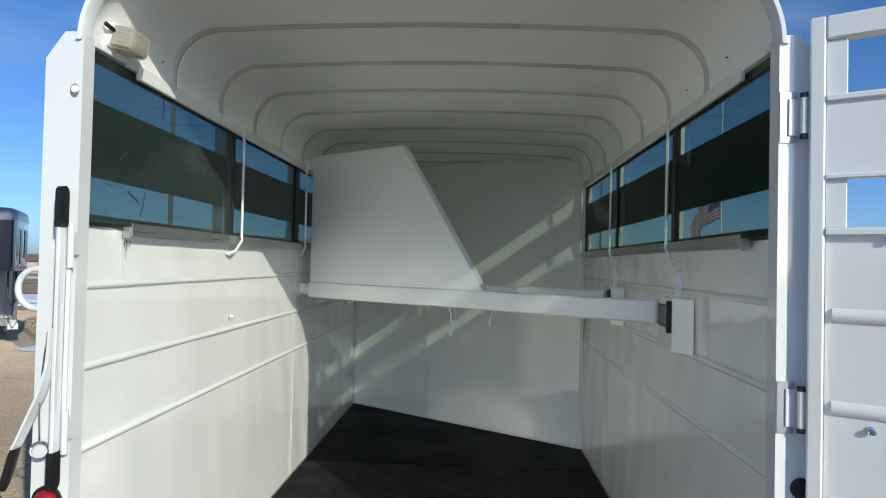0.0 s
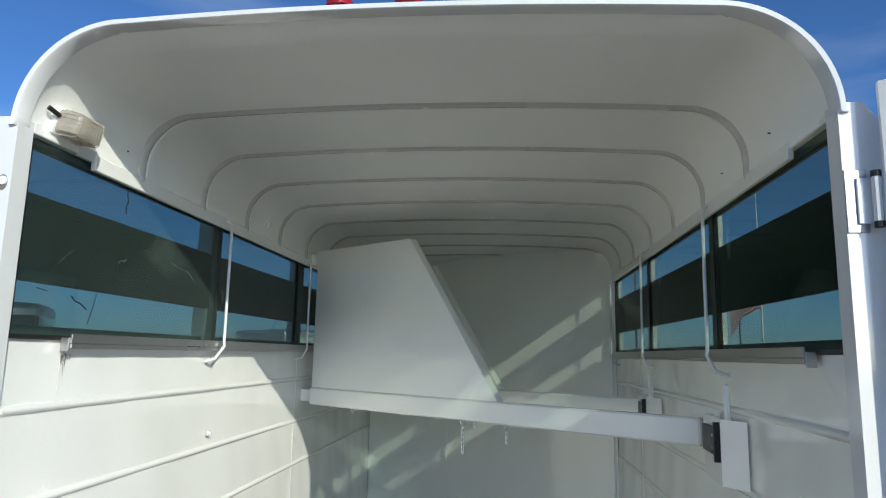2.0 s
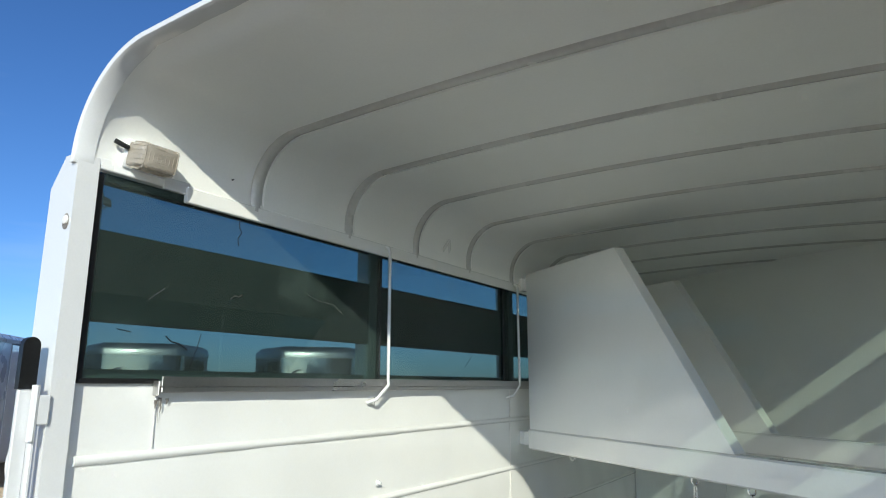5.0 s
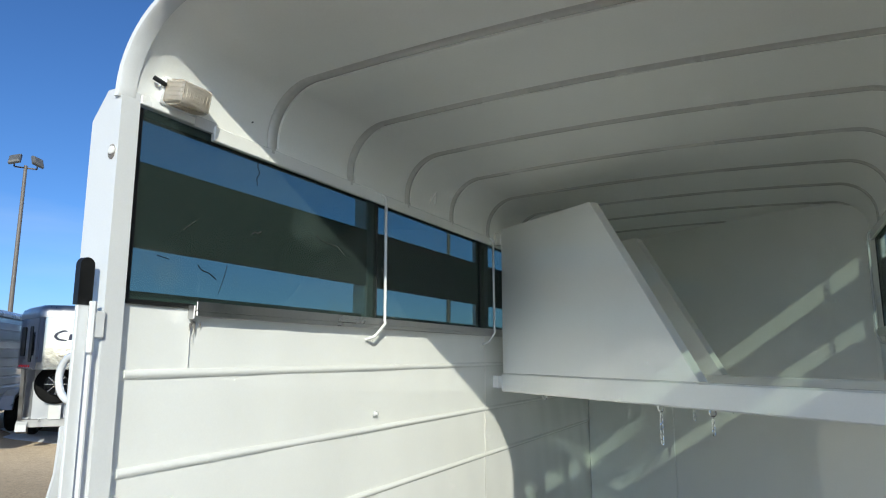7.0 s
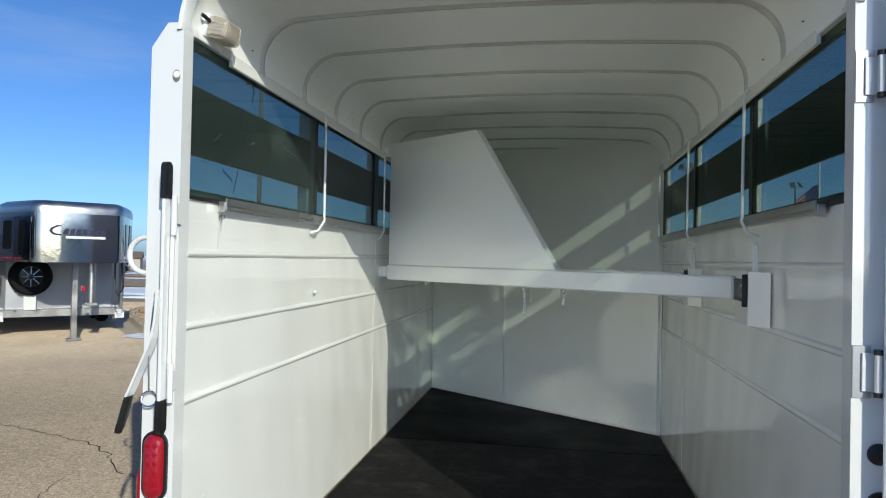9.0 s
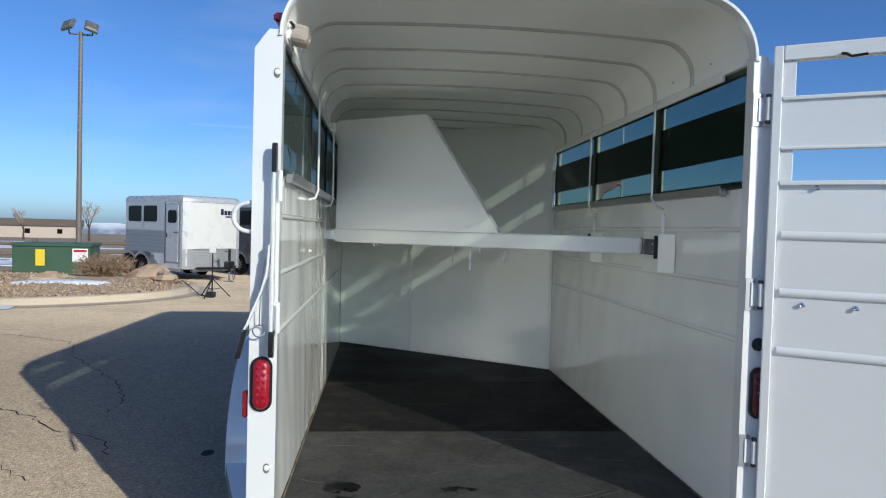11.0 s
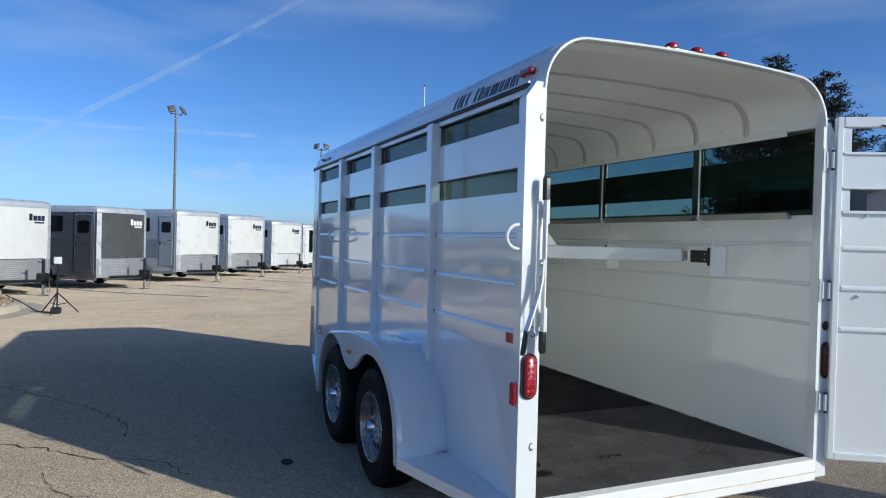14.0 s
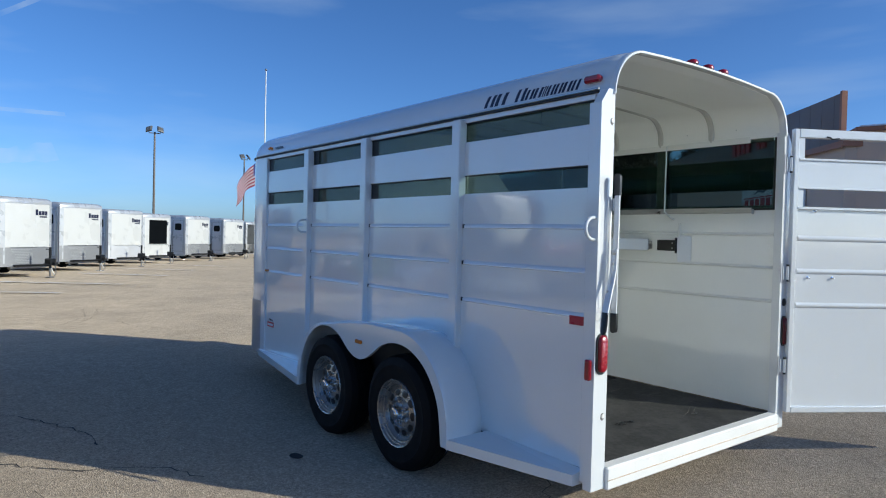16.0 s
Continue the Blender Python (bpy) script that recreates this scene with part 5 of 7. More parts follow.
def small_trailer(skin, side, door, label, guard=TREAD, dark_nose=None, length=3.3):
    """A bumper-pull horse trailer: x towards its coupler, right side at -y; its coupler stands over the origin."""
    t = thing("parked_trailer", label, "trailer", "trailers parked in a row")
    W, xr, xn = 1.02, -1.0 - length, -0.95
    plan = [(xr, -W), (xn - 0.22, -W), (xn - 0.10, -W + 0.03), (xn, -W + 0.30), (xn, W - 0.30), (xn - 0.10, W - 0.03), (xn - 0.22, W), (xr, W)]
    part("body", Shape().prism(plan, 2, 0.35, 2.42), side, t)
    roof = Shape()
    rows = []
    for k, z in ((1.006, 2.38), (1.008, 2.47), (0.985, 2.53), (0.93, 2.575), (0.6, 2.60), (0.05, 2.605)):
        cx = (xr + xn) / 2
        rows.append([(cx + (x - cx) * k, y * k, z) for x, y in plan])
    roof.loft(rows, closed=True, cap=True)
    part("roof", roof, SILVER, t, "silver roof with a rounded fascia", 40)
    # nose panel with its stone guard
    np_ = [(xn - 0.095, -W + 0.02), (xn + 0.006, -W + 0.298), (xn + 0.006, W - 0.298), (xn - 0.095, W - 0.02), (xn - 0.12, W - 0.04), (xn - 0.12, -W + 0.04)]
    part("nose_panel", Shape().prism(np_, 2, 0.96, 2.36), skin, t)
    gp = [(x + 0.006, y) for x, y in np_]
    part("stone_guard", Shape().prism(gp, 2, 0.36, 0.955), guard, t)
    part("corner_trim", Shape().box((xn - 0.24, -W - 0.012, 0.42), (xn - 0.16, -W - 0.0005, 2.38), 0.004), ALU, t)
    for s in (-1, 1):
        cs = [(xn - 0.10, s * (W - 0.022)), (xn - 0.092, s * (W - 0.018)), (xn - 0.040, s * (W - 0.152)), (xn - 0.10, s * (W - 0.16))]
        part("nose_corner", Shape().prism(cs, 2, 0.44, 2.37), SILVER, t, "bright silver corner trim")
    part("nose_rail", Shape().box((xn - 0.1, -W + 0.3, 0.27), (xn + 0.02, W - 0.3, 0.359), 0.006), ALU, t)
    part("door_jamb", Shape().box((xn - 1.0, -W - 0.014, 0.5), (xn - 0.975, -W - 0.0105, 2.36), 0.001), DARK, t)
    part("base_rail", Shape().box((xr, -W - 0.02, 0.27), (xn - 0.1, -W + 0.06, 0.359), 0.006), ALU, t)
    if dark_nose:
        part("nose_screen", Shape().box((xn + 0.008, -0.62, 1.0), (xn + 0.016, 0.62, 2.25), 0.004), dark_nose, t)
    # upper side skin
    part("side_panel", Shape().box((xr + 0.02, -W - 0.008, 1.5), (xn - 1.01, -W - 0.0005, 2.38), 0.003), SHEET_LIGHT if side is not GREY_PANEL else GREY_PANEL, t)
    for i in range(6):      # ribbed lower side
        part("side_plank", Shape().box((xr + 0.04, -W - 0.006, 0.80 + i * 0.115), (xn - 1.06, -W - 0.0005, 0.908 + i * 0.115), 0.004), PLANK if side is not GREY_PANEL else GREY_PANEL, t)
    # raised studs of the punched guard plate, on the half beside the door
    if guard is TREAD:
        studs = Shape()
        for i in range(13):
            for j in range(9):
                sy, sz = -W + 0.34 + i * 0.062 + (j % 2) * 0.031, 0.475 + j * 0.052
                studs.box((xn + 0.0125, sy - 0.017, sz - 0.014), (xn + 0.019, sy + 0.017, sz + 0.014), 0.004)
        tagged(part("guard_studs", studs, STUD, t), "small raised studs of a punched metal plate", kind="stuff")
    part("guard_trim", Shape().box((xn + 0.0065, -W + 0.3, 0.952), (xn + 0.022, W - 0.3, 0.972), 0.003), ALU, t)
    # walk-in door
    dx0, dx1 = xn - 0.92, xn - 0.27
    fr = Shape()
    rounded_panel(fr, dx0 - 0.04, dx1 + 0.04, 0.52, 2.33, -W - 0.010, -W - 0.0005, 0.05)
    d = part("door", fr, ALU, t, "side door in an aluminium frame")
    leaf = Shape()
    rounded_panel(leaf, dx0, dx1, 0.56, 2.29, -W - 0.018, -W - 0.0105, 0.04)
    part("leaf", leaf, door, d)
    win = Shape()
    rounded_panel(win, dx0 + 0.10, dx1 - 0.08, 1.74, 2.12, -W - 0.025, -W - 0.0185, 0.08)
    part("door_window", win, WINDOW_DARK, d)
    part("door_latch", Shape().box((dx0 + 0.02, -W - 0.035, 1.30), (dx0 + 0.07, -W - 0.0185, 1.42), 0.006), BLACK, d)
    part("hold_back", Shape().box((dx1 - 0.22, -W - 0.03, 1.45), (dx1, -W - 0.0185, 1.47), 0.003), BLACK, d)
    for x in (xr + 0.2, xr + 1.12):
        wsh = Shape()
        rounded_panel(wsh, x, x + 0.78, 1.76, 2.26, -W - 0.016, -W - 0.0085, 0.06)
        part("window", wsh, WINDOW_DARK, t)
    # fender, wheels, coupler, jack
    fx = xr + 0.55
    up = [(fx - 0.46, 0.36), (fx - 0.40, 0.62), (fx - 0.22, 0.78), (fx, 0.82), (fx + 0.22, 0.79), (fx + 0.4, 0.68), (fx + 0.58, 0.79), (fx + 0.8, 0.82), (fx + 1.02, 0.78), (fx + 1.2, 0.62), (fx + 1.55, 0.40)]
    dn = [(fx + 1.2, 0.40), (fx + 1.14, 0.58), (fx + 1.0, 0.70), (fx + 0.8, 0.745), (fx + 0.6, 0.71), (fx + 0.4, 0.58), (fx + 0.2, 0.71), (fx, 0.745), (fx - 0.2, 0.70), (fx - 0.34, 0.58), (fx - 0.40, 0.36)]
    part("fender", Shape().prism(up + dn, 1, -W - 0.20, -W - 0.009), ALU, t)
    part("wheel_well", Shape().box((fx - 0.38, -W - 0.006, 0.40), (fx + 1.18, -W - 0.0005, 0.72), 0.001), BLACK, t)
    for x in (fx, fx + 0.8):
        simple_wheel(t, pose(x, -W - 0.09, 0.34, 90, 0, 0))
        simple_wheel(t, pose(x, W - 0.1, 0.34, -90, 0, 0))
    cf = Shape()
    for s in (-1, 1):
        cf.tube([(xn - 0.3, s * 0.75, 0.36), (0.0, s * 0.06, 0.42)], 0.036, 8)
    cf.box((-0.12, -0.06, 0.40), (0.14, 0.06, 0.50), 0.01)
    part("coupler", cf, DARK, t)
    jk = Shape().tube([(-0.12, 0, 0.30), (-0.12, 0, 0.98)], 0.04, 10).tube([(-0.12, 0, 0.9), (-0.12, -0.16, 0.92)], 0.015, 6)
    jk.box((-0.26, -0.11, 0.42), (0.02, 0.11, 0.62), 0.03)
    jack = part("jack", jk, BLACK, t, "black tongue jack with a silver foot")
    part("jack_foot", Shape().tube([(-0.12, 0, 0.03), (-0.12, 0, 0.32)], 0.03, 10).box((-0.22, -0.1, 0.0), (-0.02, 0.1, 0.03), 0.005), ALU, jack)
    part("safety_chain", Shape().tube([(0.02, 0.05, 0.42), (0.03, 0.09, 0.14), (-0.06, 0.12, 0.06), (-0.2, 0.1, 0.36)], 0.014, 6), ALU, jack)
    # maker's mark on the nose, plain bars
    ink = NAVY if skin is not GREY_PANEL else SIGN_WHITE
    for y0, w, z0, h in ((0.24, 0.10, 2.02, 0.19), (0.365, 0.11, 2.02, 0.14), (0.49, 0.11, 2.02, 0.14), (0.615, 0.10, 2.02, 0.14), (0.40, 0.30, 1.945, 0.045)):
        part("mark_bar", Shape().box((xn + 0.0065, y0, z0), (xn + 0.010, y0 + w, z0 + h), 0.001), ink, t)
    return t


def place(t, x, y, head, size=1.025):
    t.matrix_basis = pose(x, y, zg(x, y), 0, 0, head) @ Matrix.Scale(size, 4)
    return t


base = small_trailer(SHELL_WHITE, SHEET_LIGHT, SHEET_LIGHT, "white and silver horse trailer with a tread-plate nose guard")
place(base, -5.1, 18.35, HEAD)
place(small_trailer(GREY_PANEL, GREY_PANEL, GREY_PANEL, "charcoal grey horse trailer with a silver nose guard"), -2.6, 20.9, HEAD - 1)
for x, y, h in ((-0.15, 23.7, -51), (2.01, 27.06, -55)):
    copy_thing(base, pose(x, y, zg(x, y), 0, 0, h) @ Matrix.Scale(1.025, 4))
place(small_trailer(SHELL_WHITE, SHELL_WHITE, SHEET_LIGHT, "all-white horse trailer with bright corner trim, on asphalt", guard=SHEET_LIGHT), 4.4, 30.65, -58)
place(small_trailer(SHELL_WHITE, SHEET_LIGHT, SHEET_LIGHT, "white horse trailer with a dark nose screen, on asphalt", guard=SHELL_WHITE, dark_nose=WINDOW_DARK), 6.75, 34.44, -58)
for x, y in ((10.03, 37.86), (13.5, 41.2)):
    copy_thing(base, pose(x, y, zg(x, y), 0, 0, -59) @ Matrix.Scale(1.025, 4))
place(small_trailer(GREY_PANEL, GREY_PANEL, GREY_PANEL, "dark grey horse trailer at the far end of the row", guard=ALU), 16.4, 44.8, -59)


def gooseneck(label):
    """A polished gooseneck trailer; x towards its nose, whose foot stands over the origin."""
    t = thing("gooseneck_trailer", label, "trailer", "polished gooseneck trailers")
    W = 1.15
    rim = [(-2.4, -W), (-1.35, -W), (-1.2, -W + 0.03), (-0.16, -0.76), (-0.05, -0.69), (0.0, -0.58), (0.0, 0.58), (-0.05, 0.69), (-0.16, 0.76), (-1.2, W - 0.03), (-1.35, W), (-2.4, W)]
    part("nose_box", Shape().loft([[(x, y, z) for x, y in rim] for z in (1.50, 1.9, 2.38)], closed=True, cap=True), POLISHED, t, "mirror-polished rounded nose", 50)
    cx = -1.2
    roof = Shape().loft([[(cx + (x - cx) * k, y * k, z) for x, y in rim] for k, z in ((1.006, 2.38), (1.008, 2.47), (0.98, 2.55), (0.9, 2.60), (0.3, 2.63), (0.02, 2.63))], closed=True, cap=True)
    part("roof", roof, ALU, t, "silver rounded roof edge", 40)
    part("body", Shape().prism([(-7.5, -W), (-2.4, -W), (-2.2, -W + 0.2), (-2.2, W - 0.2), (-2.4, W), (-7.5, W)], 2, 0.42, 2.38), BRUSHED, t, "grey sheet lower body")
    part("body_roof", Shape().prism([(-7.5, -W), (-2.4, -W), (-2.4, W), (-7.5, W)], 2, 2.381, 2.55), ALU, t)
    part("lower_rail", Shape().box((-2.19, -W - 0.02, 0.36), (-2.10, W + 0.02, 0.52), 0.01), ALU, t)
    for s in (-1, 1):
        part("corner_foot", Shape().prism([(-2.25, 0.24), (-1.98, 0.30), (-1.98, 0.42), (-2.25, 0.55)], 1, s * (W + 0.02), s * (W - 0.16)), WHITE, t)
        part("side_brace", Shape().prism([(-2.2, 0.5), (-2.05, 0.5), (-1.85, 1.49), (-2.2, 1.49)], 1, s * W, s * (W - 0.06)), ALU, t)
    sp = simple_wheel(t, pose(-2.05, -0.55, 1.18, 0, 90, 0), 0.38, 0.22)
    sp.name = "spare_wheel"
    part("spare_bracket", Shape().box((-2.19, -0.66, 0.5), (-2.06, -0.44, 0.84), 0.01), WHITE, t)
    leg = Shape().box((-0.95, 0.02, 0.05), (-0.85, 0.12, 1.495), 0.006).box((-1.02, -0.05, 0.0), (-0.78, 0.19, 0.05), 0.006)
    part("landing_leg", leg, ALU, t)
    cp = Shape().tube([(-0.55, 0.3, 0.72), (-0.55, 0.3, 1.495)], 0.075, 14).box((-0.65, 0.2, 0.68), (-0.45, 0.4, 0.74), 0.01)
    part("gooseneck_coupler", cp, ALU, t)
    part("breakaway_box", Shape().box((-0.60, 0.14, 0.95), (-0.52, 0.2, 1.05), 0.008), RED_TAPE, t)
    part("neck_cable", Shape().tube([(-0.7, 0.85, 1.49), (-0.68, 0.88, 1.0), (-0.72, 0.8, 0.85), (-0.76, 0.74, 1.0), (-0.75, 0.74, 1.49)], 0.018, 8), BLACK, t)
    for s in (-1, 1):
        fm = pose(-1.2, s * (W - 0.03), 0, 0, 0, -s * math.degrees(math.atan2(W - 0.03 - 0.76, 1.04)))
        for x0, x1, z0, z1 in ((0.12, 0.42, 1.72, 2.24), (0.72, 0.92, 1.62, 2.24)):
            w = Shape()
            rounded_panel(w, x0, x1, z0, z1, s * 0.0015, s * 0.010, 0.05, fm)
            part("nose_window", w, WINDOW_DARK, t)
        for i in range(5):
            part("marker_lamp", Shape().box((0.1 + 0.16 * i, s * 0.001, 1.535), (0.18 + 0.16 * i, s * 0.014, 1.57), 0.004, fm), RED, t)
        part("nose_band", Shape().box((0.0, s * 0.001, 1.50), (1.05, s * 0.008, 1.525), 0.002, fm), ALU, t)
        for i in range(8):
            z = 0.62 + 0.2 * i
            part("side_slat", Shape().box((-7.48, s * (W + 0.0005), z), (-2.6, s * (W + 0.028), z + 0.16), 0.008), ALU if i % 2 else BRUSHED, t)
        part("fender", Shape().prism([(-6.05, 0.5), (-5.9, 0.78), (-5.5, 0.86), (-4.4, 0.86), (-4.0, 0.78), (-3.85, 0.5), (-3.95, 0.5), (-4.08, 0.72), (-4.45, 0.79), (-5.45, 0.79), (-5.82, 0.72), (-5.95, 0.5)], 1, s * (W + 0.029), s * (W + 0.24)), ALU, t)
    swoosh = [(-0.28, 2.16), (-0.36, 2.165), (-0.46, 2.11), (-0.48, 2.05), (-0.42, 1.99), (-0.28, 1.975), (-0.28, 2.0), (-0.39, 2.02), (-0.43, 2.06), (-0.41, 2.10), (-0.34, 2.135), (-0.28, 2.14)]
    part("mark_swoosh", Shape().prism(swoosh, 0, 0.0005, 0.004), NAVY, t)
    for i in range(7):
        y0 = -0.26 + i * 0.1
        part("mark_bar", Shape().prism([(y0, 2.0), (y0 + 0.075, 2.0), (y0 + 0.095, 2.1), (y0 + 0.02, 2.1)], 0, 0.0005, 0.004), NAVY, t)
    part("mark_line", Shape().box((0.0005, -0.22, 1.93), (0.004, 0.42, 1.975), 0.001), SIGN_WHITE, t)
    for x in (-5.4, -4.5):
        for s in (-1, 1):
            simple_wheel(t, pose(x, s * (W + 0.02), 0.37, -90 * s, 0, 0), 0.37, 0.22)
    return t


goose = place(gooseneck("polished aluminium gooseneck trailer with a spare wheel, parked on asphalt"), -8.02, 8.5, -43, 0.97)
copy_thing(goose, pose(-9.69, 6.01, zg(-9.69, 6.01) + 0.06, 0, 0, -38) @ Matrix.Scale(0.97, 4))


def stock_trailer():
    t = thing("stock_trailer", "long white and silver slatted gooseneck trailer, on asphalt", "trailer", "polished gooseneck trailers")
    W = 1.05
    part("body", Shape().box((-8.5, -W, 0.45), (0, W, 2.42), 0.03), BRUSHED, t)
    part("nose_box", Shape().prism([(-W, 1.5), (W, 1.5), (W, 2.42), (-W, 2.42)], 0, 0.001, 2.1), SILVER, t, "silver raised nose")
    part("roof", Shape().loft([[(x, y, z) for x, y in ((-8.52, -W - k), (2.13, -W - k), (2.13, W + k), (-8.52, W + k))] for k, z in ((0.02, 2.421), (0.03, 2.48), (-0.05, 2.56), (-0.4, 2.6))], closed=True, cap=True), SILVER, t, "silver roof with a rounded edge", 50)
    for i in range(9):
        z = 0.62 + 0.19 * i
        part("side_slat", Shape().box((-8.48, W + 0.0005, z), (-1.5, W + 0.03, z + 0.155), 0.008), WHITE if i not in (5, 7) else BRUSHED, t)
    part("front_panel", Shape().box((-1.46, W + 0.0005, 0.5), (-0.02, W + 0.012, 2.40), 0.003), WHITE, t)
    d = part("door", Shape().box((-1.2, W + 0.0125, 0.62), (-0.45, W + 0.024, 2.3), 0.004), WHITE, t, "white walk-in door with a small window")
    win = Shape()
    rounded_panel(win, -0.98, -0.66, 1.62, 2.05, W + 0.0245, W + 0.03, 0.06)
    part("door_window", win, WINDOW_DARK, d)
    part("door_latch", Shape().box((-1.16, W + 0.0245, 1.3), (-1.11, W + 0.045, 1.42), 0.006), BLACK, d)
    for z in (0.8, 1.5, 2.2):
        part("door_hinge", Shape().box((-0.47, W + 0.0245, z - 0.05), (-0.43, W + 0.034, z + 0.05), 0.003), ALU, d)
    d2 = part("escape_door", Shape().box((-2.35, W + 0.0305, 0.66), (-1.62, W + 0.045, 2.3), 0.004), BRUSHED, t, "slatted escape door")
    part("door_latch", Shape().box((-2.31, W + 0.0455, 1.25), (-2.2, W + 0.06, 1.29), 0.004), BLACK, d2)
    part("drop_brace", Shape().prism([(0.0, 0.45), (0.15, 0.45), (0.32, 1.499), (0.0, 1.499)], 1, W - 0.06, W), WHITE, t)
    part("landing_leg", Shape().box((1.0, 0.3, 0.05), (1.1, 0.4, 1.499), 0.006).box((0.92, 0.22, 0.0), (1.18, 0.48, 0.05), 0.006), ALU, t)
    part("fender", Shape().prism([(-6.05, 0.5), (-5.9, 0.78), (-5.5, 0.88), (-4.0, 0.88), (-3.6, 0.78), (-3.45, 0.5), (-3.55, 0.5), (-3.68, 0.72), (-4.05, 0.81), (-5.45, 0.81), (-5.82, 0.72), (-5.95, 0.5)], 1, W + 0.031, W + 0.27), ALU, t)
    for x in (-5.2, -4.25):
        simple_wheel(t, pose(x, W + 0.14, 0.38, -90, 0, 0), 0.38, 0.22)
        simple_wheel(t, pose(x, -W - 0.14, 0.38, 90, 0, 0), 0.38, 0.22)
    for x in (0.3, 0.6, -3.0, -2.7):
        part("marker_lamp", Shape().box((x, W + 0.0005 if x > 0 else W + 0.031, 1.56 if x > 0 else 0.52), (x + 0.1, W + 0.015 if x > 0 else W + 0.04, 1.60 if x > 0 else 0.56), 0.004), RED, t)
    return t


place(stock_trailer(), -12.3, 4.1, -43, 1.0)
snow_bank = Shape()
snow_bank.loft([[(-12.6 + q * 2.6 * (1 + 0.3 * math.sin(3 * a)) * math.cos(a), 8.0 + q * 0.7 * (1 + 0.2 * math.sin(2 * a)) * math.sin(a), zg(-12.6 + q * 2.6 * math.cos(a), 8.0 + q * 0.7 * math.sin(a)) + h) for a in np.linspace(0, 6.28318, 31)[:-1]] for q, h in ((1.0, 0.006), (0.8, 0.03), (0.05, 0.04))], closed=True, cap=True)

single("snow_patch", snow_bank, SNOW, "thin patch of old snow between the parked trailers", "snow", kind="structure", angle=70)

rows = []
for i in range(9):
    px, py = -12.40 + 0.760 * 2.6 * i / 8, 10.19 + -0.649 * 2.6 * i / 8
    rows.append([(px - -0.649 * 0.05, py + 0.760 * 0.05, zg(px, py) + 0.03), (px + -0.649 * 0.05, py - 0.760 * 0.05, zg(px, py) + 0.03)])
single("parking_stripe", Shape().loft(rows), STRIPE, "worn white painted parking stripe on asphalt", "parking stripe", kind="structure")

# ---- planted island ----
isl = [(-8.35, 10.75), (-7.9, 10.3), (-7.2, 10.15), (-6.2, 10.5), (-5.4, 11.1), (-4.95, 12.0), (-4.85, 13.2), (-5.1, 14.6), (-5.8, 15.7), (-6.8, 16.3), (-9, 17.4), (-11.3, 17.2), (-11.6, 15.6), (-10.7, 13.6), (-9.4, 12.0)]
icx, icy = sum(p[0] for p in isl) / len(isl), sum(p[1] for p in isl) / len(isl)


def smooth_loop(pts, n=6):
    out = []
    k = len(pts)
    for i in range(k):
        a, b, c, d = (Vector(pts[(i + j) % k]) for j in (-1, 0, 1, 2))
        for j in range(n):
            t = j / n
            out.append(0.5 * ((2 * b) + (c - a) * t + (2 * a - 5 * b + 4 * c - d) * t * t + (3 * b - a - 3 * c + d) * t ** 3))
    return [(p.x, p.y) for p in out]


il = smooth_loop(isl)


def shrink(pts, d):
    out = []
    for x, y in pts:
        v = Vector((x - icx, y - icy))
        v = v * (1 - d / v.length)
        out.append((icx + v.x, icy + v.y))
    return out


kerb = Shape().loft([[(x, y, zg(x, y) + h) for x, y in shrink(il, d)] for d, h in ((-0.36, 0.006), (-0.02, 0.012), (0.0, 0.03), (0.02, 0.13), (0.05, 0.15), (0.18, 0.15), (0.2, 0.1))], closed=True)
single("kerb", kerb, CONCRETE, "tan concrete kerb and gutter round a planted bed", "kerb", kind="structure", angle=40)
bed = Shape()
rows = []
for k in (0.0, 0.15, 0.3, 0.45, 0.6, 0.75, 0.9, 0.99):
    rows.append([(icx + (x - icx) * (1 - k), icy + (y - icy) * (1 - k), zg(x, y) + 0.11 + 0.22 * min(1, k * 2.2) + 0.02 * rnd.uniform(-1, 1)) for x, y in shrink(il, 0.18)])
bed.loft(rows, closed=True)
single("gravel_bed", bed, GRAVEL, "mounded tan gravel bed", "gravel bed", kind="structure", angle=80)


def rock_shape(s, x, y, z, r, seed, flat=0.6):
    rr = random.Random(seed)
    ph = [rr.uniform(0, 6.28) for _ in range(6)]
    n, k = 9, 6
    rows = []
    for i in range(k + 1):
        th = math.pi * (0.03 + 0.94 * i / k)
        row = []
        for j in range(n):
            a = 6.28318 * j / n
            q = r * (1 + 0.18 * math.sin(a * 2 + ph[0]) + 0.12 * math.sin(th * 3 + ph[1] + a) + rr.uniform(-0.1, 0.1))
            row.append((x + q * math.sin(th) * math.cos(a), y + q * math.sin(th) * math.sin(a), z + q * flat * math.cos(th)))
        rows.append(row)
    return s.loft(rows, closed=True, cap=True)


def bed_z(x, y):
    return zg(x, y) + 0.30


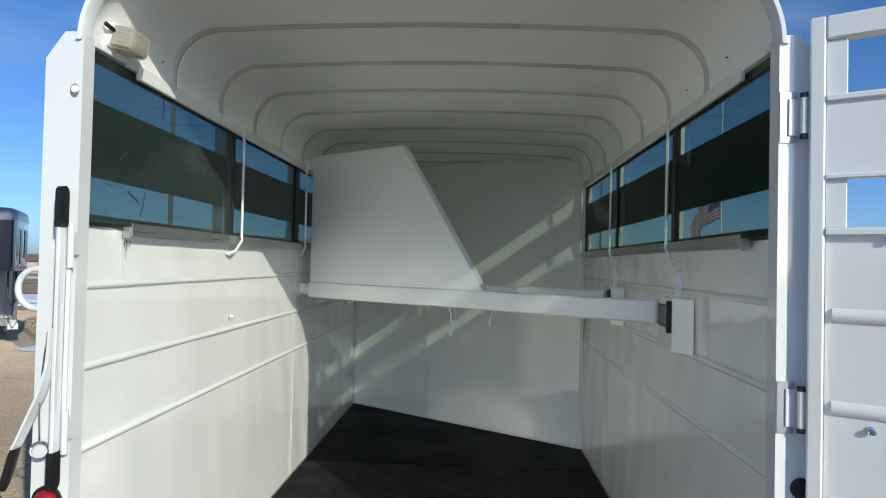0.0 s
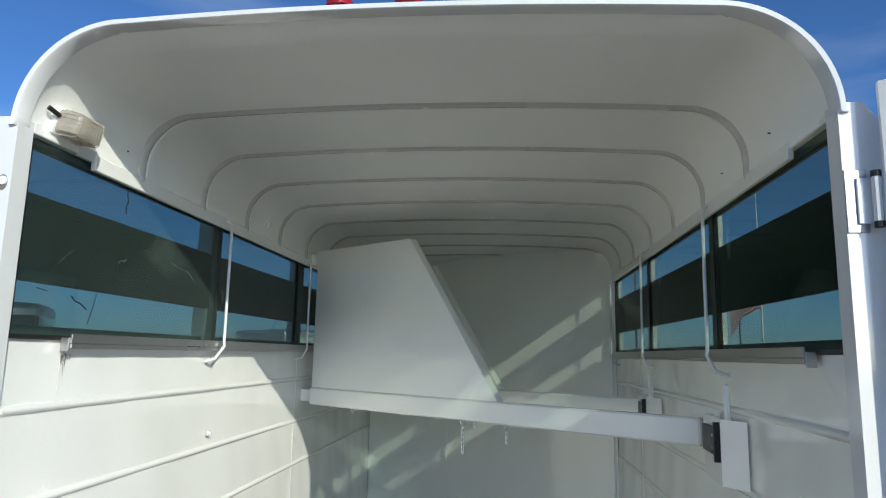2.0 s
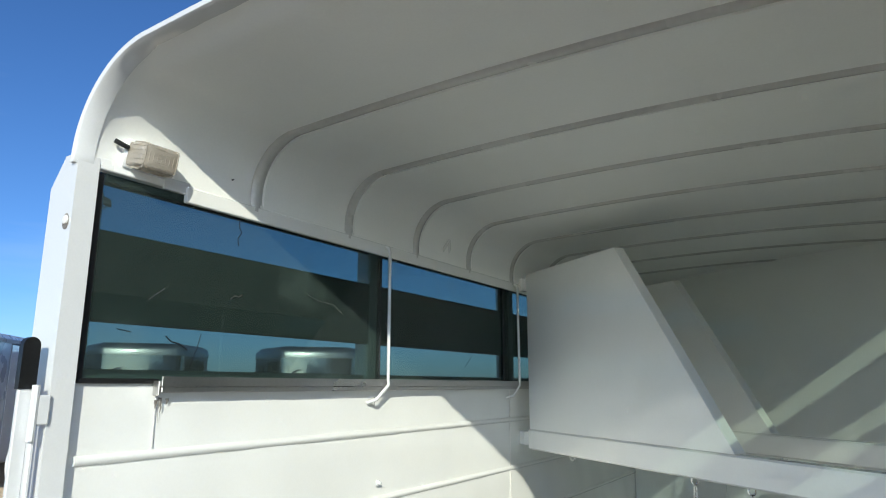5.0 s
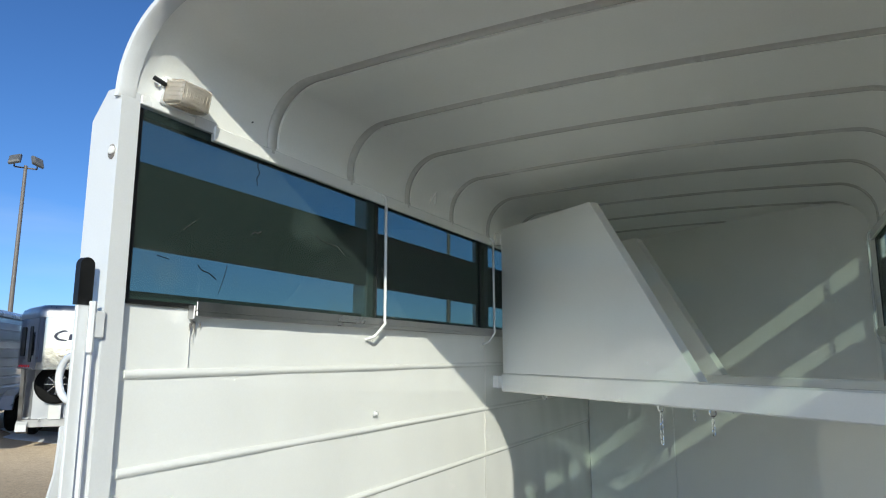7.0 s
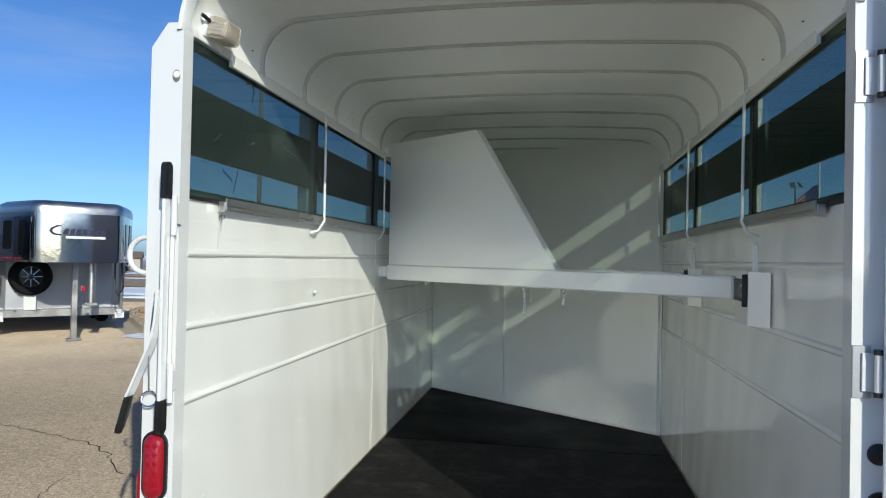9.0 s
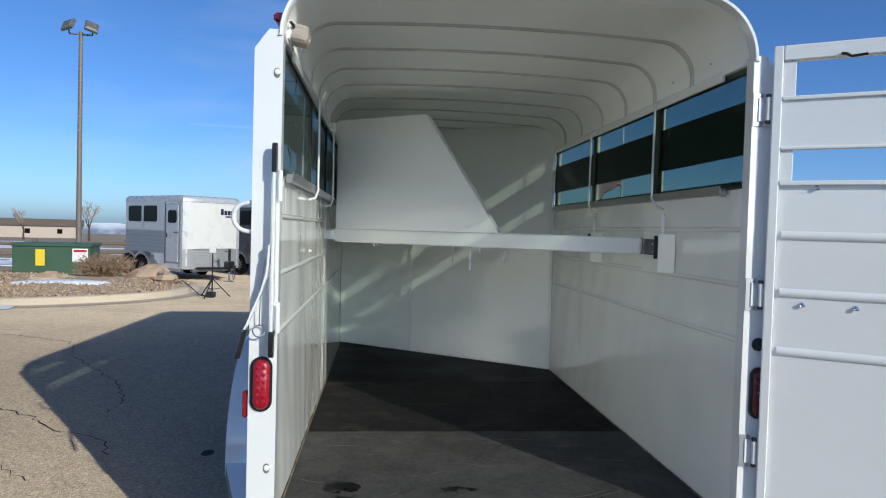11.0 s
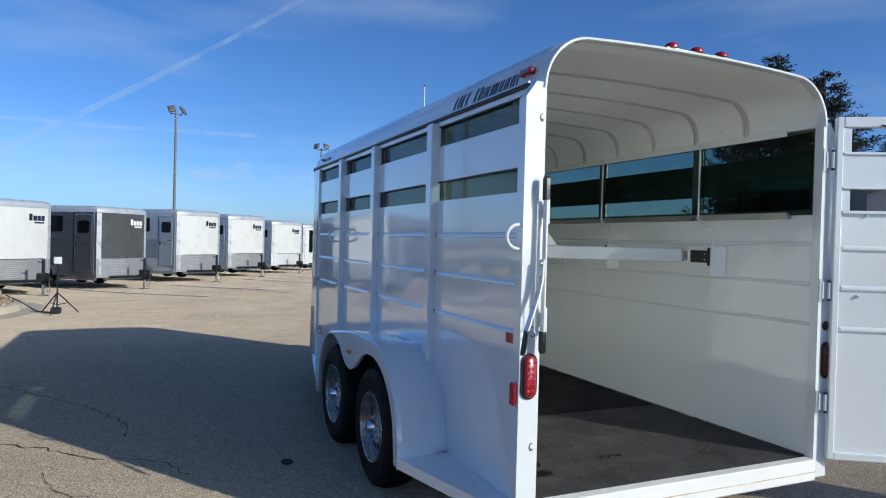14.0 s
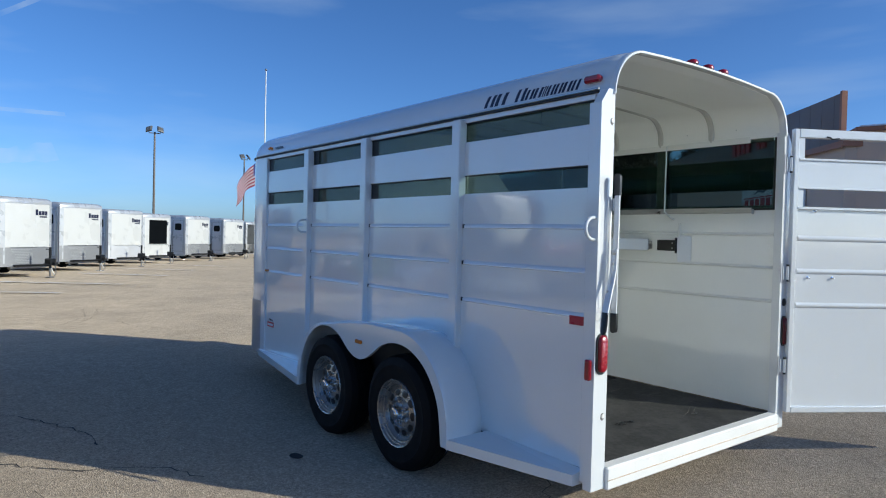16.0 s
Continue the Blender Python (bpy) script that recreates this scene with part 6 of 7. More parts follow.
peb = Shape()
for i in range(3400):
    a, q = rnd.uniform(0, 6.28), math.sqrt(rnd.uniform(0.02, 0.9))
    j = int(a / 6.28318 * len(il)) % len(il)
    x, y = icx + (il[j][0] - icx) * q + rnd.uniform(-0.12, 0.12), icy + (il[j][1] - icy) * q + rnd.uniform(-0.12, 0.12)
    r = rnd.uniform(0.012, 0.034)
    z = zg(x, y) + 0.11 + 0.22 * min(1, (1 - q) * 2.2)
    o = pose(x, y, z, rnd.uniform(0, 90), rnd.uniform(0, 90), rnd.uniform(0, 90))
    peb.add([o @ Vector(p) for p in ((-r, -r * .8, -r * .5), (r, -r * .6, -r * .6), (r * .8, r, -r * .5), (-r * .9, r * .7, -r * .6), (-r * .6, -r * .6, r * .5), (r * .7, -r * .5, r * .6), (r * .5, r * .6, r * .5), (-r * .7, r * .5, r * .6))], [(0, 3, 2, 1), (4, 5, 6, 7), (0, 1, 5, 4), (1, 2, 6, 5), (2, 3, 7, 6), (3, 0, 4, 7)])
single("gravel", peb, STONE, "loose tan gravel stones on the bed", "gravel", kind="stuff", angle=80)
for x, y, r, sd in ((-6.0, 13.9, 0.42, 1), (-5.55, 13.5, 0.3, 5), (-7.6, 12.2, 0.3, 2), (-7.3, 12.6, 0.22, 3)):
    single("boulder", rock_shape(Shape(), x, y, bed_z(x, y) - 0.1 + r * 0.35, r, sd), STONE, "rough tan boulder on the gravel bed", "boulder", "boulders of the bed", angle=25)
for x, y, r in ((-7.2, 11.9, 0.9), (-6.6, 12.9, 0.55), (-7.9, 13.4, 0.9)):
    sn = Shape()
    rr = random.Random(int(r * 100))
    sn.loft([[(x + q * r * (1 + 0.3 * math.sin(3 * a + r * 9) + 0.1 * math.sin(7 * a)) * math.cos(a), y + q * r * 0.6 * (1 + 0.25 * math.sin(2 * a + 1)) * math.sin(a), bed_z(x, y) + h) for a in np.linspace(0, 6.28318, 25)[:-1]] for q, h in ((1.0, -0.04), (0.85, 0.03), (0.5, 0.055), (0.05, 0.06))], closed=True, cap=True)
    single("snow_patch", sn, SNOW, "thin patch of old snow on the gravel", "snow", kind="structure", angle=70)
gut = Shape().loft([[(x, y, zg(x, y) + h) for x, y in shrink(il[4:14], d)] for d, h in ((-0.55, 0.012), (-0.4, 0.03), (-0.1, 0.03), (-0.03, 0.02))])
single("snow_strip", gut, SNOW, "strip of old snow in the gutter", "snow", kind="structure", angle=70)
# dry shrub
shrub = thing("dry_shrub", "low dry brown leafless shrub on the gravel bed", "shrub")
sx0, sy0 = -6.75, 13.1
tw, lf = Shape(), Shape()
for i in range(260):
    a, e = rnd.uniform(0, 6.28), math.asin(rnd.uniform(0.08, 1.0))
    ln = rnd.uniform(0.85, 1.05)
    p0 = Vector((sx0 + rnd.uniform(-.08, .08), sy0 + rnd.uniform(-.08, .08), bed_z(sx0, sy0) - 0.03))
    tip = Vector((0.70 * math.cos(a) * math.cos(e) ** 0.6, 0.6 * math.sin(a) * math.cos(e) ** 0.6, 0.60 * math.sin(e) ** 0.5)) * ln
    p2 = p0 + tip
    p1 = p0 + tip * 0.5 + Vector((0, 0, 0.06))
    tw.tube([p0, p1, p2], [0.007, 0.005, 0.002], 4)
    for k in range(6):
        q = p1.lerp(p2, rnd.uniform(0.1, 1.0))
        tw.tube([q, q + Vector((rnd.uniform(-.09, .09), rnd.uniform(-.09, .09), rnd.uniform(-.02, .10)))], [0.004, 0.002], 3)
        o = pose(q.x, q.y, q.z, rnd.uniform(0, 180), rnd.uniform(0, 180), rnd.uniform(0, 180))
        s = rnd.uniform(0.012, 0.03)
        lf.add([o @ Vector(p) for p in ((-s, 0, 0), (0, -s * .5, 0), (s, 0, 0), (0, s * .5, 0.01))], [(0, 1, 2, 3)])
part("twig_clump", tw, TWIG, shrub)
part("dry_leaves", lf, TWIG, shrub)
# green transformer cabinet with its plates
box = thing("utility_cabinet", "green steel utility cabinet with yellow and white plates", "cabinet")
part("body", Shape().box((-0.85, -0.6, 0), (0.85, 0.6, 0.92), 0.012), GREEN, box)
part("lid", Shape().box((-0.88, -0.63, 0.9205), (0.88, 0.63, 1.0), 0.015), GREEN, box)
part("plinth", Shape().box((-0.95, -0.7, -0.15), (0.95, 0.7, -0.0005), 0.01), CONCRETE, box)
part("warning_plate", Shape().box((-0.35, -0.606, 0.45), (-0.15, -0.6005, 0.85), 0.002), YELLOW, box, "yellow warning plate")
part("notice_plate", Shape().box((0.45, -0.606, 0.55), (0.8, -0.6005, 0.88), 0.002), SIGN_WHITE, box, "white notice plate")
part("notice_bar", Shape().box((0.48, -0.61, 0.79), (0.77, -0.6065, 0.85), 0.001), SIGN_RED, box)
box.matrix_basis = pose(-8.7, 15.1, bed_z(-8.7, 15.1) - 0.22, 0, 0, 12)
# lamp on a tripod
tri = thing("tripod_lamp", "small white work lamp on a black folding tripod", "tripod lamp")
for a in (20, 140, 260):
    part("leg", Shape().tube([(0, 0, 0.48), (0.44 * math.cos(radians(a)), 0.44 * math.sin(radians(a)), 0.012)], 0.014, 8), BLACK, tri)
    part("brace", Shape().tube([(0, 0, 0.2), (0.22 * math.cos(radians(a)), 0.22 * math.sin(radians(a)), 0.24)], 0.009, 6), BLACK, tri)
part("pole", Shape().tube([(0, 0, 0.15), (0, 0, 1.12)], 0.016, 10), BLACK, tri)
part("lamp_head", Shape().box((-0.08, -0.05, 1.12), (0.08, 0.05, 1.28), 0.015), WHITE, tri)
part("battery", Shape().box((-0.12, -0.1, 0.0), (0.08, 0.1, 0.14), 0.02), DARK, tri)
tx, ty = -4.1, 12.0
tri.matrix_basis = pose(tx, ty, zg(tx, ty)) @ Matrix.Scale(0.85, 4)
single("power_cable", Shape().tube([(tx, ty, zg(tx, ty) + 0.014), (-4.5, 12.5, zg(-4.5, 12.5) + 0.014), (-4.85, 13.0, zg(-4.85, 13) + 0.17), (-5.2, 13.6, zg(-5.2, 13.6) + 0.27)], 0.012, 6), BLACK, "black cable running from the tripod to the bed", "cable")

# ---- lamp posts, flag, fence ----
def lamp_post(x, y, h, turn):
    t = thing("street_lamp", "tall brown steel lamp post with twin floodlights", "street lamp", "lamp posts of the lot")
    part("pole", Shape().tube([(0, 0, 0), (0, 0, h)], [0.11, 0.07], 12), POLE, t)
    part("foot", Shape().lathe([(0.3, 0), (0.3, 0.7), (0.26, 0.75), (0.001, 0.76)], 18), CONCRETE, t)
    part("cross_arm", Shape().tube([(-0.42, 0, h - 0.1), (0.42, 0, h - 0.1)], 0.035, 8), POLE, t)
    for s in (-1, 1):
        hm = pose(s * 0.42, -0.16, h + 0.2, 52, s * 14, s * 25)
        hd = part("flood_head", Shape().loft([[hm @ Vector((x * k, y * k, z)) for x, y in ((-0.24, -0.26), (0.24, -0.26), (0.24, 0.26), (-0.24, 0.26))] for z, k in ((-0.07, 1.0), (0.03, 1.0), (0.09, 0.7))], closed=True, cap=True), LAMP_GREY, t)
        part("flood_glass", Shape().box((-0.20, -0.22, -0.082), (0.20, 0.22, -0.0705), 0.004, hm), ALU, hd)
        part("knuckle", Shape().tube([(s * 0.42, 0, h - 0.1), (s * 0.42, -0.10, h + 0.16)], 0.03, 6), LAMP_GREY, hd)
    t.matrix_basis = pose(x, y, zg(x, y), 0, 0, turn)
    return t


lamp_post(-12.6, 25.1, 9.3, 10)
lamp_post(-28.1, 15.2, 9.9, 62)
lamp_post(-1.2, 46.0, 10.4, 30)
lamp_post(10.55, 53.2, 9.8, -15)
lamp_post(23.6, 68.0, 10.2, 20)
flag = thing("flag_pole", "tall white flagpole flying a striped red, white and blue flag", "flagpole")
part("pole", Shape().tube([(0, 0, 0), (0, 0, 14.7)], [0.09, 0.045], 12), WHITE, flag)
part("ball", Shape().lathe([(0.001, 14.7), (0.07, 14.74), (0.1, 14.8), (0.07, 14.87), (0.001, 14.9)], 14), ALU, flag)


def cloth(u, v):
    """Flag cloth: u from the pole outwards, v from the top down, hanging in folds."""
    L, H = 2.95, 1.9
    return (-0.08 - u * L * 0.9, 0.2 * math.sin(u * 10 + v * 2.2) * u + 0.1 * u, 7.75 - v * H * (1 - 0.25 * u) - u * 0.7 - u * u * 1.9 + 0.05 * math.sin(u * 14))


for i in range(13):
    u0 = 0.4 if i < 7 else 0.0
    s = Shape().loft([[cloth(u0 + (1 - u0) * k / 16, (i + j) / 13) for j in (0, 0.5, 1.0)] for k in range(17)])
    part("stripe_band", s, FLAG_RED if i % 2 == 0 else FLAG_WHITE, flag, angle=70)
part("canton", Shape().loft([[cloth(0.4 * k / 8, 7 / 13 * j / 6) for j in range(7)] for k in range(9)]), FLAG_BLUE, flag, angle=70)
flag.matrix_basis = pose(25.1, 66.1, zg(25.1, 66.1) - 0.4, 0, 0, 20) @ Matrix.Scale(1.36, 4)

fence = thing("rail_fence", "weathered wooden two-rail fence beyond the lot", "fence")
fpts = [(-34, 20.5), (-30, 21.0), (-26, 21.5), (-22, 22.0), (-18, 22.8), (-14, 24.6), (-12, 28.5), (-10.6, 33), (-9.4, 38)]
for x, y in fpts:
    part("post", Shape().box((x - 0.07, y - 0.07, zg(x, y) - 0.15), (x + 0.07, y + 0.07, zg(x, y) + 1.05), 0.01), WOOD, fence)
for (x0, y0), (x1, y1) in zip(fpts, fpts[1:]):
    for z in (0.45, 0.85):
        part("rail", Shape().tube([(x0, y0, zg(x0, y0) + z), (x1, y1, zg(x1, y1) + z)], 0.065, 8), WOOD, fence)
for x, y, r in ((-16, 27, 2.6), (-13, 31, 3.2), (-22, 29, 4.0), (-19, 24.5, 1.8), (-28, 33, 5), (-34, 60, 9), (-60, 90, 14), (-15, 45, 4)):
    sn = Shape()
    sn.loft([[(x + q * r * 1.6 * (1 + 0.3 * math.sin(3 * a + r * 9) + 0.15 * math.sin(5 * a)) * math.cos(a), y + q * r * 0.5 * (1 + 0.25 * math.sin(2 * a + r)) * math.sin(a), zg(x, y) - 0.12 + h) for a in np.linspace(0, 6.28318, 31)[:-1]] for q, h in ((1.0, -0.1), (0.9, 0.05), (0.5, 0.1), (0.05, 0.11))], closed=True, cap=True)
    single("snow_field", sn, SNOW, "flat patch of old snow on the dry field", "snow", kind="structure", angle=70)


def parked_car(x, y, turn, mat, label):
    t = thing("car", label, "car", "far cars")
    body = [(-2.3, 0.35), (-2.35, 0.75), (-2.2, 0.98), (-1.1, 1.08), (-0.55, 1.55), (1.5, 1.6), (2.15, 1.1), (2.3, 0.9), (2.3, 0.4)]
    part("body", Shape().prism(body, 1, -0.9, 0.9), mat, t)
    for s in (-0.905, 0.905):
        part("side_window", Shape().prism([(-0.95, 1.1), (-0.5, 1.47), (1.4, 1.5), (1.85, 1.12)], 1, s - 0.004, s + 0.004), WINDOW_DARK, t)
        for wx in (-1.45, 1.4):
            part("wheel", Shape().lathe([(0.33, -0.11), (0.34, 0), (0.33, 0.11), (0.2, 0.115), (0.001, 0.11)], 18, pose(wx, s * 0.9, 0.34, 90, 0, 0)), TYRE, t)
    t.matrix_basis = pose(x, y, zg(x, y) - 0.12, 0, 0, turn)


parked_car(-57, 94, 25, CAR_WHITE, "white estate car on the far road")
parked_car(-66, 88, 25, WINDOW_DARK, "dark car on the far road")


def house(x, y, w, h, turn, label):
    t = thing("house", label, "house", "far houses")
    part("wall", Shape().box((-w, -4, -1), (w, 4, h), 0.05), HOUSE, t)
    part("roof", Shape().prism([(-4.6, h + 0.001), (4.6, h + 0.001), (0, h + 1.8)], 0, -w - 0.4, w + 0.4), WOOD, t)
    for i in range(-1, 2):
        part("window", Shape().box((i * w * 0.6 - 0.6, -4.06, h * 0.35), (i * w * 0.6 + 0.6, -4.001, h * 0.75), 0.02), WINDOW_DARK, t)
    t.matrix_basis = pose(x, y, zg(x, y), 0, 0, turn)


house(-120, 158, 9, 3.0, 30, "low tan house far across the field")
house(-92, 178, 12, 3.0, 20, "long low house far across the field")
house(-170, 170, 8, 3.2, 35, "small tan house far across the field")

def bare_tree(x, y, h, seed):
    """A leafless tree: a tapered trunk that forks into limbs and twigs."""
    t = thing("bare_tree", "leafless grey-brown tree far across the field", "tree", "far bare trees")
    rr = random.Random(seed)
    limbs, twigs = Shape(), Shape()

    def grow(p, d, ln, rad, depth):
        q = p + d * ln
        (limbs if depth < 2 else twigs).tube([p, p.lerp(q, 0.5) + Vector((rr.uniform(-.05, .05), rr.uniform(-.05, .05), 0)) * ln, q], [rad, rad * 0.8, rad * 0.6], 5)
        if depth < 5:
            for _ in range(3):
                e = (d + Vector((rr.uniform(-.8, .8), rr.uniform(-.8, .8), rr.uniform(-.1, .5)))).normalized()
                grow(q, e, ln * rr.uniform(0.6, 0.8), rad * 0.55, depth + 1)
    grow(Vector((0, 0, 0)), Vector((0, 0, 1)), h * 0.3, h * 0.03, 0)
    part("trunk", limbs, BARK, t)
    part("twig_crown", twigs, TWIG, t)
    t.matrix_basis = pose(x, y, zg(x, y) - 0.3)


bare_tree(-51.33, 117.35, 8.0, 3)
bare_tree(-65.3, 123.3, 6.5, 8)
bare_tree(-106.54, 89.14, 6.0, 5)


def far_truck(x, y, turn, paint, label):
    t = thing("truck", label, "truck")
    part("box_body", Shape().box((-16.0, -1.2, 0.30), (2.6, 1.2, 2.0), 0.05), paint, t)
    part("white_band", Shape().box((-16.01, -1.215, 1.72), (2.61, -1.2005, 2.02), 0.004), SIGN_WHITE, t)
    swoosh = [(-16.0, 0.35), (-8.0, 0.35), (-3.0, 0.62), (0.5, 0.60), (-3.2, 0.85), (-8.0, 1.25), (-16.0, 1.45)]
    part("swoosh", Shape().prism(swoosh, 1, -1.215, -1.2005), YELLOW, t, "yellow swoosh along the side")
    part("side_mark", Shape().box((-2.4, -1.22, 1.1), (1.2, -1.2155, 1.45), 0.004), SIGN_WHITE, t)
    for wx in (-13.5, -12.2, 0.6, 1.7):
        part("wheel", Shape().lathe([(0.3, -0.14), (0.43, -0.14), (0.45, 0), (0.43, 0.14), (0.001, 0.15)], 18, pose(wx, -1.0, 0.25, 90, 0, 0)), TYRE, t)
    t.matrix_basis = pose(x, y, zg(x, y) + 0.02, 0, 0, turn)


far_truck(-95.62, 86.25, 48, SIGN_RED, "long red box truck with a yellow swoosh far off")

# far range of mountains
mt = Shape()
rows = []
for i in range(181):
    a = radians(60 + i * 0.75)
    r = 2400
    hgt = 46 + 22 * noise.noise(Vector((i * 0.06, 3.3, 0))) + 12 * noise.noise(Vector((i * 0.21, 8.1, 0))) + 5 * noise.noise(Vector((i * 0.7, 1.1, 0)))
    rows.append([(r * math.cos(a), r * math.sin(a), -80), (r * 1.02 * math.cos(a), r * 1.02 * math.sin(a), -62 + hgt * 0.55 + 3 * noise.noise(Vector((i * 0.5, 0, 4)))), (r * 1.05 * math.cos(a), r * 1.05 * math.sin(a), -62 + hgt * 1.1)])
mt.loft(rows)
single("backdrop", mt, MOUNTAIN, "hazy blue mountains with snow on the horizon", "mountains", kind="structure", angle=80)

# contrails high in the sky
haze = bpy.data.materials.new("contrail_vapour")
haze.use_nodes = True
hn, hl = haze.node_tree.nodes, haze.node_tree.links
hn.remove(hn["Principled BSDF"])
he, ht, hm, hno, hr_, hc = hn.new("ShaderNodeEmission"), hn.new("ShaderNodeBsdfTransparent"), hn.new("ShaderNodeMixShader"), hn.new("ShaderNodeTexNoise"), hn.new("ShaderNodeMapRange"), hn.new("ShaderNodeTexCoord")
he.inputs["Color"].default_value, he.inputs["Strength"].default_value = (0.75, 0.85, 1.0, 1), 0.72
hno.inputs["Scale"].default_value, hno.inputs["Detail"].default_value = 0.012, 6
hr_.inputs["From Min"].default_value, hr_.inputs["From Max"].default_value, hr_.inputs["To Max"].default_value = 0.3, 0.75, 0.32
hl.new(hc.outputs["Object"], hno.inputs["Vector"])
hl.new(hno.outputs["Fac"], hr_.inputs["Value"])
hl.new(hr_.outputs["Result"], hm.inputs["Fac"])
hl.new(ht.outputs[0], hm.inputs[1])
hl.new(he.outputs[0], hm.inputs[2])
hl.new(hm.outputs[0], hn["Material Output"].inputs["Surface"])


def contrail(a0, e0, a1, e1, w0, w1):
    rows = []
    for i in range(41):
        t = i / 40
        a, e = radians(a0 + (a1 - a0) * t), radians(e0 + (e1 - e0) * t)
        w = radians(w0 + (w1 - w0) * t) * (1 + 0.25 * noise.noise(Vector((t * 9, a0, 0))))
        rows.append([(3000 * math.cos(a + s * w * 0.4) * math.cos(e + s * w), 3000 * math.sin(a + s * w * 0.4) * math.cos(e + s * w), 3000 * math.sin(e + s * w)) for s in (-1, 0, 1)])
    ob = single("contrail", Shape().loft(rows), haze, "thin white vapour trail across the blue sky", "contrail", kind="structure")
    ob.visible_shadow = False


contrail(102.5, 4.4, 76.5, 21.0, 0.30, 0.13)
contrail(106, 8.0, 82, 8.4, 0.10, 0.16)
contrail(87.6, 4.7, 82.6, 5.6, 0.35, 0.7)

# ---- spruce and sales building on the right ----
spruce = thing("spruce_tree", "dense dark spruce with browned lower boughs beside the lot", "tree", "spruces behind the sales building")
H = 8.6
part("trunk", Shape().tube([(0, 0, -0.2), (0, 0, 3), (0.05, 0, H - 0.4)], [0.2, 0.14, 0.02], 10), BARK, spruce)
rs = random.Random(11)
limbs, crown = Shape(), Shape()
z = 0.7
while z < H - 0.2:
    R = 2.9 * (1 - (z / H) ** 2.0) + 0.2
    for k in range(max(5, int(13 * (1 - z / H) + 5))):
        a = rs.uniform(0, 6.28)
        r = R * rs.uniform(0.75, 1.12)
        d = Vector((math.cos(a), math.sin(a), 0))
        p0, p1, p2 = Vector((0, 0, z)), d * r * 0.6 + Vector((0, 0, z - 0.08 * r)), d * r + Vector((0, 0, z + 0.05 * r))
        limbs.tube([p0, p1, p2], [0.03, 0.018, 0.006], 4)
        for q in range(int(60 * r) + 16):
            t = rs.uniform(0.25, 1.04)
            c = (p0.lerp(p1, t / 0.6) if t < 0.6 else p1.lerp(p2, (t - 0.6) / 0.4)) + Vector((rs.uniform(-.16, .16), rs.uniform(-.16, .16), rs.uniform(-.12, .12)))
            o = pose(c.x, c.y, c.z, rs.uniform(-60, 60), rs.uniform(-60, 60), math.degrees(a) + rs.uniform(-70, 70))
            s = rs.uniform(0.09, 0.20)
            crown.add([o @ Vector(p) for p in ((0, 0, 0), (s * 0.5, -s * 0.2, 0.02), (s, 0, 0.03), (s * 0.5, s * 0.2, 0.02), (s * 0.45, 0, s * 0.2))], [(0, 1, 2), (0, 2, 3), (0, 2, 4)])
    z += 0.24
part("branch_frame", limbs, BARK, spruce)
part("crown", crown, NEEDLE, spruce, angle=80)
spruce.matrix_basis = pose(53.0, 43.5, zg(53.0, 43.5) - 0.2) @ Matrix.Scale(2.45, 4)
for x, y, k, turn in ((55.6, 40.0, 0.90, 70), (61.6, 37.1, 0.63, 160)):
    copy_thing(spruce, pose(x, y, zg(x, y) - 0.2, 0, 0, turn) @ Matrix.Scale(k, 4))
bare_tree(24.4, 27.8, 3.4, 12)

hall = thing("sales_building", "brown metal sales building with tan walls and copper trim", "building")
WX, WY = 0.6704, 0.7420          # direction of the long walls
def along(x0, y0, s, n=0.0):
    """A point s metres along a long wall, n metres out from it towards the lot."""
    return (x0 + WX * s - WY * n, y0 + WY * s + WX * n)


W0, T0 = (25.1, 8.9), (23.8, 8.2)
part("wing_wall", Shape().prism([along(*W0, 0), along(*W0, 42), along(*W0, 42, -0.16), along(*W0, 0, -0.16)], 2, -0.5, 7.52), BROWN_WALL, hall)
part("wing_edge", Shape().prism([along(*W0, -0.10, 0.02), along(*W0, 0.06, 0.02), along(*W0, 0.06, -0.19), along(*W0, -0.10, -0.19)], 2, -0.4, 7.6), RUST_TRIM, hall)
for i in range(41):
    part("siding_rib", Shape().prism([along(*W0, i + 0.5, 0.008), along(*W0, i + 0.54, 0.008), along(*W0, i + 0.54, 0.001), along(*W0, i + 0.5, 0.001)], 2, 0, 7.5), BROWN_WALL, hall)
part("side_wall", Shape().prism([along(*T0, 0), along(*T0, 22), along(*T0, 22, -0.45), along(*T0, 0, -0.45)], 2, -0.5, 5.2), TAN_WALL, hall)
part("canopy", Shape().prism([along(*T0, -0.1, 0.14), along(*T0, 22, 0.14), along(*T0, 22, -0.9), along(*T0, -0.1, -0.9)], 2, 5.201, 5.42), RUST_TRIM, hall)
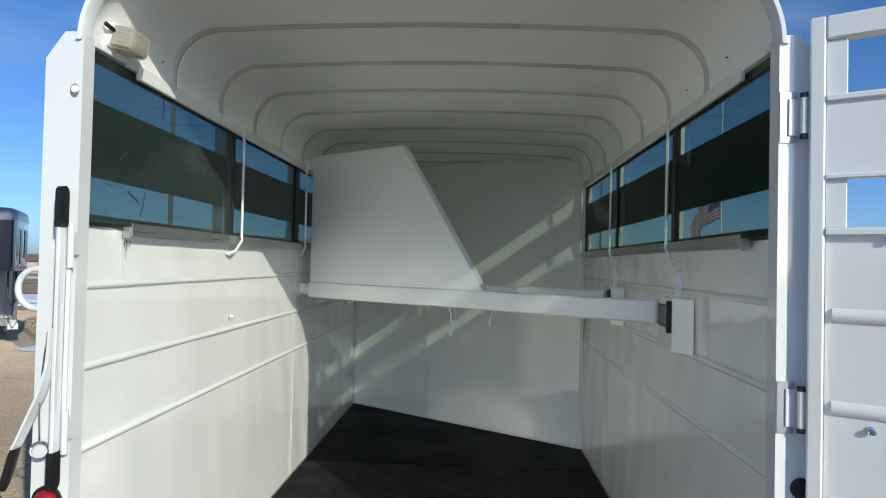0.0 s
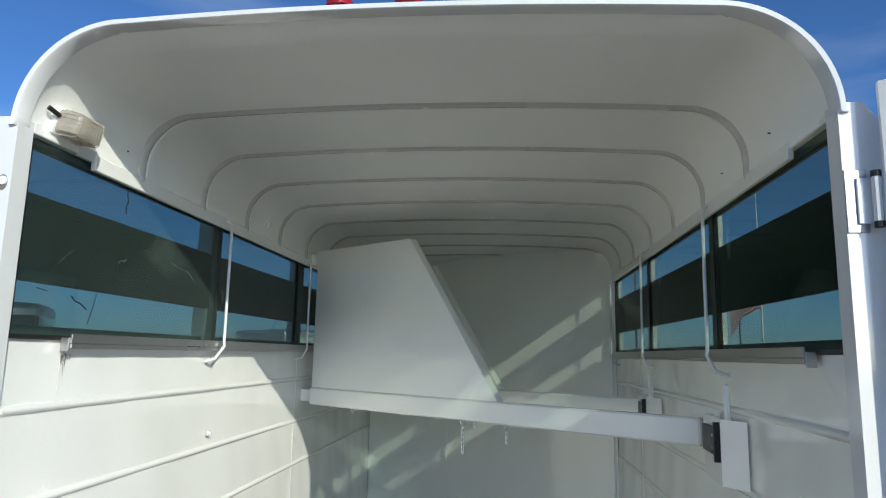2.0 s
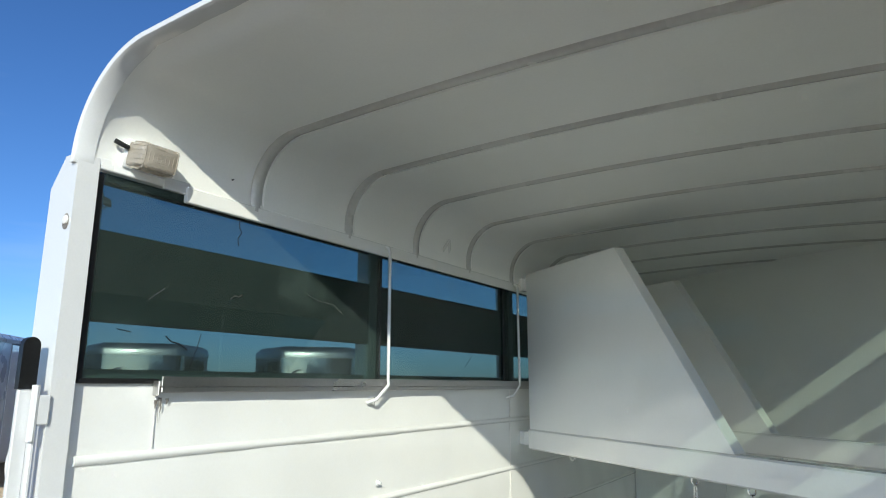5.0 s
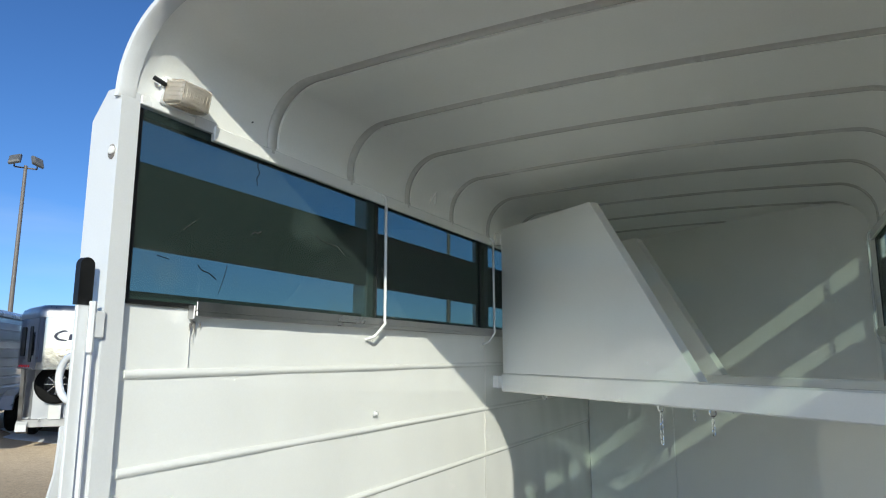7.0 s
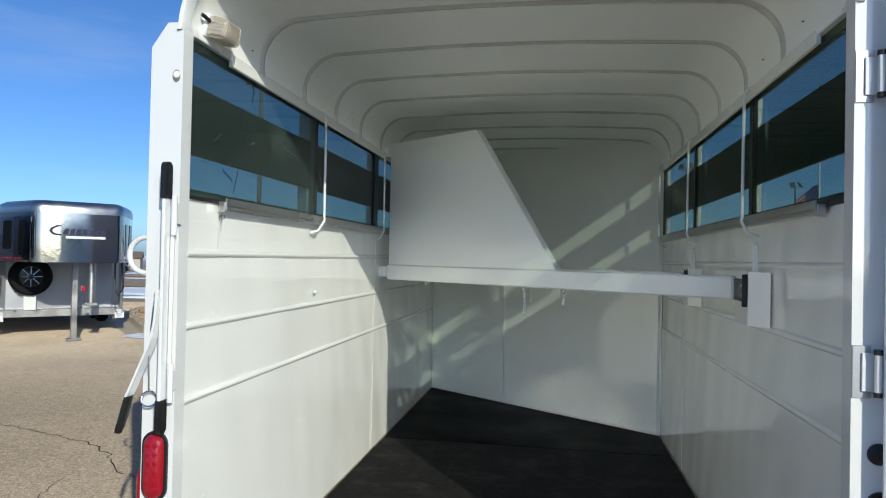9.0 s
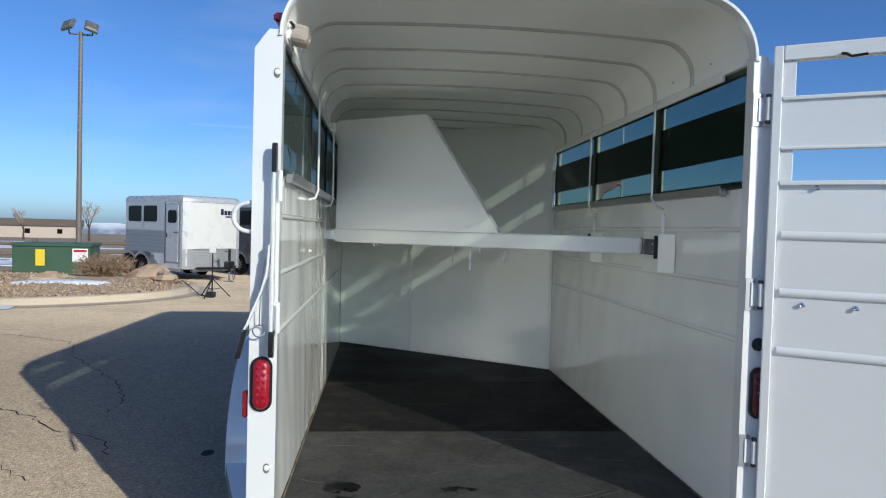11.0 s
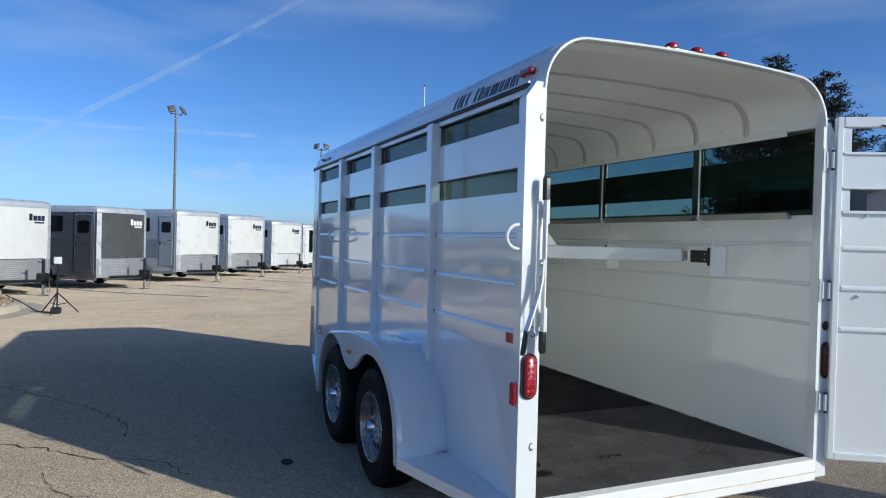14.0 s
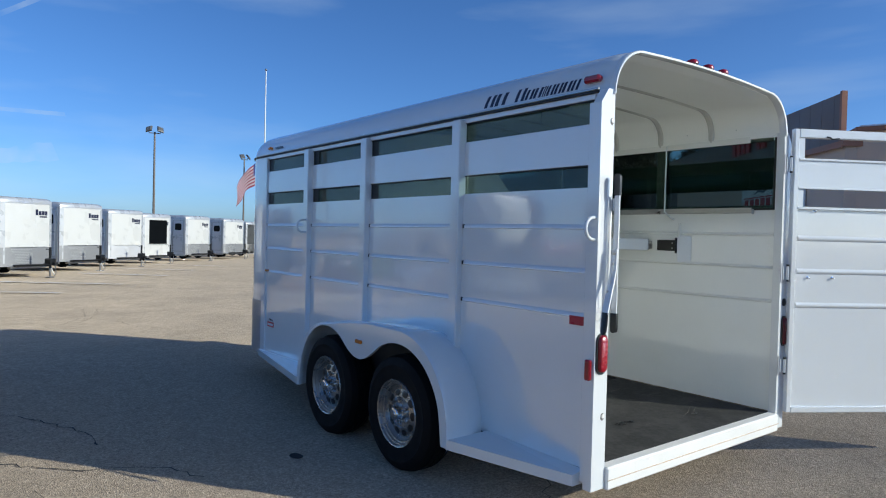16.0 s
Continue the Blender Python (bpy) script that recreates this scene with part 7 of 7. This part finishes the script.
part("canopy_lip", Shape().prism([along(*T0, -0.1, 0.2), along(*T0, 22, 0.2), along(*T0, 22, 0.1405), along(*T0, -0.1, 0.1405)], 2, 5.16, 5.28), RUST_TRIM, hall)
part("front_wall", Shape().prism([(24.1, 8.0), (29.3, -12), (40, -10), (40, 19)], 2, -0.5, 5.75), TAN_WALL, hall)
part("roof_edge", Shape().prism([(23.95, 7.9), (29.15, -12.2), (40.3, -10.2), (40.3, 19)], 2, 5.751, 5.92), RUST_TRIM, hall)
part("roof_snow", Shape().prism([(24.1, 7.8), (29.3, -12.0), (40.1, -10), (40.1, 18.8)], 2, 5.921, 5.99), SNOW, hall)
sm_ = pose(*along(*T0, 6.35, 0.02), 0, 0, 0, math.degrees(math.atan2(WY, WX)) + 180)
sign = part("sign_board", Shape().box((-3.45, -0.08, 2.7), (3.45, 0.0, 4.5), 0.02, sm_), SIGN_WHITE, hall, "white sign board with a red band under a dark ridge")
part("sign_band", Shape().box((-3.1, -0.1, 3.1), (3.1, -0.081, 3.75), 0.004, sm_), SIGN_RED, sign)
part("sign_field", Shape().box((-3.04, -0.108, 3.16), (3.04, -0.1005, 3.69), 0.002, sm_), SIGN_WHITE, sign)
for i in range(9):
    part("sign_bar", Shape().box((-2.9 + i * 0.65, -0.12, 3.2), (-2.42 + i * 0.65, -0.1085, 3.65), 0.002, sm_), SIGN_RED, sign)
part("sign_ridge", Shape().prism([(-2.0, 3.85), (-1.2, 4.12), (-0.7, 4.0), (0.1, 4.36), (0.9, 4.05), (1.3, 4.12), (2.2, 3.85), (1.3, 4.0), (0.9, 3.95), (0.1, 4.18), (-0.7, 3.9), (-1.2, 4.0)], 1, -0.1, -0.081, sm_), NAVY, sign)
for i in range(7):
    if i == 4:
        continue
    q = 11.3 - i * 0.66
    part("wall_letter", Shape().prism([along(*W0, q, 0.12), along(*W0, q - 0.46, 0.12), along(*W0, q - 0.46, 0.035), along(*W0, q, 0.035)], 2, 6.3, 7.1), SIGN_RED, hall, "red raised wall mark")
